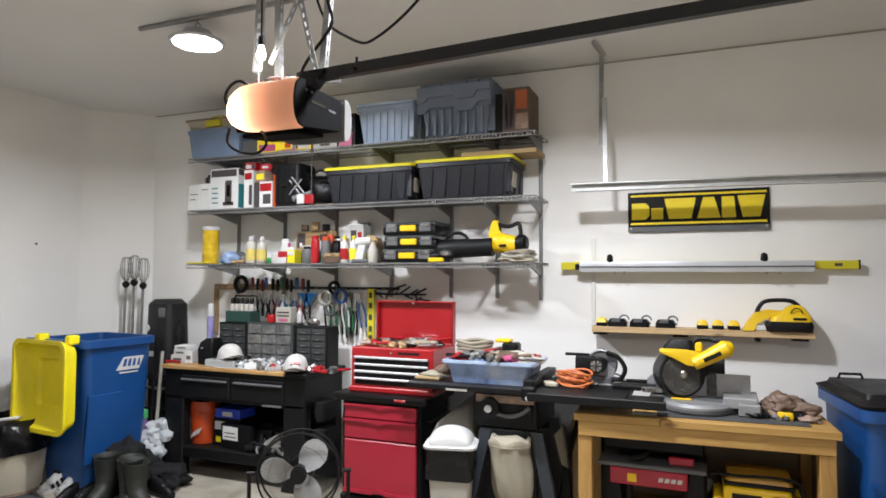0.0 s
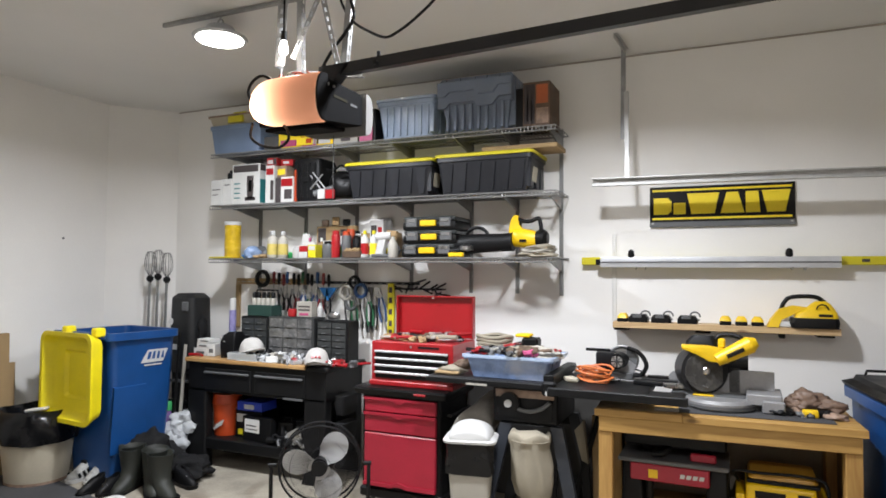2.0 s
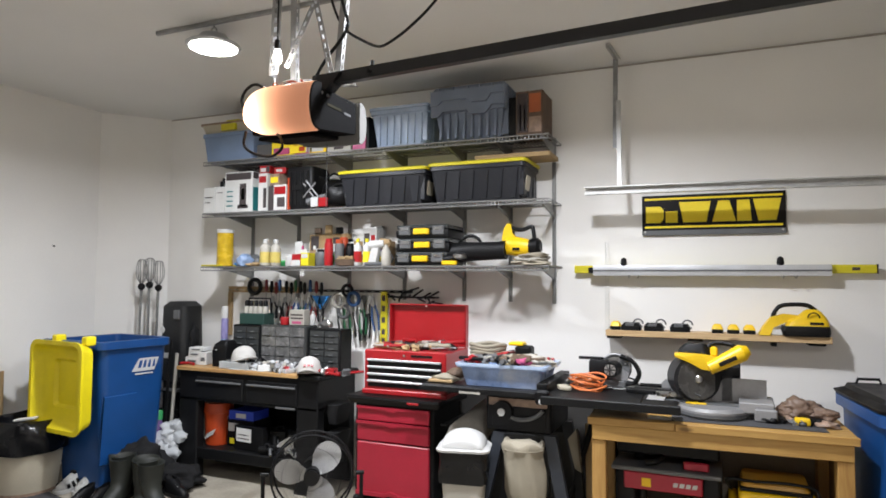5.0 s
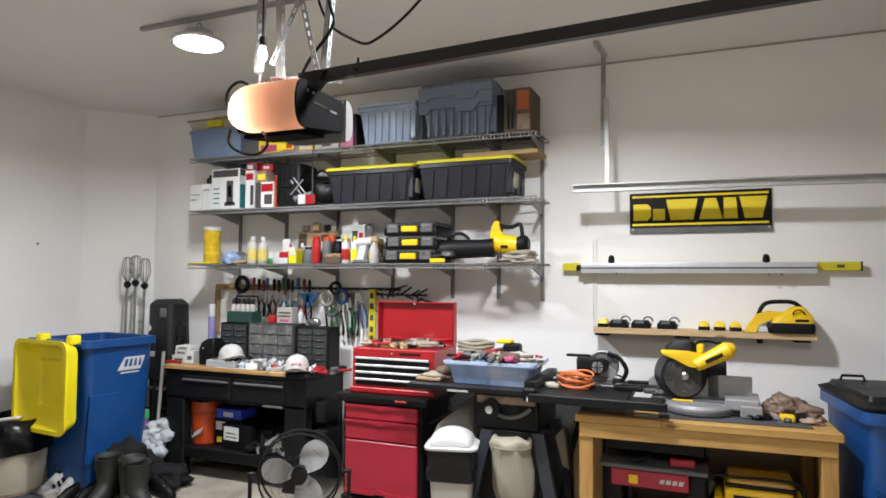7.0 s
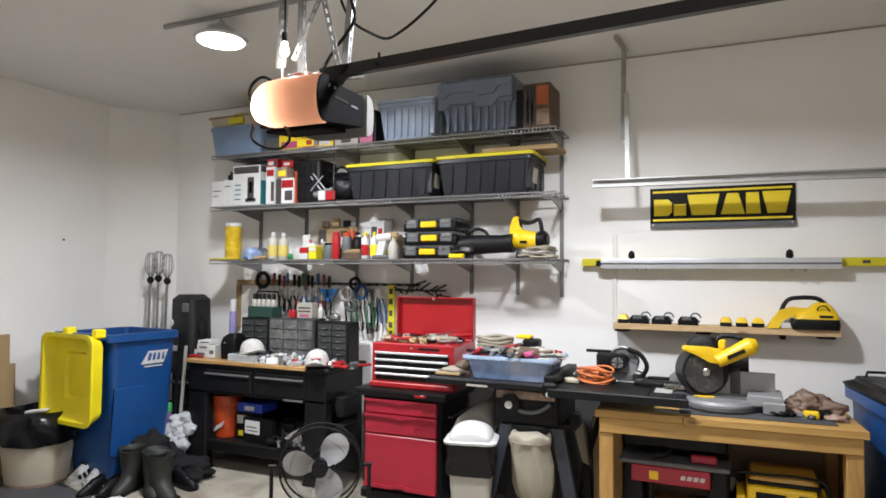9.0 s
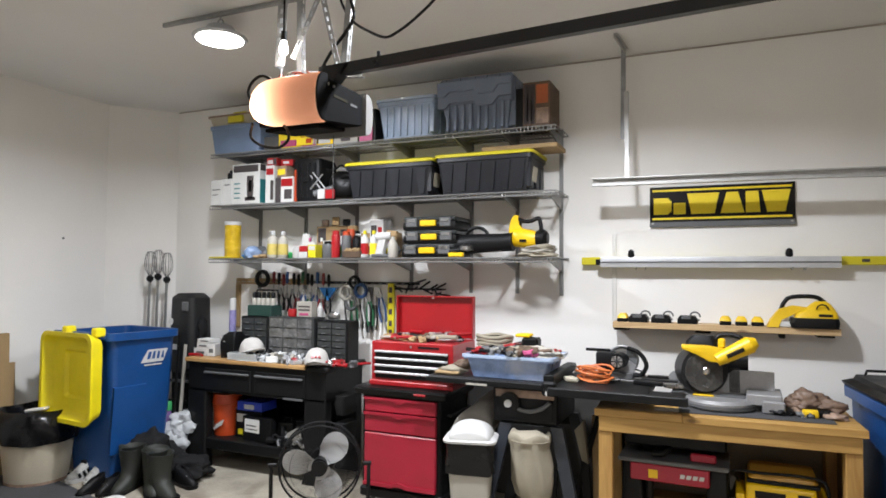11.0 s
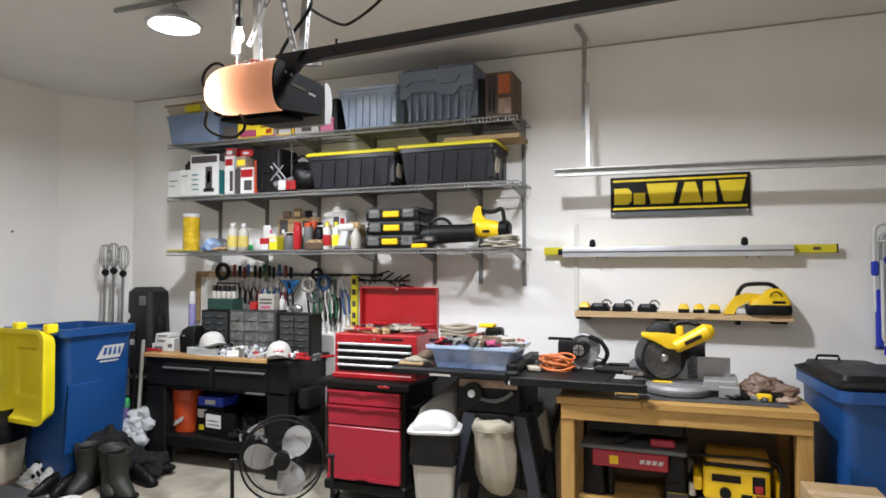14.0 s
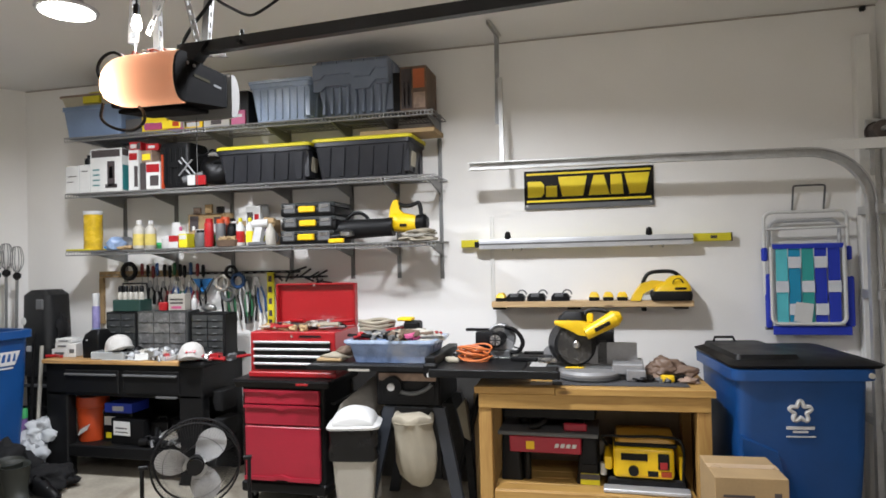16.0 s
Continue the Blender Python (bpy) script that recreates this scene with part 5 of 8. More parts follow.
for i in range(12):
    screwdriver(-3.5 + 0.05 * i + rng.uniform(-0.01, 0.01), 1.56 - 0.01 * (i % 3), HANDLES[i % 10], rng.uniform(0.06, 0.14))
for i in range(9):
    pliers(-3.42 + 0.058 * i, 1.37 - 0.03 * (i % 2), HANDLES[(i * 3 + 1) % 10], rng.uniform(0.85, 1.2), rng.uniform(-8, 8))
for i in range(7):
    pliers(-2.76 + 0.05 * i, 1.36 - 0.03 * (i % 3), (DARK_STEEL, MUTED_GREEN, BLACK, WHITE, MUTED_GREEN, BLACK, MUTED_BLUE)[i], 1.5, rng.uniform(-10, 10))
for i, x in enumerate((-2.62, -2.56, -2.5)):
    solo("hand_saw", prism(B(), [(-0.02, 0), (0.025, 0), (0.012, -0.36), (-0.006, -0.36)], -0.003, 0.003), (STEEL, GREY, STEEL)[i], (x, 4.425, 1.44), "steel hand saw blade hanging on a peg", "hand saw", "hanging saws", ry=(-5, 3, 7)[i])


def tape_ring(x, z, r, mt, label):
    solo("tape_roll", tube(B(), arc(0, 0, 0, r, 0, 360, 22)[:-1], r * 0.3, n=8, closed=True), mt, (x, 4.41, z), label, "tape roll", "hanging tape rolls")


tape_ring(-2.775, 1.395, 0.055, OFFWHITE, "cream tape roll on a peg")
tape_ring(-2.73, 1.31, 0.05, GREY, "grey tape roll on a peg")
tape_ring(-2.7, 1.475, 0.045, BLACK, "black tape roll on a peg")
tape_ring(-2.64, 1.41, 0.05, MUTED_BLUE, "dark blue tape roll on a peg")
tape_ring(-3.62, 1.5, 0.06, BLACK, "black cable coil on a peg")
sq = thing("speed_square", (-2.95, 4.41, 1.43), "blue triangular square hanging on the rail", "square")
part("plate", prism(B(), [(-0.085, 0.0), (0.085, 0.0), (0.0, -0.11)], -0.006, 0.006), TAPE_BLUE, sq)
part("edge", tube(B(), [(-0.1, 0.0, 0.005), (0.0, 0.0, -0.17), (0.1, 0.0, 0.005)], 0.005), GREY, sq)
yl = thing("torpedo_level", (-2.375, 4.43, 1.04), "yellow box level hanging upright on the wall", "spirit level")
part("beam", bx(-0.028, 0.028, -0.012, 0.012, 0, 0.43, bev=0.003), LIME, yl)
for z in (0.05, 0.12, 0.21, 0.3, 0.38):
    part("slot", bx(-0.014, 0.014, -0.0135, -0.0122, z - 0.022, z + 0.022, bev=0), INK, yl)
gl = thing("clamp_bundle", (-2.12, 4.36, 1.43), "tangle of small steel clamps on a hook", "clamps")
for i in range(14):
    a, b = rng.uniform(-0.16, 0.18), rng.uniform(-0.05, 0.09)
    part("clamp", tube(B(), [(a, rng.uniform(-0.05, 0.05), b), (a + rng.uniform(-0.1, 0.1), rng.uniform(-0.05, 0.05), b + rng.uniform(-0.07, 0.06))], 0.007, n=6), DARK_STEEL, gl)
part("hook_rail", bx(-0.2, 0.2, 0.02, 0.1, -0.005, 0.008, bev=0.002), DARK_STEEL, gl)

# ---- black workbench ----
wb = thing("workbench", (-3.31, 4.2, 0), "black steel workbench with oak top and two drawers", "workbench")
X0, X1, F = -0.655, 0.665, -0.27
part("top", bx(X0 - 0.01, 0.5, F - 0.02, 0.27, 0.835, 0.865, bev=0.004), OAK, wb, "worn oak worktop")
part("top_edge", bx(0.502, X1 + 0.03, F - 0.02, 0.27, 0.825, 0.862, bev=0.01), CHARCOAL, wb)
part("apron", bx(X0, X1, F + 0.01, 0.26, 0.6, 0.834, bev=0.006), CHARCOAL, wb)
for x0, x1 in ((-0.47, -0.01), (0.03, 0.49)):
    dr = part("drawer", bx(x0, x1, F - 0.006, F + 0.02, 0.625, 0.79, bev=0.006), CHARCOAL, wb)
    part("pull", bx(x0 + 0.01, x1 - 0.01, F - 0.028, F - 0.006, 0.752, 0.768, bev=0.005), GREY, dr, "grey drawer pull")
part("badge", bx(0.3, 0.47, F - 0.008, F + 0.008, 0.602, 0.616, bev=0.001), GREY, wb)
for x in (X0, X1 - 0.19):
    for y in (F, 0.16):
        part("leg", hull(B(), [rrect(x - 0.01, x + 0.2, y, y + 0.1, 0, 0.015), rrect(x, x + 0.19, y + 0.01, y + 0.1, 0.04, 0.015), rrect(x, x + 0.19, y + 0.01, y + 0.1, 0.62, 0.015)]), CHARCOAL, wb)
part("lower_shelf", bx(X0 + 0.02, X1 - 0.02, F + 0.02, 0.25, 0.15, 0.235, bev=0.008), CHARCOAL, wb)
part("back_panel", bx(X0 + 0.02, X1 - 0.02, 0.245, 0.255, 0.24, 0.6, bev=0), CHARCOAL, wb)
TZ = 0.867

# below the worktop
buck = thing("orange_bucket", (-3.715, 4.12, 0.237), "orange plastic bucket with a white printed mark", "bucket")
part("pail", lathe(B(), [(0.095, 0), (0.098, 0.01), (0.112, 0.25), (0.12, 0.255), (0.12, 0.28), (0.115, 0.29), (0.112, 0.33), (0.106, 0.33)], n=28), ORANGE, buck)
for k in range(4):
    part("mark", prism(B(), [(-0.04 + 0.022 * k, 0.05 + 0.012 * k), (-0.028 + 0.022 * k, 0.05 + 0.012 * k), (0.002 + 0.022 * k, 0.1 + 0.012 * k), (-0.01 + 0.022 * k, 0.1 + 0.012 * k)], -0.112, -0.107), WHITE, buck, "white printed stripe")
part("handle", tube(B(), arc(0, -0.02, 0.27, 0.123, 200, 340, 12), 0.004), STEEL, buck)
carton(-3.59, -3.33, 4.08, 4.3, 0.237, 0.215, BLACK, "black carton under a blue box", [(PAPER, 0.05, 0.45, 0.55, 0.85), (LIME, 0.1, 0.4, 0.1, 0.3)])
carton(-3.56, -3.32, 4.06, 4.25, 0.453, 0.07, ROYAL, "bright blue box on a black carton", [(WHITE, 0.3, 0.7, 0.2, 0.7)])
carton(-3.47, -3.17, 4.01, 4.07, 0.237, 0.185, BLACK, "black carton with a white label", [(PAPER, 0.08, 0.6, 0.35, 0.9), (INK, 0.14, 0.5, 0.6, 0.66), (INK, 0.14, 0.54, 0.45, 0.5)], rz=-6)
for i in range(22):
    x, y = -3.16 + 0.028 * i, 3.98 + 0.045 * (i % 3)
    mt = (BLACK, DARK_STEEL, STEEL, GREY, BLACK, WHITE, DARK_STEEL)[i % 7]
    if i % 2:
        solo("small_tool_part", tube(B(), smooth_line([(-0.06, 0, 0.014), (-0.02, 0.01, 0.05 + 0.02 * (i % 3)), (0.03, -0.01, 0.03), (0.06, 0.0, 0.012)], 4), rng.uniform(0.008, 0.014), n=8), mt, (x, y, 0.237), "small bent tool lying on the lower shelf", "tool part", "loose tool parts", rz=i * 40)
    else:
        solo("socket_set", cyl(cyl(B(), (-0.03, 0, 0.03), (0.03, 0.01, 0.03), 0.026, n=14), (0.03, 0.01, 0.03), (0.055, 0.014, 0.03), 0.016, n=14), mt, (x, y, 0.241), "short drill part lying on the lower shelf", "tool part", "loose tool parts", rz=i * 40)


def tool_case(x, y, w, h, mt, rz):
    c = thing("tool_case", (x, y, 0.237), "dark tool case on the lower shelf", "tool case", "tool cases", rz=rz)
    part("shell", hull(B(), [rrect(-w / 2, w / 2, -0.06, 0.06, 0, 0.015), rrect(-w / 2 - 0.004, w / 2 + 0.004, -0.064, 0.064, h * 0.5, 0.015), rrect(-w / 2, w / 2, -0.05, 0.05, h, 0.02)]), mt, c)
    part("handle", tube(B(), [(-w * 0.25, 0, h), (-w * 0.2, 0, h + 0.03), (w * 0.2, 0, h + 0.03), (w * 0.25, 0, h)], 0.007), BLACK, c)
    part("latch", bx(-0.02, 0.02, -0.07, -0.06, h * 0.4, h * 0.62, bev=0.003), GREY, c)


for x, y, w, h, mt, rz in ((-3.12, 4.14, 0.14, 0.15, BLACK, 10), (-2.96, 4.16, 0.16, 0.17, CHARCOAL, -12), (-2.8, 4.12, 0.14, 0.14, DARK_STEEL, 20)):
    tool_case(x, y, w, h, mt, rz)
for i in range(6):
    solo("pipe_clamp", tube(B(), arc(0, 0, 0.06, rng.uniform(0.03, 0.06), 0, rng.uniform(200, 350), 12), 0.012), (STEEL, GREY)[i % 2], (-2.98 + 0.06 * i, 4.05 + 0.03 * i, 0.24 + 0.03 * (i % 3)), "bent grey metal clamp ring", "clamp", "loose clamps", rz=i * 50)

# on the worktop
def drawer_cabinet(x0, x1, y0, z0, h, rows, cols, body, front, label):
    w = x1 - x0
    c = thing("parts_cabinet", ((x0 + x1) / 2, y0 + 0.08, z0), label, "parts cabinet", "small parts cabinets")
    part("case", bx(-w / 2, w / 2, -0.075, 0.085, 0, h, bev=0.006), body, c)
    for r in range(rows):
        for q in range(cols):
            a, b = -w / 2 + 0.014 + (w - 0.028) * q / cols, -w / 2 + 0.014 + (w - 0.028) * (q + 1) / cols
            lo, hi = 0.012 + (h - 0.024) * r / rows, 0.012 + (h - 0.024) * (r + 1) / rows
            d = part("drawer", bx(a + 0.003, b - 0.003, -0.082, -0.07, lo + 0.003, hi - 0.003, bev=0.002), front, c)
            part("pull", bx((a + b) / 2 - 0.02, (a + b) / 2 + 0.02, -0.094, -0.082, lo + 0.008, lo + 0.014, bev=0.001), GREY, d)
    return c


drawer_cabinet(-3.63, -3.35, 4.16, TZ, 0.325, 6, 2, CHARCOAL, SMOKE, "dark grey parts cabinet with small drawers")
drawer_cabinet(-3.335, -2.9, 4.14, TZ, 0.335, 4, 3, SMOKE, SMOKE_CLEAR, "grey parts cabinet with smoked clear drawers")
drawer_cabinet(-2.89, -2.6, 4.16, TZ, 0.315, 6, 2, CHARCOAL, SMOKE, "dark grey parts cabinet with rows of drawers")
bk = thing("tool_caddy", (-3.46, 4.25, TZ + 0.327), "dark green caddy with white bottles in it", "tool caddy")
bk.scale = (0.82, 1.0, 1.0)
part("tray", bx(-0.15, 0.15, -0.07, 0.07, 0, 0.09, bev=0.006), DARK_GREEN, bk)
for i in range(5):
    part("bottle", lathe(B(), [(0.026, 0.08), (0.026, 0.135), (0.016, 0.15)], -0.118 + i * 0.058, -0.01, 12), OFFWHITE, bk, "small white bottle")
    part("bottle_cap", lathe(B(), [(0.019, 0.148), (0.019, 0.185), (0.012, 0.195)], -0.118 + i * 0.058, -0.01, 12), BLACK, bk)
part("handle", tube(B(), [(-0.145, 0.03, 0.08), (-0.13, 0.03, 0.21), (0.13, 0.03, 0.21), (0.145, 0.03, 0.08)], 0.008), BLACK, bk)
solo("red_jar", lathe(B(), [(0.035, 0), (0.04, 0.04), (0.035, 0.06)], n=16), RED, (-3.14, 4.2, TZ + 0.337), "small red plastic jar on a parts cabinet", "jar")
carton(-3.08, -2.94, 4.17, 4.25, TZ + 0.337, 0.12, OFFWHITE, "cream box with dark printed bars", [(INK, 0.1, 0.9, 0.62, 0.72), (INK, 0.1, 0.9, 0.4, 0.5), (PINK, 0.2, 0.8, 0.1, 0.25)])
bottle(-2.9, 4.23, TZ + 0.337, 0.022, 0.11, WHITE, WHITE, "small white bottle on a parts cabinet")
solo("steel_fitting", blob(B(), 0, 0, 0.03, 0.05, 0.03, 0.04, 0.5, 9, 2), STEEL, (-2.76, 4.22, TZ + 0.317), "bright steel fitting on a parts cabinet", "fitting")
tb = thing("cleaner_tube", (-3.75, 4.2, TZ), "lavender and white tall spray tube", "tube")
part("tube_body", lathe(B(), [(0.029, 0), (0.029, 0.36), (0.025, 0.37)], n=18), LAVENDER, tb)
part("cap", lathe(B(), [(0.026, 0.37), (0.026, 0.46), (0.022, 0.47)], n=18), WHITE, tb)
part("label_band", lathe(B(), [(0.0295, 0.06), (0.0295, 0.2)], n=18, cap=False), PALE_BLUE, tb)
sp = thing("tool_holster", (-3.62, 4.06, TZ), "black box-shaped case with a sloping top", "case")
sp.scale = (0.8, 1.0, 1.0)
part("shell", hull(B(), [rrect(-0.09, 0.085, -0.06, 0.07, 0, 0.012), rrect(-0.095, 0.09, -0.065, 0.075, 0.12, 0.014), rrect(-0.07, 0.088, -0.06, 0.07, 0.175, 0.016), rrect(-0.02, 0.07, -0.04, 0.06, 0.205, 0.02)]), BLACK, sp)
part("badge", bx(-0.03, -0.012, -0.08, -0.075, 0.13, 0.138, bev=0), WHITE, sp)
for i, (x, z, w, h) in enumerate(((-3.92, 0, 0.14, 0.06), (-3.9, 0.061, 0.12, 0.045), (-3.89, 0.107, 0.13, 0.03), (-3.82, 0, 0.06, 0.1))):
    carton(x - w / 2, x + w / 2, 4.02, 4.14, TZ + z, h, PAPER, "small white box of screws", [(GREY, 0.2, 0.8, 0.3, 0.6)], rz=4 * i, group="small white boxes")
solo("red_pliers", tube(B(), smooth_line([(-0.07, 0, 0.01), (0, 0.02, 0.012), (0.07, 0, 0.01)]), 0.012), RED, (-3.93, 3.98, TZ), "red-handled pliers lying on the bench", "pliers")


def cap(x, y, z, rz, mark=None):
    c = thing("baseball_cap", (x, y, z), "white cloth baseball cap" + (" with a red mark" if mark else " lying on the bench"), "cap", "white caps", rz=rz)
    dome = [(0.09 * math.cos(radians(a)) ** 0.8, 0.02 + 0.088 * math.sin(radians(a))) for a in range(0, 90, 10)] + [(0.004, 0.109)]
    part("crown", lathe(B(), [(0.092, 0.0)] + dome, n=28, sx=0.86, sy=1.05, wobble=0.03), CAP_CLOTH, c, smooth=60)
    brim = [(0.066 * math.sin(radians(a)), -0.06 - 0.1 * math.cos(radians(a))) for a in range(-85, 86, 10)]
    bm = B()
    hull(bm, [[(x, y, z - 6.0 * x * x + 0.1 * (y + 0.06)) for x, y in brim + [(0.066, -0.03), (-0.066, -0.03)]] for z in (0.03, 0.036)])
    part("brim", bm, CAP_CLOTH, c)
    for k in range(6):
        a = radians(60 * k + 30)
        part("seam", tube(B(), [(0.86 * r * math.cos(a), 1.05 * r * math.sin(a), z) for r, z in dome], 0.0018, n=5), CAP_CLOTH, c)
    c.rotation_euler[0] = radians(-8)
    part("button", cyl(B(), (0, 0, 0.107), (0, 0, 0.112), 0.006), CAP_CLOTH, c)
    if mark:
        for k in (-0.026, -0.004, 0.018):
            part("mark", bx(k, k + 0.016, -0.097, -0.082, 0.04, 0.055, bev=0.002, rot=(-30, 0, 0)), RED, c)
    return c


cap(-3.40, 4.03, TZ + 0.055, 60).scale = (1.15, 1.15, 1.05)
cap(-2.76, 3.99, TZ, 28, True).scale = (1.15, 1.1, 1.15)
solo("clear_box", bx(-0.14, 0.14, -0.09, 0.09, 0, 0.055, bev=0.006), CLEAR, (-3.42, 4.02, TZ), "low clear plastic box under a cap", "plastic box")
TOOLS = [DARK_STEEL, STEEL, GREY, BLACK, RED, OFFWHITE, CLEAR, GREY, WHITE, STEEL]
for i in range(34):
    x, y = -3.32 + 0.026 * i + rng.uniform(-0.03, 0.03), rng.uniform(3.95, 4.13)
    if abs(x + 2.76) < 0.13 and y < 4.1:
        continue
    mt = TOOLS[i % 10] if x < -2.6 else (RED, STEEL, GREY, RED, STEEL)[i % 5]
    if i % 3 == 0:
        solo("loose_wrench", tube(B(), [(-0.06, 0, 0.012), (0.06, 0.01, 0.014)], rng.uniform(0.006, 0.013), n=8), mt, (x, y, TZ), "loose hand tool lying on the bench", "hand tool", "loose bench tools", rz=rng.uniform(0, 180))
    elif i % 3 == 1:
        solo("small_packet", bx(-0.04, 0.04, -0.03, 0.03, 0, rng.uniform(0.012, 0.05), bev=0.004), mt, (x, y, TZ), "small packet of hardware on the bench", "packet", "hardware packets", rz=rng.uniform(0, 180))
    else:
        solo("metal_fitting", blob(B(), 0, 0, 0.018, 0.04, 0.03, 0.033, 0.6, i, 2), mt, (x, y, TZ), "loose metal fitting on the bench", "fitting", "loose fittings", rz=i * 31)
for i in range(30):
    x, y = rng.uniform(-3.4, -2.68), rng.uniform(3.96, 4.12)
    if abs(x + 2.76) < 0.14:
        continue
    mt = (GREY, STEEL, OFFWHITE, DARK_STEEL, CLEAR, BLACK, GREY, PAPER)[i % 8]
    if i % 2:
        solo("screw_box", bx(-0.045, 0.045, -0.03, 0.03, 0, rng.uniform(0.02, 0.06), bev=0.004), mt, (x, y, TZ), "small box of screws on the bench", "box", "screw boxes on the bench", rz=rng.uniform(-40, 40))
    else:
        solo("hardware_bag", blob(B(), 0, 0, 0.022, rng.uniform(0.04, 0.07), 0.035, 0.04, 0.7, 90 + i, 3), mt, (x, y, TZ), "crumpled little bag of hardware on the bench", "bag", "hardware bags", rz=i * 23)
for i, (x, y, r) in enumerate(((-3.36, 3.97, 5), (-3.22, 3.98, -12), (-3.08, 4.0, 20))):
    solo("paper_note", bx(-0.1, 0.1, -0.045, 0.045, 0, 0.002, bev=0), PAPER, (x, y, TZ + 0.001 * i), "white paper lying on the bench", "paper", "papers on the bench", rz=r)
for i in range(7):
    pliers_loc = (-2.74 + 0.03 * i, 3.99 + 0.02 * (i % 3), TZ + 0.01 * (i % 2))
    solo("red_clamp", tube(B(), smooth_line([(-0.05, -0.02, 0.012), (0, 0.012, 0.02), (0.06, 0.0, 0.012)]), 0.011), (RED, STEEL, DARK_STEEL)[i % 3], pliers_loc, "red and steel hand clamp on the bench end", "clamp", "clamps on the bench", rz=rng.uniform(-60, 60))
for z in (0.3, 0.5):
    solo("hanging_pouch", hull(B(), [rrect(-0.03, 0.04, -0.1, 0.08, -0.08, 0.02), rrect(-0.04, 0.05, -0.12, 0.1, 0.0, 0.03), rrect(-0.04, 0.055, -0.12, 0.1, 0.06, 0.03)]), DARK_CLOTH, (-2.6, 4.15, z + 0.08), "dark tool pouch hung on the bench side", "pouch", "tool pouches")

for i in range(46):
    x, y = rng.uniform(-3.42, -2.6), rng.uniform(3.97, 4.12)
    if abs(x + 2.76) < 0.12:
        continue
    mt = (FILM, STEEL, PAPER, GREY, FILM, ALU, OFFWHITE, DARK_STEEL, CLEAR)[i % 9]
    solo("plastic_scrap", blob(B(), 0, 0, 0.02, rng.uniform(0.025, 0.065), rng.uniform(0.02, 0.04), rng.uniform(0.02, 0.05), 0.95, 130 + i, 3), mt, (x, y, TZ), "crumpled shiny wrapper lying on the bench", "wrapper", "wrappers on the bench", rz=i * 37, smooth=15)
for i in range(22):
    x, y = rng.uniform(-3.12, -2.72), rng.uniform(4.0, 4.14)
    mt = (DARK_STEEL, STEEL, BLACK, GREY, ALU)[i % 5]
    solo("metal_bracket", bx(-0.05, 0.05, -0.012, 0.012, 0, rng.uniform(0.03, 0.11), bev=0.006, rot=(0, rng.uniform(-30, 30), 0)), mt, (x, y, 0.26), "loose metal tool part on the lower shelf", "tool part", "loose metal parts", rz=i * 47)

# ---- red tool chest on its rolling cabinet ----
tc = thing("rolling_tool_cabinet", (-1.91, 3.92, 0), "black rolling cabinet with three crimson drawers", "tool cabinet")
CW, CF, CB = 0.285, -0.22, 0.22
part("body", bx(-CW, CW, CF + 0.012, CB, 0.1, 0.755, bev=0.008), CHARCOAL, tc)
part("top_tray", hull(B(), [rrect(-CW - 0.03, CW + 0.05, CF - 0.03, CB + 0.02, 0.755, 0.02), rrect(-CW - 0.045, CW + 0.06, CF - 0.045, CB + 0.03, 0.79, 0.02), rrect(-CW - 0.04, CW + 0.055, CF - 0.04, CB + 0.025, 0.805, 0.02)]), BLACK, tc)
part("base", bx(-CW - 0.01, CW + 0.01, CF - 0.005, CB, 0.085, 0.15, bev=0.01), BLACK, tc)
for z0, z1 in ((0.645, 0.735), (0.515, 0.637), (0.17, 0.507)):
    d = part("drawer", bx(-0.258, 0.258, CF - 0.012, CF + 0.012, z0, z1, bev=0.006), RED_DRAWER, tc, "crimson drawer front")
    out = [(-0.258, z1 - 0.012), (-0.05, z1 - 0.012), (0, z1 - 0.03), (0.05, z1 - 0.012), (0.258, z1 - 0.012), (0.258, z1 + 0.004), (-0.258, z1 + 0.004)] if z0 > 0.2 else [(-0.258, z0), (-0.05, z0), (0, z0 + 0.018), (0.05, z0), (0.258, z0), (0.258, z0 + 0.022), (0.06, z0 + 0.022), (0, z0 + 0.038), (-0.06, z0 + 0.022), (-0.258, z0 + 0.022)]
    part("pull", prism(B(), out, CF - 0.026, CF - 0.0125), RED_DRAWER, d)
part("badge", bx(0.12, 0.2, CF - 0.05, CF - 0.044, 0.775, 0.788, bev=0.001), RED, tc)
for x in (-0.24, 0.24):
    for y in (CF + 0.05, CB - 0.05):
        w = part("caster", cyl(B(), (x - 0.015, y, 0.04), (x + 0.015, y, 0.04), 0.04, n=18), BLACK, tc)
        part("caster_fork", bx(x - 0.025, x + 0.025, y - 0.025, y + 0.025, 0.05, 0.086, bev=0.004), GREY, w)
part("side_handle", tube(B(), [(CW + 0.03, CF + 0.05, 0.65), (CW + 0.05, CF + 0.05, 0.65), (CW + 0.05, CB - 0.05, 0.65), (CW + 0.03, CB - 0.05, 0.65)], 0.01), BLACK, tc)
tch = thing("red_tool_chest", (-1.86, 3.95, 0.807), "open red steel tool chest with black drawers", "tool chest")
part("case", bx(-0.295, 0.295, -0.2, 0.2, 0, 0.29, bev=0.006), RED, tch)
part("foot_band", bx(-0.305, 0.305, -0.215, 0.2, 0, 0.035, bev=0.006), RED, tch)
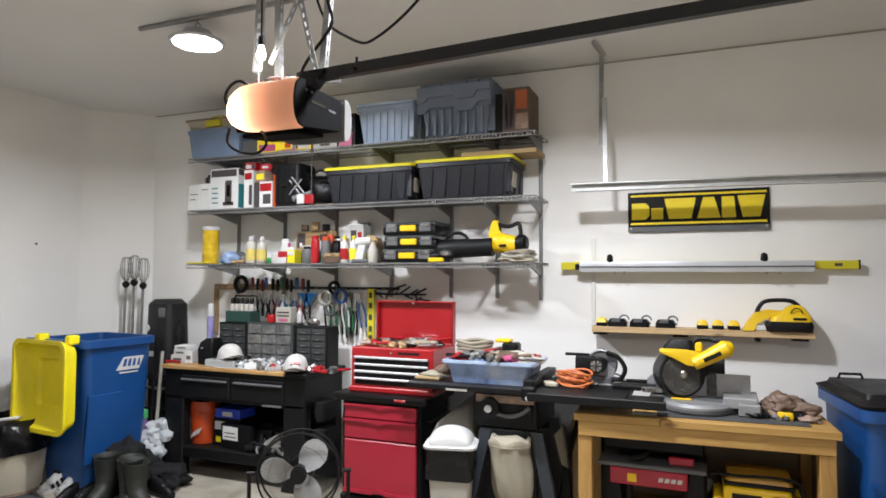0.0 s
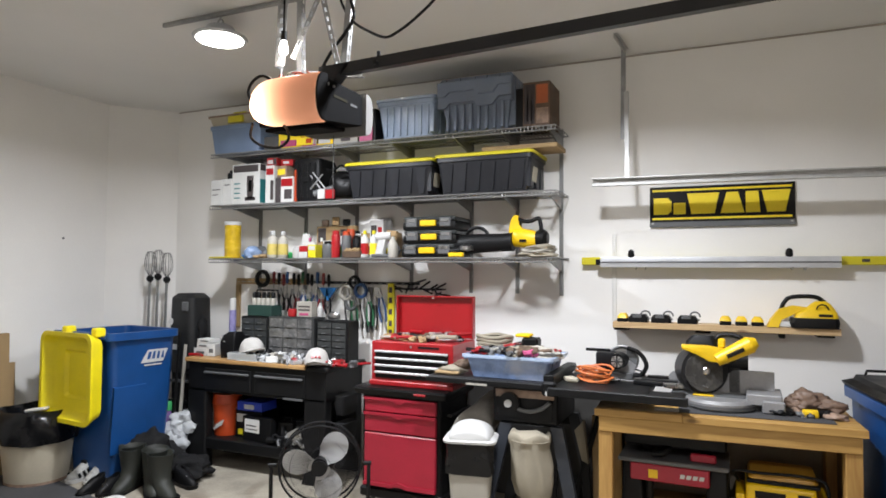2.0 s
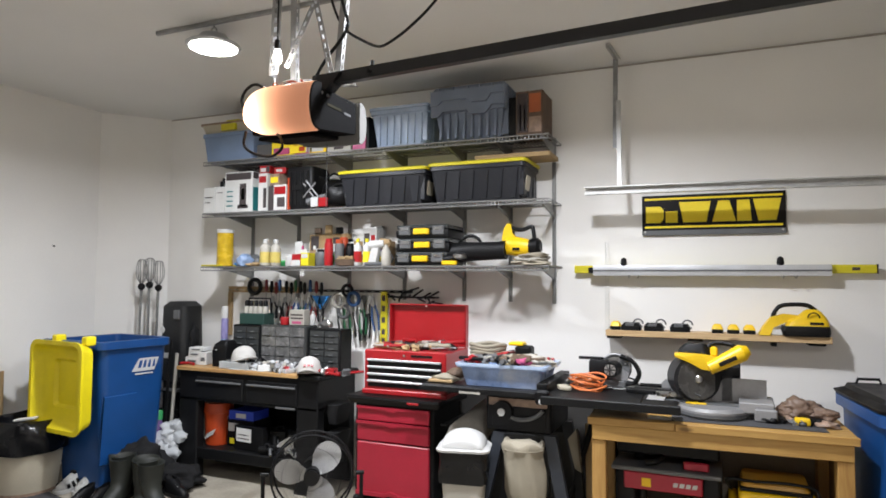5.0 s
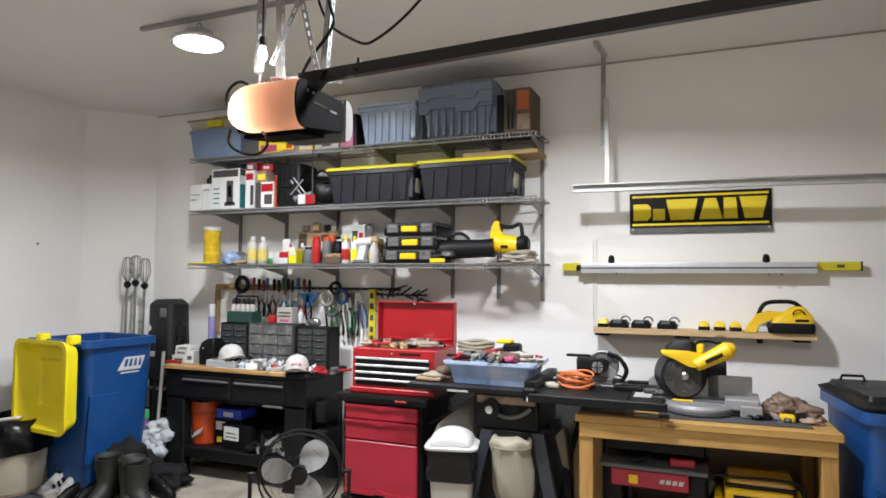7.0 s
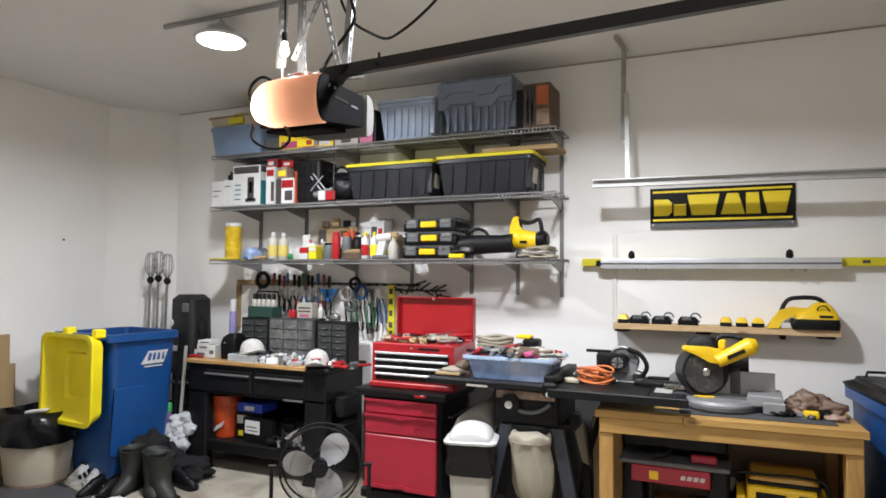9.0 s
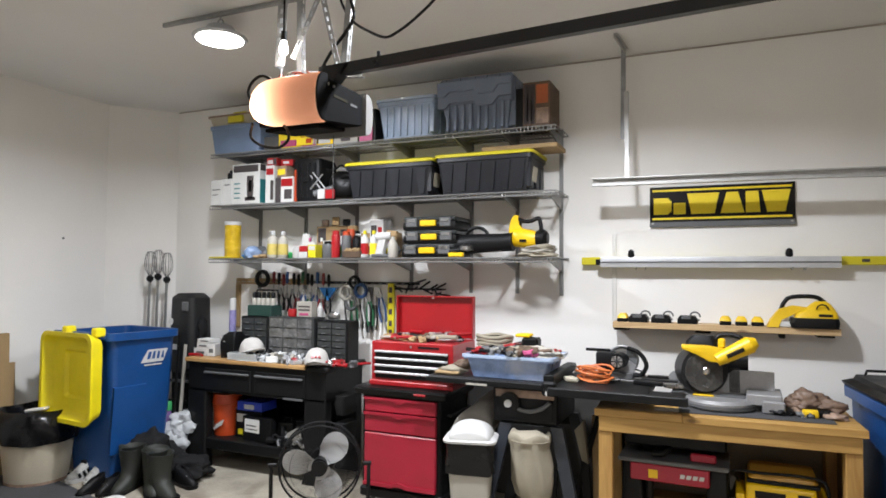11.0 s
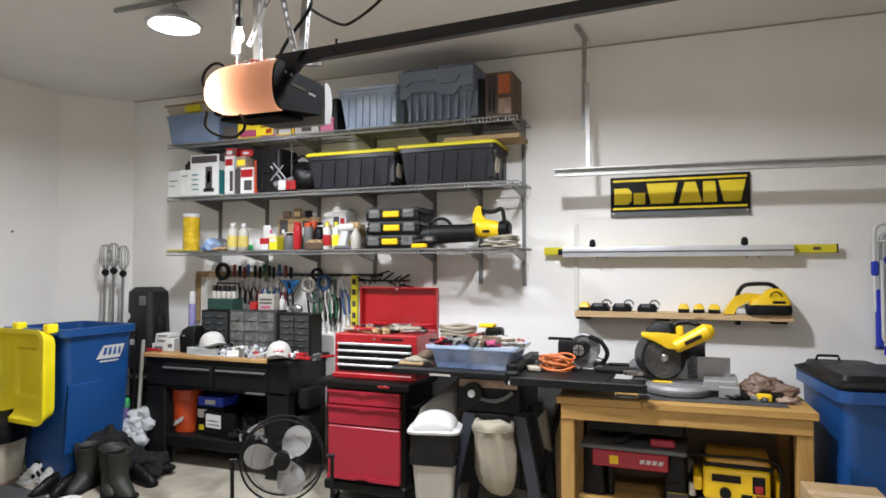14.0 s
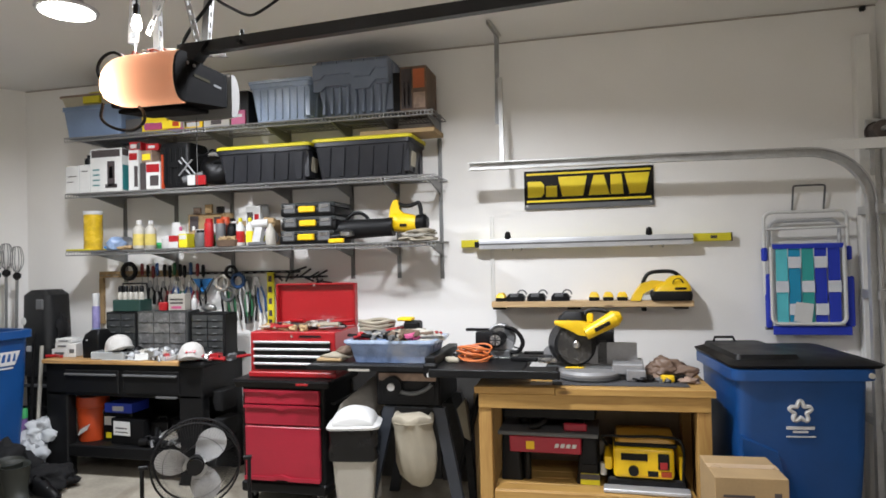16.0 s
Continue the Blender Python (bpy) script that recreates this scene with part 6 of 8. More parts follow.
for i in range(4):
    z = 0.05 + i * 0.046
    d = part("drawer", bx(-0.265, 0.265, -0.208, -0.19, z, z + 0.043, bev=0.003), BLACK, tch)
    part("pull", bx(-0.265, 0.265, -0.222, -0.208, z + 0.031, z + 0.045, bev=0.003), PULL, d, "chrome drawer pull")
part("badge", bx(0.05, 0.2, -0.204, -0.2, 0.255, 0.268, bev=0), DARK_STEEL, tch)
part("lock", cyl(B(), (0, -0.206, 0.262), (0, -0.2, 0.262), 0.008), CHROME, tch)
part("side_handle", tube(B(), [(0.3, -0.06, 0.17), (0.33, -0.06, 0.15), (0.33, 0.06, 0.15), (0.3, 0.06, 0.17)], 0.007), CHROME, tch)
lid = part("lid", box(box(box(bx(-0.295, 0.295, 0.19, 0.205, 0.292, 0.585, bev=0.004), -0.295, -0.285, 0.15, 0.19, 0.292, 0.585, bev=0.003), 0.285, 0.295, 0.15, 0.19, 0.292, 0.585, bev=0.003), -0.295, 0.295, 0.15, 0.19, 0.575, 0.585, bev=0.003), RED, tch, "open red lid")
part("lid_catch", bx(-0.01, 0.01, 0.14, 0.15, 0.565, 0.58, bev=0.002), CHROME, lid)
for i in range(40):
    x, y = rng.uniform(-0.26, 0.25) - 1.86, 3.95 + rng.uniform(-0.16, 0.1)
    mt = (CARD, STEEL, DARK_STEEL, OFFWHITE, LEATHER, RED, BLACK, CANVAS)[i % 8]
    if i % 2:
        solo("chest_tool", tube(B(), [(-0.08, 0, 0.014), (0.08, 0.02, 0.02)], rng.uniform(0.008, 0.016), n=8), mt, (x * 0.999, y, 1.097 + rng.uniform(0, 0.03)), "hand tool heaped on the open chest", "hand tool", "tools heaped on the chest", rz=rng.uniform(-70, 70))
    else:
        solo("chest_oddment", blob(B(), 0, 0, 0.012, rng.uniform(0.02, 0.05), 0.026, 0.024, 0.8, i, 3), mt, (x, y, 1.098), "oddment heaped on the open chest", "oddment", "tools heaped on the chest", rz=i * 37)

# ---- table saw ----
ts = thing("table_saw", (-1.08, 3.82, 0), "old black table saw on splayed legs", "table saw")
part("table", bx(-0.56, 0.2, -0.28, 0.3, 0.912, 0.935, bev=0.006), DARK_STEEL, ts)
part("wing", bx(0.21, 0.72, -0.349, 0.3, 0.888, 0.929, bev=0.006), CHARCOAL, ts, "dark extension wing")
part("wing_end", bx(0.722, 0.9, -0.349, -0.2, 0.888, 0.927, bev=0.006), CHARCOAL, ts)
part("front_rail", bx(-0.56, 0.24, -0.31, -0.285, 0.9, 0.932, bev=0.004), CHARCOAL, ts)
part("front_rail", bx(0.2, 0.92, -0.38, -0.35, 0.886, 0.93, bev=0.004), CHARCOAL, ts)
part("rail_plate", bx(-0.3, -0.17, -0.314, -0.311, 0.9, 0.912, bev=0), OFFWHITE, ts)
part("fence_clamp", bx(0.16, 0.24, -0.345, -0.3, 0.875, 0.955, bev=0.012), BLACK, ts)
part("fence_knob", cyl(B(), (0.2, -0.36, 0.895), (0.2, -0.345, 0.895), 0.014), WHITE, ts)
part("fence", bx(0.16, 0.22, -0.3, 0.3, 0.937, 0.985, bev=0.004), CHARCOAL, ts)
part("cabinet", box(bx(-0.17, 0.22, -0.2, 0.26, 0.68, 0.91, bev=0.01), -0.13, 0.19, -0.205, -0.2, 0.71, 0.86, bev=0.002), DARK_STEEL, ts)
part("face_plate", bx(-0.15, 0.2, -0.212, -0.206, 0.83, 0.875, bev=0.002), BROWN_BAG, ts)
part("hand_wheel", cyl(B(), (-0.06, -0.25, 0.8), (-0.06, -0.21, 0.8), 0.06, n=24), BLACK, ts)
part("wheel_hub", cyl(B(), (-0.06, -0.262, 0.8), (-0.06, -0.25, 0.8), 0.022), WHITE, ts)
part("tilt_arc", tube(B(), arc(0.05, -0.23, 0.93, 0.17, 215, 320, 12), 0.012), GREY, ts)
part("stand_band", bx(-0.12, 0.25, -0.22, -0.2, 0.6, 0.68, bev=0.004), CHARCOAL, ts)
part("stand_band", bx(-0.19, 0.24, 0.24, 0.26, 0.6, 0.68, bev=0.004), CHARCOAL, ts)
for s in (-1, 1):
    for y, dy in ((-0.2, -0.07), (0.24, 0.05)):
        x = 0.065 + s * 0.15
        part("leg", hull(B(), [[(x - 0.03 + s * 0.15, y + dy - 0.02, 0), (x + 0.035 + s * 0.15, y + dy - 0.02, 0), (x + 0.035 + s * 0.15, y + dy + 0.02, 0), (x - 0.03 + s * 0.15, y + dy + 0.02, 0)], [(x - 0.035, y - 0.02, 0.68), (x + 0.035, y - 0.02, 0.68), (x + 0.035, y + 0.02, 0.68), (x - 0.035, y + 0.02, 0.68)]]), surf("leg_paint", (0.022, 0.026, 0.034), 0.45, var=0.15), ts, "dark grey splayed leg")
for s in (-1, 1):
    part("wing_leg", tube(B(), [(0.38 + 0.2 * s, 0.25, 0.0), (0.45 + 0.02 * s, 0.2, 0.86)], 0.018), BLACK, ts)
part("side_cloth", hull(B(), [[(0.29, 0.12, 0.42), (0.33, 0.12, 0.4), (0.33, 0.16, 0.4), (0.29, 0.16, 0.42)], [(0.25, 0.1, 0.6), (0.3, 0.1, 0.66), (0.3, 0.16, 0.66), (0.25, 0.16, 0.6)]]), CANVAS, ts)
rings = []
for z, w, d, dx in ((0.648, 0.112, 0.09, 0.0), (0.64, 0.12, 0.1, 0.0), (0.615, 0.118, 0.1, 0.0), (0.58, 0.108, 0.095, 0.0), (0.48, 0.12, 0.105, 0.012), (0.38, 0.12, 0.105, 0.022), (0.31, 0.103, 0.095, 0.03), (0.265, 0.068, 0.065, 0.042), (0.245, 0.03, 0.03, 0.05)):
    rings.append([(dx + w * math.cos(a) * (1 + 0.05 * math.sin(3 * a + z * 14) + 0.035 * math.sin(7 * a - z * 9)), d * math.sin(a) * (1 + 0.07 * math.sin(4 * a + z * 10) + 0.05 * math.sin(9 * a + z * 7)), z + (0.012 * math.sin(5 * a) if z > 0.6 else 0)) for a in [2 * math.pi * i / 40 for i in range(40)]])
dbag = thing("dust_bag", (-1.01, 3.56, 0.0), "beige canvas dust bag under the table saw", "dust bag")
part("sack", hull(B(), rings), CANVAS, dbag, smooth=60)
part("drawstring", tube(B(), [(0.121 * math.cos(2 * math.pi * i / 24), 0.104 * math.sin(2 * math.pi * i / 24), 0.612) for i in range(24)], 0.003, closed=True), CANVAS, dbag)
part("strap", tube(B(), [(-0.12, 0.06, 0.63), (-0.14, 0.09, 0.72)], 0.006), CREAM, dbag)
part("strap", tube(B(), [(0.12, 0.06, 0.63), (0.14, 0.09, 0.72)], 0.006), CREAM, dbag)

bb = thing("blue_tool_tub", (-1.15, 3.75, 0.937), "translucent blue tub heaped with tools and gloves", "tub")
bb.scale = (0.88, 0.92, 1.0)
shell = B()
hull(shell, [rrect(-0.255, 0.255, -0.17, 0.17, 0, 0.03), rrect(-0.285, 0.285, -0.195, 0.195, 0.105, 0.03), rrect(-0.31, 0.31, -0.215, 0.215, 0.107, 0.035), rrect(-0.31, 0.31, -0.215, 0.215, 0.13, 0.035), rrect(-0.285, 0.285, -0.19, 0.19, 0.13, 0.03), rrect(-0.275, 0.275, -0.185, 0.185, 0.105, 0.03), rrect(-0.245, 0.245, -0.16, 0.16, 0.008, 0.03)])
part("tub_wall", shell, surf("tub_blue", (0.24, 0.34, 0.58), 0.3, var=0.2, scale=9, stain=(0.5, 0.54, 0.62), stain_amount=0.9), bb)
part("rim", hull(B(), [rrect(-0.318, 0.318, -0.223, 0.223, 0.118, 0.035), rrect(-0.318, 0.318, -0.223, 0.223, 0.134, 0.035), rrect(-0.29, 0.29, -0.195, 0.195, 0.135, 0.03), rrect(-0.29, 0.29, -0.195, 0.195, 0.117, 0.03)], caps=False), SILVER_BLUE, bb)
GLOVES = [CANVAS, RED, OFFWHITE, BLACK, PINK, GREY, CANVAS, OFFWHITE, RED, LEATHER]
for i in range(46):
    x, y = -1.15 + rng.uniform(-0.21, 0.21), 3.75 + rng.uniform(-0.14, 0.13)
    z = 1.055 + 0.03 * (1 - abs(x + 1.12) / 0.28) * rng.random()
    if i % 3 == 0:
        solo("work_glove", blob(B(), 0, 0, 0.02, rng.uniform(0.05, 0.09), 0.04, 0.03, 0.9, i + 40, 3), GLOVES[i % 10], (x, y, z), "crumpled work glove in the tub", "glove", "gloves and rags in the tub", rz=i * 47)
    else:
        solo("tub_tool", tube(B(), [(-0.09, 0, 0.01), (0.09, 0, 0.035)], rng.uniform(0.007, 0.016), n=8), GLOVES[(i * 3) % 10], (x, y, z + 0.01), "tool handle sticking out of the tub", "hand tool", "tools in the tub", rz=rng.uniform(0, 180), ry=rng.uniform(-14, 14))
rp = thing("rope_coil", (-1.31, 3.82, 1.08), "coil of cream rope on the tub", "rope")
for k in range(4):
    part("rope_turn", tube(B(), [(0.1 * math.cos(a) * (1 + 0.04 * k), 0.08 * math.sin(a), 0.012 + 0.022 * k + 0.006 * math.sin(3 * a + k)) for a in [2 * math.pi * i / 20 for i in range(20)]], 0.012, closed=True), CANVAS, rp)
tm = thing("tape_measure", (-1.07, 3.74, 1.085), "black and yellow tool case on the heaped tub", "tape measure")
part("case", bx(-0.03, 0.07, -0.04, 0.05, 0, 0.085, bev=0.012), BLACK, tm)
part("top_case", bx(-0.07, 0.02, -0.04, 0.05, 0.086, 0.105, bev=0.008), YELLOW, tm)
nl = thing("work_gloves", (-1.52, 3.66, 0.937), "pair of tan leather gloves on the saw table", "gloves")
part("glove", blob(B(), 0, 0, 0.02, 0.09, 0.06, 0.03, 0.4, 2, 3), CANVAS, nl)
part("glove", blob(B(), 0.06, 0.02, 0.05, 0.06, 0.05, 0.035, 0.5, 5, 3), LEATHER, nl)
part("cuff", bx(-0.1, 0.06, -0.07, -0.02, 0, 0.02, bev=0.008), CARD, nl)

# on the extension wing
WZ = 0.931
cd = thing("extension_cord", (-0.68, 3.76, WZ), "coiled orange extension cord", "extension cord")
for k in range(8):
    r = 0.085 + 0.02 * math.sin(k * 2.1)
    part("cord_turn", tube(B(), [(r * math.cos(a) * 1.15 + 0.01 * math.sin(k), r * 0.8 * math.sin(a) + 0.008 * math.cos(k * 3), 0.01 + 0.0115 * k + 0.012 * math.sin(2 * a + k * 1.7)) for a in [2 * math.pi * i / 24 for i in range(24)]], 0.007, n=6, closed=True), CORD, cd)
part("plug", bx(-0.17, -0.09, -0.11, -0.07, 0.0, 0.03, bev=0.008), CREAM, cd)
cs = thing("circular_saw", (-0.56, 3.92, WZ), "grey circular saw resting on the saw wing", "circular saw")
part("guard", cyl(B(), (0.02, 0.0, 0.14), (0.03, 0.05, 0.14), 0.105, n=28), GREY, cs)
part("blade", cyl(B(), (0.02, -0.006, 0.13), (0.02, 0.0, 0.13), 0.09, n=32), STEEL, cs)
part("motor", cyl(B(), (0.0, -0.13, 0.14), (0.015, -0.007, 0.14), 0.055, n=20), CHARCOAL, cs)
part("motor_face", cyl(B(), (0.0, -0.135, 0.14), (0.0, -0.13, 0.14), 0.04, n=20), STEEL, cs)
for k in range(8):
    a = 2 * math.pi * k / 8
    part("motor_vent", tube(B(), [(0.0, -0.137, 0.14), (0.045 * math.cos(a), -0.134, 0.14 + 0.045 * math.sin(a))], 0.005, n=6), GREY if k % 2 else BLACK, cs)
part("guard_rim", tube(B(), [(0.02 + 0.1 * math.cos(radians(a)), -0.01, 0.14 + 0.1 * math.sin(radians(a))) for a in range(0, 181, 15)], 0.009), CAST, cs)
part("lower_shroud", prism(B(), [(-0.08, 0.03), (0.1, 0.03), (0.12, 0.11), (0.05, 0.15), (-0.06, 0.12)], -0.03, -0.012), CAST, cs)
part("base_plate", bx(-0.14, 0.15, -0.1, 0.06, 0, 0.012, bev=0.003), STEEL, cs)
part("rear_handle", tube(B(), smooth_line([(0.06, -0.04, 0.23), (0.14, -0.04, 0.2), (0.19, -0.04, 0.12), (0.16, -0.04, 0.05), (0.1, -0.04, 0.04)]), 0.016, n=10), BLACK, cs)
part("front_grip", bx(-0.16, -0.02, -0.08, 0.02, 0.06, 0.2, bev=0.02, seg=2), DARK_STEEL, cs)
part("guide_bar", bx(-0.24, -0.06, -0.03, 0.0, 0.195, 0.215, bev=0.004), DARK_STEEL, cs)
part("support_block", bx(-0.15, 0.1, -0.09, 0.05, 0.0125, 0.06, bev=0.006), GREY, cs)
cs.scale = (0.82, 0.82, 0.82)
cd.scale = (0.86, 0.86, 0.9)
for i, (x, y, w, mt) in enumerate(((-0.38, 3.78, 0.16, BLACK), (-0.33, 3.86, 0.2, DARK_STEEL), (-0.3, 4.0, 0.22, BLACK), (-0.25, 3.75, 0.1, STEEL), (-0.82, 3.74, 0.06, CREAM))):
    solo("steel_rule", bx(-w / 2, w / 2, -0.03, 0.03, 0, 0.022, bev=0.003), mt, (x, y, WZ), "flat dark tool bar on the saw wing", "tool bar", "flat tools on the saw wing", rz=8 * i - 10)
for i in range(9):
    solo("wire_offcut", tube(B(), smooth_line([(-0.08, 0, 0.008), (-0.02, 0.03, 0.05), (0.04, -0.02, 0.03), (0.1, 0.02, 0.01)]), 0.005, n=6), (GREY, STEEL, BLACK)[i % 3], (-0.83 + 0.045 * i, 3.98 + 0.02 * (i % 3), WZ), "loose grey wire on the saw wing", "wire", "loose wires", rz=i * 53)

# ---- pine workbench ----
pb = thing("pine_workbench", (-0.005, 3.525, 0), "pine workbench with open shelf and dark mat", "workbench", rz=2.4)
pb.scale = (1.028, 0.95, 0.954)
for i in range(5):
    y0 = 0.012 + 0.122 * i
    part("top_board", bx(-0.605, 0.607, y0, y0 + 0.119, 0.835, 0.873, bev=0.003), PINE, pb)
part("front_edge", bx(-0.18, 0.609, -0.03, 0.011, 0.833, 0.873, bev=0.003), PINE, pb)
part("front_edge", bx(-0.61, -0.182, -0.014, 0.011, 0.833, 0.873, bev=0.003), PINE, pb)
part("apron", bx(-0.588, 0.588, -0.01, 0.03, 0.75, 0.832, bev=0.003), PINE, pb)
for x in (-0.59, 0.52):
    for y in (0.0, 0.52):
        part("leg", bx(x, x + 0.07, y, y + 0.088, 0, 0.833 if y else 0.749, bev=0.004), PINE_UP, pb)
for s in (-0.56, 0.53):
    part("side_rail", bx(s, s + 0.035, 0.09, 0.52, 0.745, 0.832, bev=0.003), PINE, pb)
for i in range(5):
    part("shelf_board", bx(-0.515, 0.515, 0.03 + 0.115 * i, 0.142 + 0.115 * i, 0.24, 0.2755, bev=0.003), PINE, pb)
part("shelf_rail", bx(-0.515, 0.515, 0.008, 0.028, 0.175, 0.274, bev=0.003), PINE, pb)
# added dark sheet closing the bench's open side, hiding the bright wall behind
part("side_panel", bx(0.572, 0.586, 0.075, 0.6, 0.1, 0.83, bev=0.002), surf("bench_gap_brown", (0.2, 0.13, 0.06), 0.7), pb)
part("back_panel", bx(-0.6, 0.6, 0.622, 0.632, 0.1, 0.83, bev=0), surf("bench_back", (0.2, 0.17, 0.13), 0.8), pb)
part("work_mat", bx(-0.2, 0.5, 0.05, 0.5, 0.8745, 0.878, bev=0.001), RUBBER, pb, "dark rubber mat on the top")
solo("wood_offcut", bx(-0.06, 0.06, -0.02, 0.02, 0, 0.014, bev=0.002), OFFWHITE, (-0.27, 3.57, 0.836), "pale wood offcut on the pine bench", "offcut")

# compound mitre saw
ms = thing("mitre_saw", (-0.02, 3.835, 0.839), "yellow and grey compound mitre saw", "mitre saw", rz=-2)
ms.scale = (1.06, 1.06, 1.06)
part("base", hull(B(), [rrect(-0.24, 0.26, -0.05, 0.2, 0, 0.03), rrect(-0.23, 0.25, -0.05, 0.19, 0.055, 0.03)]), GREY, ms)
part("turntable", lathe(B(), [(0.16, 0.0), (0.17, 0.01), (0.17, 0.036), (0.155, 0.05), (0.02, 0.052)], 0.005, -0.03, 32), CAST, ms)
part("scale_ring", lathe(B(), [(0.174, 0.012), (0.174, 0.026)], 0.005, -0.03, 32, cap=False), GREY, ms)
part("table_plate", bx(0.13, 0.29, -0.1, 0.14, 0.03, 0.085, bev=0.006), CAST, ms)
part("table_lip", bx(0.2, 0.3, -0.125, -0.1, 0.0, 0.06, bev=0.006), CAST, ms)
part("fence", prism(B(), [(-0.25, 0.056), (-0.1, 0.056), (-0.1, 0.15), (-0.23, 0.15), (-0.25, 0.13)], 0.06, 0.085), CAST, ms)
part("fence", prism(B(), [(0.0, 0.056), (0.26, 0.056), (0.26, 0.176), (0.068, 0.178), (0.012, 0.125)], 0.06, 0.085), CAST, ms)
part("blade_guard", cyl(B(), (-0.105, 0.055, 0.182), (-0.064, -0.03, 0.176), 0.122, n=40), GUARD, ms)
part("guard_rim", cyl(B(), (-0.0635, -0.031, 0.176), (-0.062, -0.035, 0.176), 0.117, n=40), DARK_STEEL, ms)
part("lower_guard", cyl(B(), (-0.0618, -0.0362, 0.176), (-0.0588, -0.0424, 0.176), 0.105, n=40), SMOKED_GUARD, ms, "smoky clear blade guard")
part("blade_slot", bx(-0.1, -0.045, -0.05, -0.0445, 0.1, 0.105, bev=0.001, rot=(0, 20, 0)), GREY, ms)
part("arbor", lathe(B(), [(0.02, 0.0), (0.02, 0.006), (0.012, 0.012)], n=16), STEEL, ms).matrix_local = pose(-0.058, -0.0425, 0.178, 90, 0, 0)
part("blade_strip", bx(-0.12, -0.02, -0.07, -0.04, 0.052, 0.058, bev=0.002), YELLOW, ms)
part("guard_cover", hull(B(), [rrect(-0.165, 0.0, -0.035, 0.05, 0.285, 0.03), rrect(-0.155, -0.005, -0.03, 0.05, 0.325, 0.03), rrect(-0.125, -0.02, -0.015, 0.04, 0.355, 0.025)]), CHARCOAL, ms, "dark upper blade cover")
part("arm", hull(B(), [[(x, y - 0.03, z - h), (x, y - 0.036, z), (x, y - 0.03, z + h), (x, y + 0.03, z + h), (x, y + 0.03, z - h)] for x, y, z, h in ((-0.17, -0.06, 0.3, 0.009), (-0.1, -0.055, 0.287, 0.022), (-0.04, -0.045, 0.27, 0.038), (0.03, -0.03, 0.258, 0.036))]), YELLOW, ms)
part("motor", cyl(cyl(B(), (-0.005, -0.065, 0.238), (0.15, -0.03, 0.322), 0.032, 0.044, n=24), (0.15, -0.03, 0.322), (0.178, -0.024, 0.337), 0.044, 0.024, n=24), YELLOW, ms)
part("name_bar", bx(0.04, 0.13, -0.104, -0.092, 0.273, 0.293, bev=0.002, rot=(0, -28, 0)), PRINT_BLACK, ms)
part("pivot", cyl(B(), (0.03, 0.1, 0.22), (0.14, 0.1, 0.22), 0.05, n=18), BLACK, ms)
part("support_arm", bx(0.04, 0.11, 0.06, 0.13, 0.05, 0.24, bev=0.01), BLACK, ms)
part("handle", tube(B(), smooth_line([(-0.02, 0.0, 0.31), (0.0, 0.02, 0.352), (0.05, 0.02, 0.362), (0.1, 0.0, 0.355), (0.13, 0.0, 0.34)]), 0.011), BLACK, ms, "black carrying grip")
part("trigger_block", bx(0.0, 0.035, -0.03, 0.02, 0.295, 0.345, bev=0.008), YELLOW, ms)

pbag = solo("brown_plastic_bag", blob(blob(blob(B(), 0, 0, 0.06, 0.1, 0.07, 0.066, 0.5, 3, 4), 0.11, -0.03, 0.04, 0.075, 0.06, 0.045, 0.35, 8, 4), -0.05, -0.03, 0.035, 0.06, 0.05, 0.04, 0.35, 5, 4), BROWN_FILM, (0.408, 3.855, 0.839), "crumpled brown plastic bag on the bench", "bag", smooth=22)
pbag.scale = (0.95, 0.95, 0.87)
solo("bag_filling", blob(B(), 0, 0, 0.04, 0.085, 0.05, 0.045, 0.5, 31, 3), LEATHER, (0.41, 3.855, 0.839), "brown wadding inside the plastic bag", "wadding")
ty = thing("tape_measure", (0.408, 3.71, 0.838), "yellow tape measure on the bench mat", "tape measure")
ty.scale = (0.8, 0.8, 0.75)
part("case", bx(-0.05, 0.04, -0.03, 0.03, 0, 0.05, bev=0.012, seg=2), YELLOW, ty)
part("grip", bx(-0.03, 0.02, -0.033, 0.033, 0.0, 0.03, bev=0.006), BLACK, ty)
for i in range(7):
    solo("black_glove_piece", blob(B(), 0, 0, 0.01, 0.045, 0.03, 0.02, 0.6, 60 + i, 3), (BLACK, DARK_STEEL, BROWN_BAG, GREY)[i % 4], (0.265 + 0.042 * i, 3.71 + 0.027 * (i % 3), 0.838), "dark glove lying on the bench mat", "glove", "dark gloves", rz=i * 61)

# on the pine bench's shelf
PS = 0.265
pl = thing("benchtop_planer", (-0.244, 3.83, PS), "black and red benchtop planer with hollow frame", "planer", rz=-1)
pl.scale = (1.06, 1.06, 1.0)
for s in (-1, 1):
    part("side_column", hull(B(), [rrect(s * 0.2 - 0.06, s * 0.2 + 0.06, -0.14, 0.16, 0, 0.02), rrect(s * 0.21 - 0.045, s * 0.21 + 0.045, -0.12, 0.14, 0.26, 0.02)]), BLACK, pl)
part("table", bx(-0.27, 0.26, -0.17, 0.17, 0.262, 0.285, bev=0.005), GREY, pl)
part("red_band", bx(-0.21, 0.17, -0.155, -0.12, 0.165, 0.258, bev=0.006), RED_DRAWER, pl, "dark red front panel")
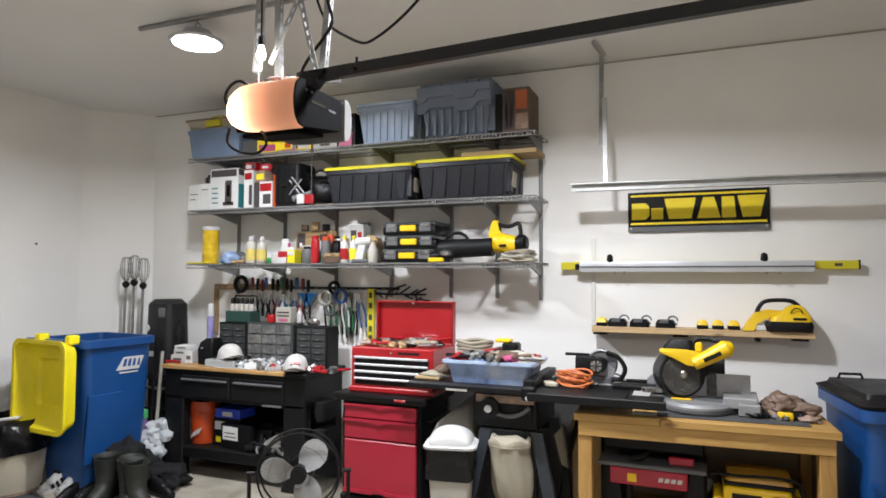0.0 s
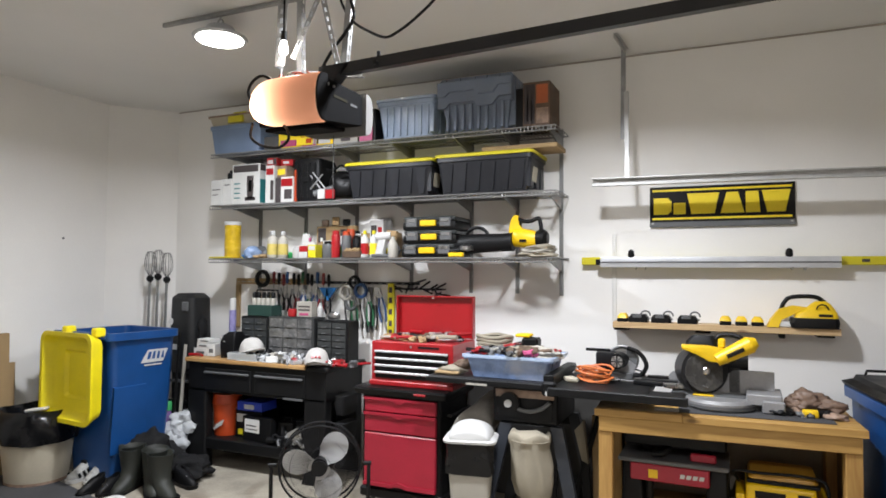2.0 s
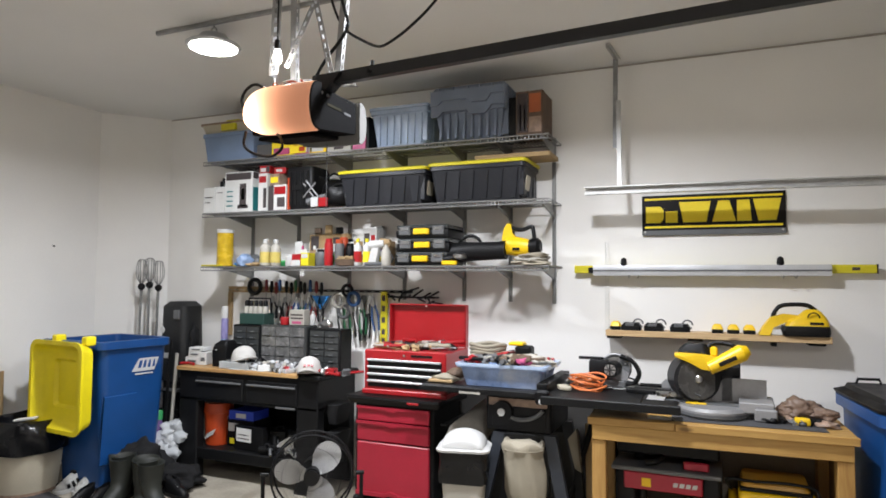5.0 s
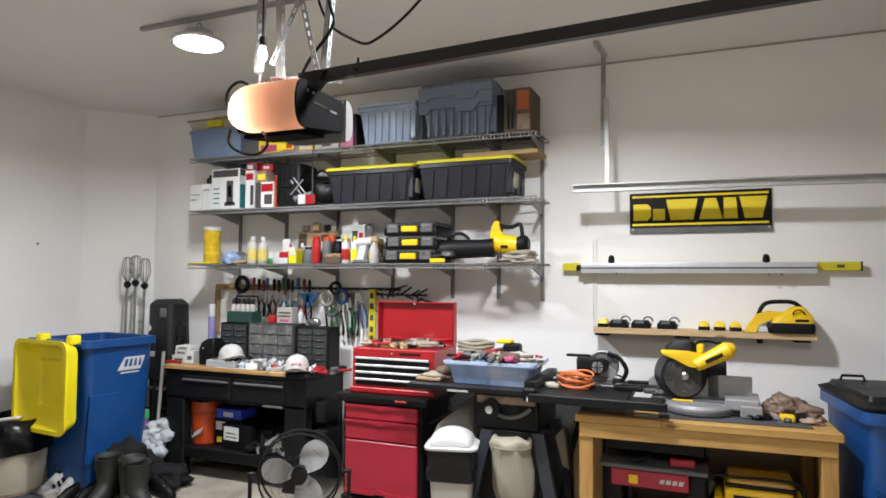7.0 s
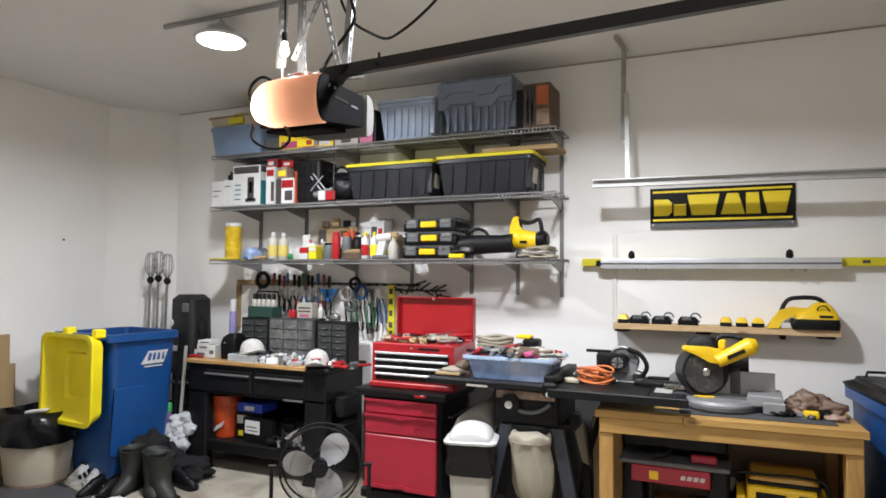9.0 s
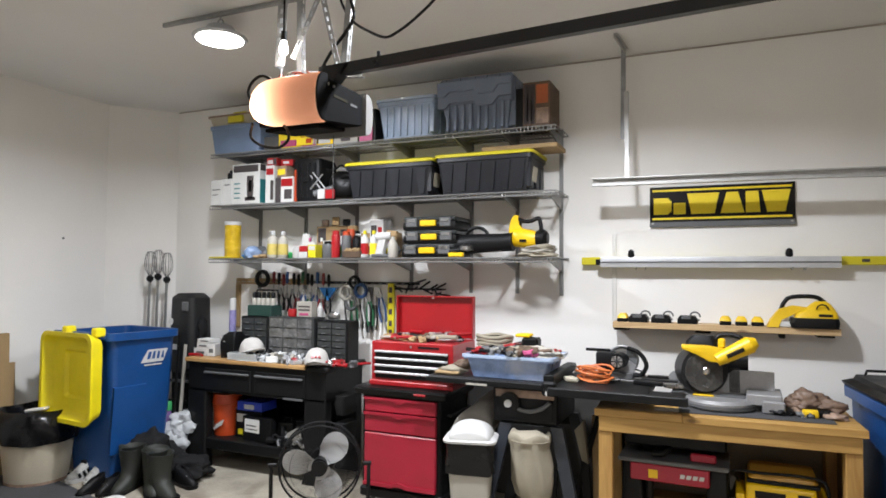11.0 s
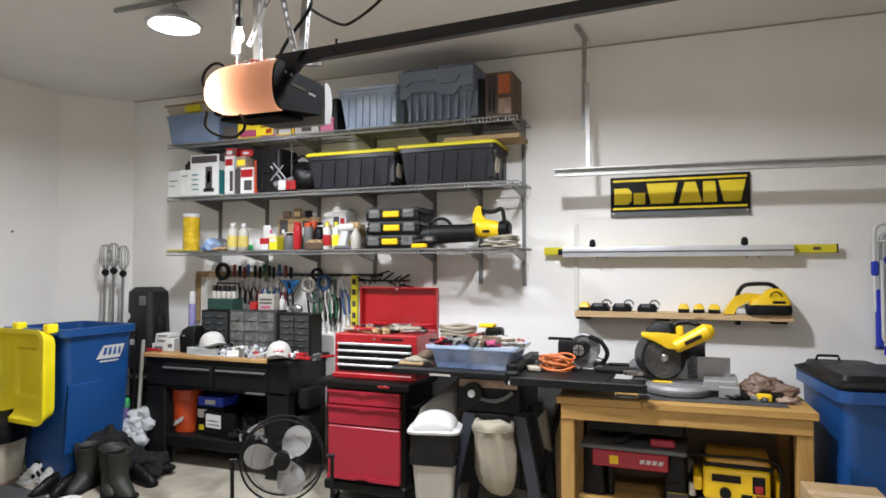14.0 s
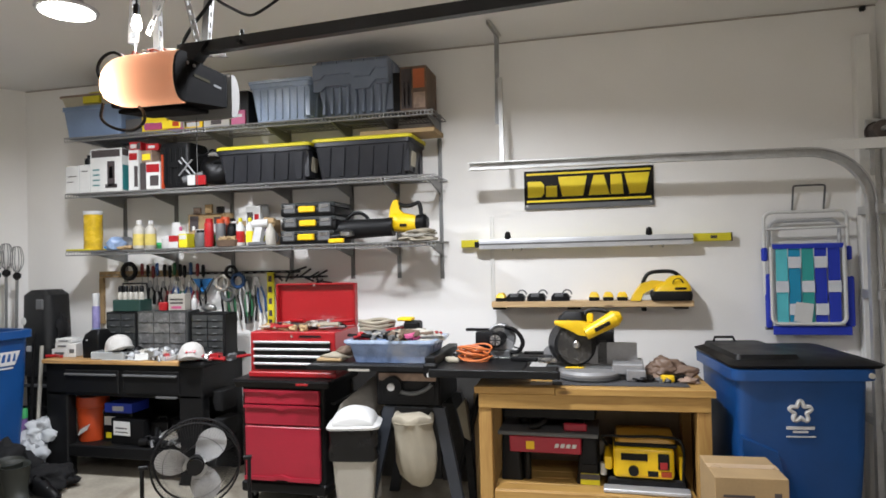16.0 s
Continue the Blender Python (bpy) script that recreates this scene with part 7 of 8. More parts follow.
for k in range(4):
    part("mark_shape", prism(B(), [(0.03 + 0.03 * k, 0.2), (0.052 + 0.03 * k, 0.2), (0.058 + 0.03 * k, 0.222), (0.036 + 0.03 * k, 0.222)], -0.158, -0.1555), WHITE, pl)
part("warning_patch", bx(-0.12, -0.075, -0.158, -0.1555, 0.185, 0.23, bev=0), YELLOW, pl)
part("column", cyl(B(), (-0.12, -0.1, 0), (-0.12, -0.1, 0.165), 0.02), BLACK, pl)
part("top_block", bx(-0.25, 0.25, -0.1, 0.15, 0.34, 0.42, bev=0.01), BLACK, pl)
part("red_block", bx(0.08, 0.2, -0.13, -0.1, 0.288, 0.33, bev=0.006), RED_DRAWER, pl)
part("crank", tube(B(), smooth_line([(-0.02, -0.1, 0.34), (-0.05, -0.14, 0.32), (-0.1, -0.14, 0.31)]), 0.014), BLACK, pl)
part("post", cyl(B(), (-0.15, 0.05, 0.285), (-0.15, 0.05, 0.34), 0.03), BLACK, pl)
part("post", cyl(B(), (0.15, 0.05, 0.285), (0.15, 0.05, 0.34), 0.03), BLACK, pl)
carton(-0.075, 0.03, 3.67, 3.76, PS, 0.06, LIME, "small yellow and black box", [(INK, 0, 1, 0.5, 1)])
carton(-0.065, 0.02, 3.68, 3.75, PS + 0.061, 0.05, BLACK, "small black battery case")
dp = thing("thickness_planer", (0.286, 3.775, PS), "yellow thickness planer with black base", "planer", rz=-1)
dp.scale = (1.06, 1.06, 1.06)
part("base", bx(-0.2, 0.19, -0.12, 0.16, 0, 0.055, bev=0.01), BLACK, dp)
part("feed_table", bx(-0.22, 0.2, -0.2, -0.12, 0.0, 0.02, bev=0.004), ALU, dp)
part("body", bx(-0.17, 0.13, -0.13, 0.14, 0.057, 0.215, bev=0.02, seg=3), YELLOW, dp)
part("side_cover", bx(-0.215, -0.172, -0.12, 0.12, 0.09, 0.16, bev=0.015, seg=2), YELLOW, dp)
part("side_cover", bx(0.155, 0.18, -0.1, 0.12, 0.03, 0.17, bev=0.008), YELLOW, dp)
part("top_cover", hull(B(), [rrect(-0.16, 0.14, -0.11, 0.14, 0.235, 0.03), rrect(-0.15, 0.13, -0.1, 0.13, 0.262, 0.03)]), surf("ochre_cover", (0.45, 0.24, 0.02), 0.5), dp)
part("black_collar", bx(-0.165, 0.145, -0.12, 0.135, 0.2155, 0.234, bev=0.004), BLACK, dp)
part("name_plate", bx(-0.13, 0.0, -0.1345, -0.13, 0.15, 0.185, bev=0.001), PRINT_BLACK, dp)
part("switch", bx(0.05, 0.105, -0.142, -0.13, 0.11, 0.19, bev=0.006), BLACK, dp)
part("switch_key", bx(0.06, 0.095, -0.147, -0.142, 0.115, 0.15, bev=0.004), RED, dp)
part("depth_knob", cyl(B(), (-0.07, -0.15, 0.1), (-0.07, -0.13, 0.1), 0.026), BLACK, dp)
for k, x in enumerate((0.0, 0.065)):
    part("gauge", bx(x, x + 0.05, -0.135, -0.13, 0.072, 0.1, bev=0.003), (BLACK, ORANGE)[k], dp)
part("cord", tube(B(), smooth_line([(-0.2, -0.05, 0.2), (-0.22, -0.1, 0.26), (-0.1, -0.13, 0.27), (0.08, -0.13, 0.275), (0.17, -0.12, 0.24), (0.17, -0.12, 0.05)]), 0.007), BLACK, dp)
part("crank_handle", cyl(B(), (-0.22, -0.1, 0.06), (-0.22, -0.1, 0.12), 0.016), OFFWHITE, dp)

# ---- wheeled bins ----
def cart_body(t, w, d, h, taper):
    a, b = w / 2, d / 2
    return part("tub", hull(B(), [rrect(-a + taper, a - taper, -b + taper * 1.3, b - taper, 0.04, 0.05), rrect(-a + taper * 0.55, a - taper * 0.55, -b + taper * 0.7, b - taper * 0.5, h * 0.6, 0.06), rrect(-a + 0.03, a - 0.03, -b + 0.03, b - 0.02, h - 0.07, 0.06), rrect(-a + 0.028, a - 0.028, -b + 0.028, b - 0.018, h - 0.06, 0.06), rrect(-a, a, -b, b, h - 0.055, 0.06), rrect(-a, a, -b, b, h, 0.06), rrect(-a + 0.04, a - 0.04, -b + 0.04, b - 0.04, h, 0.05), rrect(-a + 0.06, a - 0.06, -b + 0.06, b - 0.06, h - 0.3, 0.05)]), BLUE, t, "blue moulded plastic tub")


lc = thing("wheeled_bin", (-4.31, 3.58, 0), "blue wheeled bin with its yellow lid hanging open", "wheeled bin", rz=-6)
LW, LD, LH = 0.66, 0.60, 1.10
cart_body(lc, LW, LD, LH, 0.07)
part("handle_bar", tube(B(), [(-0.3, -0.33, LH - 0.012), (0.27, -0.33, LH - 0.012)], 0.018), BLUE, lc, "dark blue hinge bar")
for x in (-0.28, 0.0, 0.26):
    part("handle_arm", bx(x - 0.02, x + 0.02, -0.345, -0.27, LH - 0.04, LH - 0.005, bev=0.008), BLUE, lc)
def lid_ring(x0, x1, z0, z1, y, r):
    return [(p[0], y, p[1]) for p in rrect(x0, x1, z0, z1, 0, r, 6)]


ll = part("lid", hull(B(), [lid_ring(-0.28, 0.28, 0.475, 1.05, -0.335, 0.07), lid_ring(-0.3, 0.3, 0.45, 1.072, -0.4, 0.075), lid_ring(-0.318, 0.318, 0.435, 1.085, -0.425, 0.08), lid_ring(-0.318, 0.318, 0.435, 1.085, -0.44, 0.08), lid_ring(-0.288, 0.288, 0.465, 1.055, -0.44, 0.07), lid_ring(-0.25, 0.25, 0.505, 1.03, -0.385, 0.06), lid_ring(-0.235, 0.235, 0.52, 1.01, -0.372, 0.05), lid_ring(-0.12, 0.15, 0.6, 0.95, -0.371, 0.03), lid_ring(-0.1, 0.13, 0.62, 0.93, -0.345, 0.03)]), BIN_YELLOW, lc, "yellow lid hanging open", smooth=40)
ll.location = (0.02, 0, 0.025)
for x in (-0.12, 0.24):
    part("lid_hinge", bx(x - 0.035, x + 0.035, -0.38, -0.305, LH - 0.045, LH + 0.02, bev=0.01), BIN_YELLOW, ll)
part("side_panel", hull(B(), [[(0.243, -0.22, 0.2), (0.243, 0.02, 0.2), (0.243, 0.02, 0.72), (0.243, -0.22, 0.72)], [(0.285, -0.25, 0.22), (0.285, 0.04, 0.22), (0.306, 0.02, 0.7), (0.306, -0.24, 0.7)]]), BLUE, lc)
# plain mark on its side
part("mark", prism(B(), [(-0.03, 0.86), (0.16, 0.86), (0.2, 0.955), (0.03, 0.955)], 0.298, 0.3025, "yz"), WHITE, lc, "white printed patch")
for k in range(4):
    part("mark_bar", prism(B(), [(0.02 + 0.04 * k, 0.885), (0.045 + 0.04 * k, 0.885), (0.06 + 0.035 * k, 0.94), (0.035 + 0.04 * k, 0.94)], 0.3026, 0.3035, "yz"), BLUE, lc)
part("mark_bar", bx(0.296, 0.3015, 0.0, 0.15, 0.835, 0.845, bev=0), WHITE, lc)
for x in (-0.26, 0.26):
    part("wheel", cyl(B(), (x - 0.03, 0.26, 0.11), (x + 0.03, 0.26, 0.11), 0.11, n=24), BLACK, lc)

rc = thing("wheeled_bin", (0.985, 3.84, 0), "blue wheeled bin with a closed black lid", "wheeled bin", rz=7)
RW, RD, RH = 0.68, 0.72, 0.955
cart_body(rc, RW, RD, RH, 0.065)
rl = part("lid", hull(B(), [rrect(-0.335, 0.37, -0.35, 0.37, RH + 0.002, 0.05), rrect(-0.345, 0.385, -0.36, 0.38, RH + 0.02, 0.05), rrect(-0.31, 0.33, -0.31, 0.33, RH + 0.04, 0.06), rrect(-0.24, 0.22, -0.2, 0.25, RH + 0.05, 0.06)]), BLACK, rc, "black domed lid")
part("lid_panel", hull(B(), [rrect(-0.31, 0.02, -0.3, 0.3, RH + 0.03, 0.03), rrect(-0.3, 0.0, -0.28, 0.28, RH + 0.065, 0.03)]), BLACK, rl)
part("lid_handle", tube(B(), [(-0.26, 0.24, RH + 0.06), (-0.25, 0.24, RH + 0.09), (-0.15, 0.24, RH + 0.09), (-0.14, 0.24, RH + 0.06)], 0.008), BLACK, rl)
part("hinge_pin", cyl(B(), (0.3, -0.35, RH - 0.03), (0.3, -0.365, RH - 0.03), 0.014), OFFWHITE, rc)
part("front_panel", hull(B(), [[(-0.29, -0.285, 0.2), (-0.05, -0.285, 0.2), (-0.12, -0.297, 0.55), (-0.3, -0.297, 0.62)], [(-0.28, -0.315, 0.21), (-0.06, -0.315, 0.21), (-0.13, -0.328, 0.54), (-0.295, -0.328, 0.61)]]), BLUE, rc)
# five-lobed plain mark and bars on its front
part("mark_star", tube(B(), [(-0.02 + 0.041 * (1 + 0.3 * math.cos(5 * b)) * math.sin(b), -0.329, 0.745 + 0.041 * (1 + 0.3 * math.cos(5 * b)) * math.cos(b)) for b in [2 * math.pi * i / 50 for i in range(50)]], 0.0105, n=6, closed=True), WHITE, rc)
part("mark_bar", bx(-0.085, 0.045, -0.3275, -0.319, 0.655, 0.67, bev=0, rot=(-5, 0, 0)), WHITE, rc)
part("mark_bar", bx(-0.055, 0.015, -0.3265, -0.318, 0.638, 0.648, bev=0, rot=(-5, 0, 0)), WHITE, rc)
part("mark_bar", bx(-0.085, 0.05, -0.3265, -0.316, 0.616, 0.621, bev=0, rot=(-5, 0, 0)), WHITE, rc)
for x in (-0.27, 0.27):
    part("wheel", cyl(B(), (x - 0.03, 0.27, 0.11), (x + 0.03, 0.27, 0.11), 0.11, n=24), BLACK, rc)

fb = thing("shipping_carton", (0.685, 3.215, 0), "closed brown cardboard carton on the floor", "carton", rz=3)
part("box", bx(-0.165, 0.14, -0.15, 0.17, 0, 0.548, bev=0.003), CARD, fb)
part("tape_strip", bx(-0.166, 0.141, -0.02, 0.04, 0.5485, 0.5495, bev=0), TAPE, fb)
for k, (x0, x1) in enumerate(((-0.13, 0.0), (-0.13, -0.03), (-0.13, 0.03), (-0.13, -0.05))):
    part("print_bar", bx(x0, x1, -0.1515, -0.1503, 0.46 - 0.03 * k, 0.472 - 0.03 * k, bev=0), INK, fb)
part("print_patch", bx(0.08, 0.11, -0.1515, -0.1503, 0.46, 0.485, bev=0), INK, fb)
solo("red_fuel_can", hull(B(), [rrect(-0.12, 0.12, -0.09, 0.09, 0, 0.03), rrect(-0.12, 0.12, -0.09, 0.09, 0.28, 0.03), rrect(-0.06, 0.06, -0.05, 0.05, 0.34, 0.03)]), RED, (1.03, 3.3, 0), "red plastic can beside the carton", "can")

# ---- left-hand corner ----
wb2 = thing("waste_bin", (-4.67, 3.19, 0.012), "cream waste bin with a black bin liner", "waste bin")
part("pail", lathe(B(), [(0.2, 0), (0.205, 0.015), (0.24, 0.32), (0.25, 0.33), (0.25, 0.47), (0.235, 0.47), (0.2, 0.1)], n=32), CREAM, wb2)
part("foot_ring", lathe(B(), [(0.207, 0.0), (0.209, 0.02)], n=32, cap=False), BROWN_BAG, wb2)
part("liner", lathe(B(), [(0.245, 0.32), (0.272, 0.3), (0.285, 0.36), (0.282, 0.45), (0.262, 0.51), (0.235, 0.53), (0.21, 0.5), (0.17, 0.38), (0.05, 0.33)], n=48, wobble=0.06), LINER, wb2, "shiny black bin liner", smooth=60)
solo("white_litter", bx(-0.08, 0.08, -0.03, 0.03, 0, 0.02, bev=0.006), PAPER, (-4.63, 3.15, 0.52), "white paper lying in the waste bin", "paper", rz=20, ry=-8)


def boot(x, y, rz, lean):
    b = thing("rubber_boot", (x, y, 0.003), "dark olive rubber boot standing on the floor", "boot", "rubber boots", rz=rz)
    rings = []
    for z, w, d, dy in ((0.0, 0.05, 0.14, -0.06), (0.03, 0.055, 0.145, -0.06), (0.07, 0.055, 0.125, -0.045), (0.11, 0.056, 0.085, -0.01), (0.16, 0.06, 0.07, 0.0), (0.26, 0.072, 0.082, 0.0), (0.35, 0.08, 0.09, 0.0), (0.36, 0.082, 0.092, 0.0)):
        rings.append([(w * math.cos(a) + lean * z, dy + d * math.sin(a), z + (0.012 * math.sin(a) if z > 0.3 else 0)) for a in [2 * math.pi * i / 20 for i in range(20)]])
    rings.append([(0.07 * math.cos(a) + lean * 0.35, 0.08 * math.sin(a), 0.35) for a in [2 * math.pi * i / 20 for i in range(20)]])
    rings.append([(0.06 * math.cos(a) + lean * 0.2, 0.065 * math.sin(a), 0.2) for a in [2 * math.pi * i / 20 for i in range(20)]])
    part("upper", hull(B(), rings), BOOT, b, smooth=60)
    b.scale = (1.12, 1.0, 0.8)
    part("sole", hull(B(), [rrect(-0.055, 0.055, -0.21, 0.09, -0.002, 0.05), rrect(-0.057, 0.057, -0.212, 0.092, 0.022, 0.05)]), BLACK, b)
    return b


boot(-3.9, 3.36, 15, 0.02)
boot(-3.71, 3.38, 50, 0.03)
boot(-3.60, 3.35, 70, -0.02)
boot(-3.95, 3.42, 10, -0.03)


def sneaker(x, y, rz, mt, z=0.003, s=1.0, label="grey and white running shoe"):
    b = thing("running_shoe", (x, y, z), label, "shoe", "shoes on the floor", rz=rz)
    rings = []
    for h, w, d, dy in ((0.02, 0.045, 0.135, 0), (0.05, 0.046, 0.13, 0), (0.075, 0.04, 0.1, 0.03), (0.11, 0.036, 0.065, 0.065), (0.115, 0.026, 0.05, 0.065), (0.06, 0.024, 0.045, 0.065)):
        rings.append([(s * w * math.cos(a), s * (dy + d * math.sin(a)), s * h + (0.02 * s * max(0, math.sin(a)) if h > 0.1 else 0)) for a in [2 * math.pi * i / 18 for i in range(18)]])
    part("upper", hull(B(), rings), mt, b, smooth=60)
    part("sole", hull(B(), [rrect(-0.044 * s, 0.044 * s, -0.135 * s, 0.135 * s, 0, 0.042 * s), rrect(-0.047 * s, 0.047 * s, -0.14 * s, 0.138 * s, 0.025 * s, 0.045 * s)]), WHITE if mt is SHOE_GREY else BLACK, b)
    if mt is SHOE_GREY:
        for k in range(4):
            for q in (-1, 1):
                part("stripe", bx(q * 0.047 * s - 0.004, q * 0.047 * s + 0.004, (-0.08 + 0.04 * k) * s, (-0.062 + 0.04 * k) * s, 0.028 * s, (0.06 + 0.012 * k) * s, bev=0.002, rot=(25, 0, 0)), BLACK, b)
        part("tongue", bx(-0.024 * s, 0.024 * s, 0.0, 0.03 * s, 0.085 * s, 0.125 * s, bev=0.006), BLACK, b)
    for k in range(4):
        part("lace", tube(B(), [(-0.02 * s, (-0.05 + 0.022 * k) * s, (0.078 + 0.008 * k) * s), (0.02 * s, (-0.045 + 0.022 * k) * s, (0.078 + 0.008 * k) * s)], 0.004, n=6), WHITE, b)
    return b


sneaker(-4.39, 3.35, 8, SHOE_GREY, s=1.05)
sneaker(-4.27, 3.39, 18, SHOE_GREY, s=1.05)
sneaker(-4.06, 3.17, 5, BLACK, s=0.85, label="black slip-on shoe on the floor")
sneaker(-3.95, 3.22, 15, BLACK, s=0.85, label="black slip-on shoe on the floor")
sneaker(-3.66, 3.62, 60, BLACK, label="black shoe lying by the bench")
sneaker(-3.58, 3.55, 75, BLACK, label="black shoe lying by the bench")
sneaker(-3.8, 3.6, 40, BLACK, label="black shoe lying by the bench")
solo("dark_jacket", blob(B(), 0, 0, 0.16, 0.17, 0.13, 0.2, 0.4, 12, 4), DARK_CLOTH, (-3.95, 3.56, 0.0), "dark jacket heaped behind the boots", "jacket")
solo("black_sack", blob(B(), 0, 0, 0.07, 0.2, 0.14, 0.1, 0.4, 15, 4), DARK_CLOTH, (-3.72, 3.7, 0.0), "dark cloth bag lying on the floor", "bag")
for i, (x, y) in enumerate(((-3.78, 3.13), (-3.69, 3.08))):
    solo("foam_insert", lathe(B(), [(0.05, 0), (0.055, 0.012), (0.04, 0.022), (0.018, 0.02)], n=18, sx=1.3 - 0.4 * i), PAPER, (x, y, 0.001), "white foam insert dropped on the floor", "insert", "white inserts", rz=30)
pbg = thing("plastic_bag", (-4.07, 3.88, 0.0), "white translucent plastic bag full of rags", "plastic bag")
part("film", blob(B(), 0, 0, 0.2, 0.15, 0.12, 0.13, 0.5, 21, 4), FILM, pbg, smooth=20)
part("filling", blob(B(), 0, 0, 0.12, 0.12, 0.1, 0.17, 0.5, 22, 4), surf("grey_rags", (0.17, 0.175, 0.185), 0.7, var=0.35, scale=18), pbg, smooth=20)
part("grey_film", blob(B(), 0.06, 0.06, 0.33, 0.12, 0.08, 0.08, 0.7, 23, 4, flat=False), FILM, pbg, smooth=20)
bottle(-4.13, 3.9, 0.0, 0.06, 0.5, surf("purple_label", (0.12, 0.06, 0.2), 0.5), GREEN, "purple detergent bottle with a green cap", group="", name="detergent_bottle")
solo("black_tote_bag", blob(B(), 0, 0, 0.1, 0.18, 0.12, 0.15, 0.35, 33, 3), DARK_CLOTH, (-3.98, 3.72, 0.0), "dark bag on the floor by the bench", "bag")
tall = thing("golf_travel_bag", (-4.2, 4.19, 0), "tall black zipped travel bag standing upright", "bag")
tall.scale = (0.82, 0.9, 1.0)
part("lower_case", hull(B(), [rrect(-0.12, 0.12, -0.1, 0.12, 0, 0.05), rrect(-0.14, 0.14, -0.12, 0.14, 0.05, 0.06), rrect(-0.15, 0.145, -0.12, 0.14, 0.7, 0.06)]), DARK_CLOTH, tall)
part("upper_case", hull(B(), [rrect(-0.175, 0.155, -0.13, 0.15, 0.705, 0.07), rrect(-0.175, 0.16, -0.135, 0.15, 1.0, 0.07), rrect(-0.165, 0.15, -0.13, 0.14, 1.33, 0.07), rrect(-0.1, 0.1, -0.1, 0.1, 1.37, 0.05)]), surf("bag_nylon", (0.009, 0.0095, 0.01), 0.5, var=0.2, bump=0.4, fine=200), tall)
part("pocket", bx(0.03, 0.11, -0.15, -0.125, 1.22, 1.3, bev=0.01), GREY, tall)
part("round_patch", cyl(B(), (-0.12, -0.14, 1.13), (-0.12, -0.125, 1.13), 0.028, n=18), PAPER, tall)
part("mark", bx(-0.09, -0.01, -0.142, -0.132, 0.895, 0.94, bev=0.003), WHITE, tall)
for z in (0.45, 0.62, 0.72):
    part("strap", bx(-0.155, 0.15, -0.13, -0.118, z, z + 0.025, bev=0.004), GREY if z == 0.62 else BLACK, tall)
part("side_pouch", blob(B(), 0.17, 0.0, 1.05, 0.03, 0.06, 0.12, 0.5, 2, 3, flat=False), DARK_CLOTH, tall)


def torch(x, y, top, lean):
    t = thing("garden_torch", (x, y, 0), "grey steel garden torch with a wire cage head", "garden torch", "garden torches")
    part("pole", tube(B(), [(0, 0, 0), (lean, 0.02, top - 0.25)], 0.011), WIRE, t)
    part("cup", lathe(B(), [(0.012, top - 0.27), (0.03, top - 0.25), (0.03, top - 0.225), (0.012, top - 0.21)], lean, 0.02, 14), BLACK, t)
    for k in range(6):
        a = 2 * math.pi * k / 6
        part("cage_wire", tube(B(), smooth_line([(lean + r * math.cos(a), 0.02 + r * math.sin(a), top - 0.21 + h) for r, h in ((0.012, 0), (0.042, 0.06), (0.046, 0.13), (0.03, 0.2), (0.004, 0.21))], 3), 0.0035, n=5), WIRE, t)
    return t


torch(-4.68, 4.14, 1.73, 0.02)
torch(-4.62, 4.19, 1.745, 0.0)
torch(-4.56, 4.22, 1.72, 0.015)
solo("mop_pole", tube(B(), [(0, 0, 0), (0.02, 0.05, 0.95)], 0.014), OFFWHITE, (-4.1, 3.97, 0), "white mop pole leaning in the corner", "pole")
solo("black_pole", tube(B(), [(0, 0, 0), (-0.02, 0.08, 1.05)], 0.012), BLACK, (-4.12, 3.93, 0), "thin black pole leaning in the corner", "pole")
solo("cardboard_sheet", bx(-0.02, 0.02, -0.4, 0.34, 0, 1.06, bev=0.004), CARD, (-5.0, 2.84, 0.013), "flattened brown cardboard leaning on the wall", "cardboard", ry=-2)
solo("cardboard_sheet", bx(-0.012, 0.012, -0.2, 0.18, 0, 0.83, bev=0.004), CARD, (-5.03, 3.06, 0.013), "smaller flattened cardboard leaning on the wall", "cardboard", ry=-1)

# ---- floor fan ----
fan = thing("floor_fan", (-2.075, 3.05, 0), "black floor fan with pale metal blades", "fan", rz=30)
FZ, FR = 0.475, 0.222
guard = part("guard", tube(tube(B(), [(FR * math.cos(a), -0.05, FZ + FR * math.sin(a)) for a in [2 * math.pi * i / 40 for i in range(40)]], 0.006, closed=True), [(FR * math.cos(a), 0.06, FZ + FR * math.sin(a)) for a in [2 * math.pi * i / 40 for i in range(40)]], 0.006, closed=True), DARK_STEEL, fan)
wires = B()
for i in range(90):
    a = 2 * math.pi * i / 90
    c, s = math.cos(a), math.sin(a)
    tube(wires, [(0.06 * c, -0.085, FZ + 0.06 * s), (0.17 * c, -0.08, FZ + 0.17 * s), (FR * c, -0.05, FZ + FR * s), (FR * c, 0.06, FZ + FR * s), (0.15 * c, 0.1, FZ + 0.15 * s), (0.07 * c, 0.1, FZ + 0.07 * s)], 0.0011, n=3)
tagged(part("guard_mesh", wires, DARK_STEEL, guard), kind="stuff")
part("guard_ring", tube(B(), [(0.16 * math.cos(a), -0.083, FZ + 0.16 * math.sin(a)) for a in [2 * math.pi * i / 32 for i in range(32)]], 0.0013, n=5, closed=True), DARK_STEEL, guard)
part("hub_cap", cyl(B(), (0, -0.092, FZ), (0, -0.08, FZ), 0.042, n=24), BLACK, fan)
part("hub", cyl(B(), (0, -0.06, FZ), (0, 0.0, FZ), 0.045, n=20), BLACK, fan)
part("motor", cyl(B(), (0, 0.02, FZ), (0, 0.16, FZ), 0.075, 0.06, n=24), BLACK, fan)
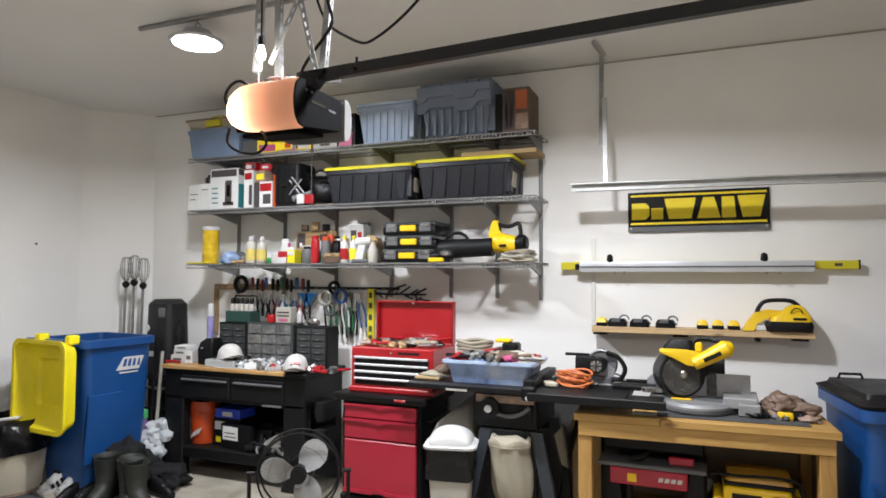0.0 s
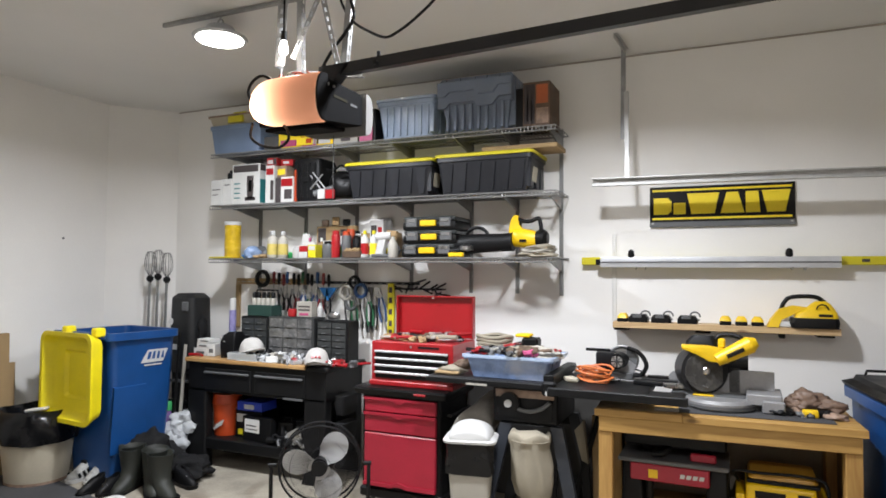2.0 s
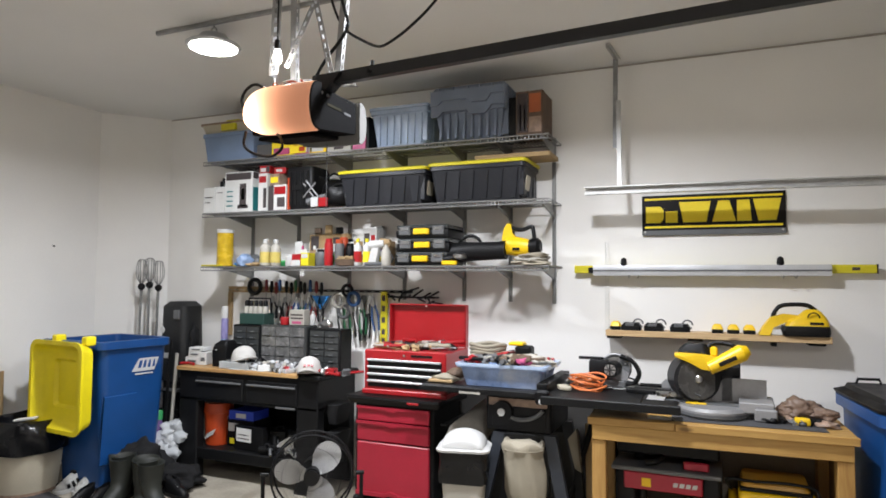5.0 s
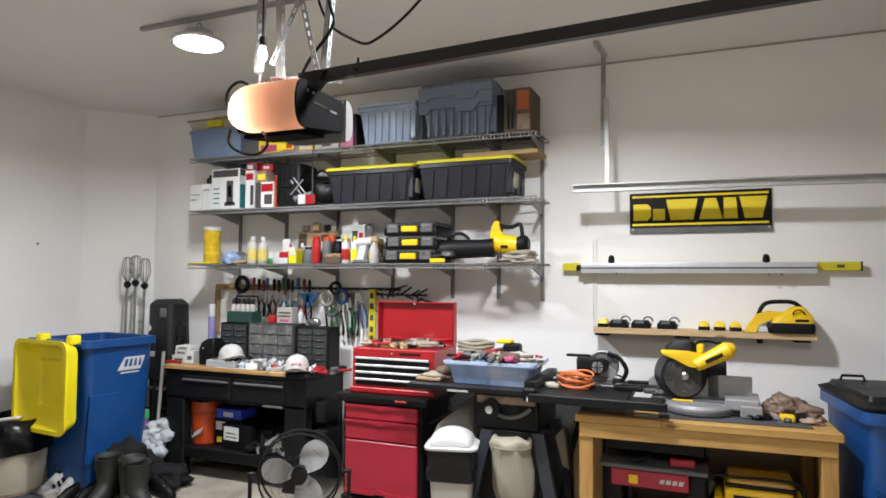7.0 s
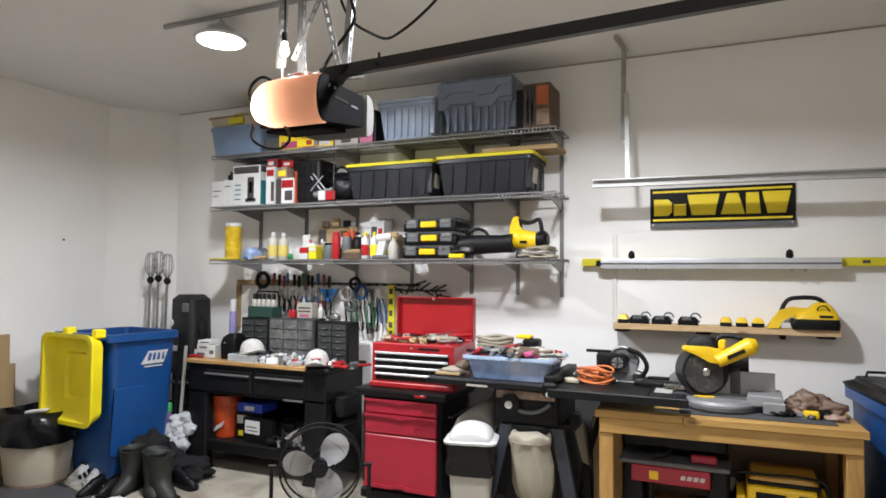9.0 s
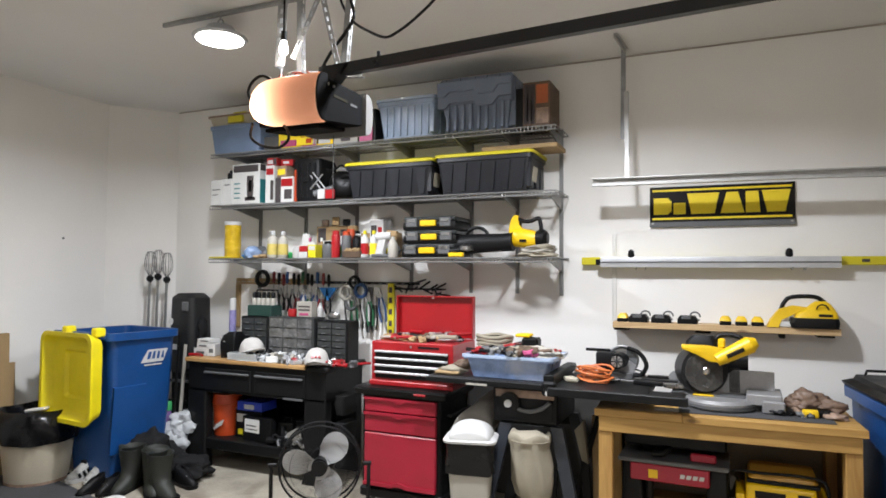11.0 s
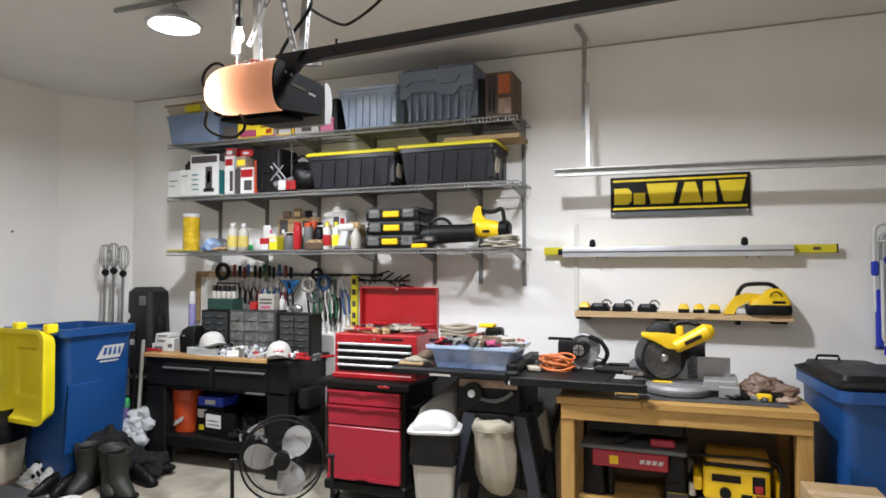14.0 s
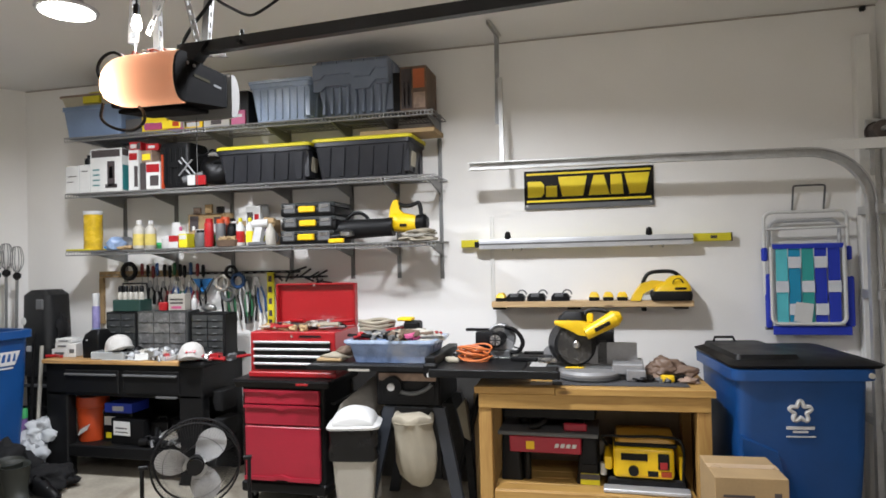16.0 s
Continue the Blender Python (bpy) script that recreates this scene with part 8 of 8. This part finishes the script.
BLADE = surf("fan_blade", (0.45, 0.45, 0.45), 0.4, metal=0.1, var=0.1, scale=10)
for k in range(3):
    a0 = radians(140 + 120 * k)
    rim = []
    for j in range(13):
        t = j / 12
        ang = a0 + radians(-12 + 90 * t)
        rim.append((0.045 + 0.165 * math.sin(math.pi * min(1, t * 1.03)) ** 0.6, ang))
    out = [(r * math.cos(g), r * math.sin(g)) for r, g in rim]
    bm = B()
    front = [bm.verts.new((x, -0.045 + 0.055 * i / 12, FZ + z)) for i, (x, z) in enumerate(out)]
    back = [bm.verts.new((x, -0.042 + 0.055 * i / 12, FZ + z)) for i, (x, z) in enumerate(out)]
    c1, c2 = bm.verts.new((0.12 * math.cos(a0 + radians(25)), -0.018, FZ + 0.12 * math.sin(a0 + radians(25)))), bm.verts.new((0.12 * math.cos(a0 + radians(25)), -0.015, FZ + 0.12 * math.sin(a0 + radians(25))))
    n = len(front)
    for i in range(n):
        j = (i + 1) % n
        bm.faces.new((front[i], front[j], c1))
        bm.faces.new((back[j], back[i], c2))
        bm.faces.new((front[j], front[i], back[i], back[j]))
    part("blade", bm, BLADE, fan, "pale grey metal blade", smooth=50)
part("stand", tube(B(), [(-0.27, 0.0, FZ), (-0.27, 0.0, 0.06)] + [(-0.26, -0.16, 0.012), (0.26, -0.16, 0.012)] + [(0.27, 0.0, 0.06), (0.27, 0.0, FZ)], 0.011), DARK_STEEL, fan)
part("stand_foot", tube(B(), [(-0.27, 0.0, 0.06), (-0.26, 0.2, 0.012), (0.26, 0.2, 0.012), (0.27, 0.0, 0.06)], 0.011), DARK_STEEL, fan)
for s in (-1, 1):
    part("pivot_knob", cyl(B(), (s * 0.24, 0.0, FZ), (s * 0.285, 0.0, FZ), 0.012), BLACK, fan)

# ---- kitchen bin by the saw ----
kb = thing("swing_lid_bin", (-1.31, 3.42, 0), "off-white bin with swing lid and black liner", "bin", rz=14)
part("tub", hull(B(), [rrect(-0.085, 0.085, -0.07, 0.07, 0, 0.03), rrect(-0.118, 0.118, -0.1, 0.1, 0.44, 0.035), rrect(-0.125, 0.125, -0.105, 0.105, 0.61, 0.035)]), OFFWHITE, kb)
lin = B()
hull(lin, [[(p[0] * (1.07 + 0.04 * math.sin(i * 1.9 + z * 40) + 0.03 * math.sin(i * 4.3 - z * 95)), p[1] * (1.08 + 0.045 * math.sin(i * 2.3 + z * 30) + 0.03 * math.sin(i * 3.7 + z * 80)), p[2] + 0.006 * math.sin(i * 1.1)) for i, p in enumerate(rrect(-0.123, 0.123, -0.103, 0.103, z, 0.035))] for z in (0.44, 0.46, 0.48, 0.5, 0.52, 0.54, 0.56, 0.58, 0.6, 0.612)])
part("liner", lin, LINER, kb, "black bin liner", smooth=60)
part("lid_rim", hull(B(), [rrect(-0.148, 0.148, -0.125, 0.125, 0.612, 0.05), rrect(-0.15, 0.15, -0.127, 0.127, 0.624, 0.05), rrect(-0.13, 0.13, -0.11, 0.11, 0.64, 0.05)]), WHITE, kb)
part("lid_dome", hull(B(), [[(0.126 * math.cos(radians(a)) * (0.75 + 0.25 * k), y, 0.635 + 0.084 * math.sin(radians(a)) * k) for a in range(0, 181, 15)] for y, k in ((-0.118, 0.35), (-0.105, 0.62), (-0.08, 0.85), (-0.04, 0.97), (0.0, 1.0), (0.04, 0.97), (0.08, 0.85), (0.105, 0.62), (0.118, 0.35))]), WHITE, kb, smooth=60)
sleeve = B()
hull(sleeve, [[(-1.47 + 0.1 * u + (0.115 - 0.02 * u) * math.cos(a) * (1 + 0.05 * math.sin(4 * a + 5 * u)), 3.62 + 0.3 * u + 0.03 * math.sin(a), 0.6 + 0.13 * u + (0.1 - 0.015 * u) * math.sin(a) * (1 + 0.06 * math.sin(3 * a + 9 * u))) for a in [2 * math.pi * i / 28 for i in range(28)]] for u in (0.0, 0.2, 0.4, 0.6, 0.8, 1.0)])
hull(sleeve, [[(-1.41 + 0.05 * math.cos(a), 3.78 + 0.05 * math.sin(a), z) for a in [2 * math.pi * i / 12 for i in range(12)]] for z in (0.06, 0.6)])
solo("dust_sleeve", sleeve, LOOM, (0.05, 0.06, 0.0), "pale grey cloth sleeve on a post behind the bin", "sleeve", smooth=60)
dark = thing("lumber_stack", (-0.72, 4.05, 0), "dark boards leaning on the wall under the saw wing", "boards")
for k in range(4):
    part("board", bx(-0.09 + 0.07 * k, -0.04 + 0.07 * k, -0.02, 0.02, 0.0, 0.62 + 0.05 * (k % 3), bev=0.003, rot=(-6, 4 * (k - 1.5), 0)), (DARK_STEEL, CARD, GREY, BROWN_BAG)[k], dark)

# grey panel, widened with added dark sheets that stand for shade under the saw
hp = thing("shade_panel", (-1.05, 4.4, 0), "dark grey panel extended to stand for shade under the saw", "panel")
part("sheet", bx(-0.85, 0.0, -0.012, 0.012, 0, 0.84, bev=0.003, rot=(-3, 0, 0)), PANEL_SHADE, hp)
part("sheet", bx(0.01, 0.52, -0.03, -0.006, 0, 0.86, bev=0.003, rot=(-3, 0, 0)), PANEL_SHADE, hp)
# added board whose dark colour stands for the wall in the bin's shadow
solo("dark_board", bx(-0.05, 0.08, -0.012, 0.012, 0, 0.66, bev=0.003, rot=(-2, 0, 0)), DARK_STEEL, (1.47, 4.43, 0.0), "added dark board standing for the bin's shadow on the wall", "board")
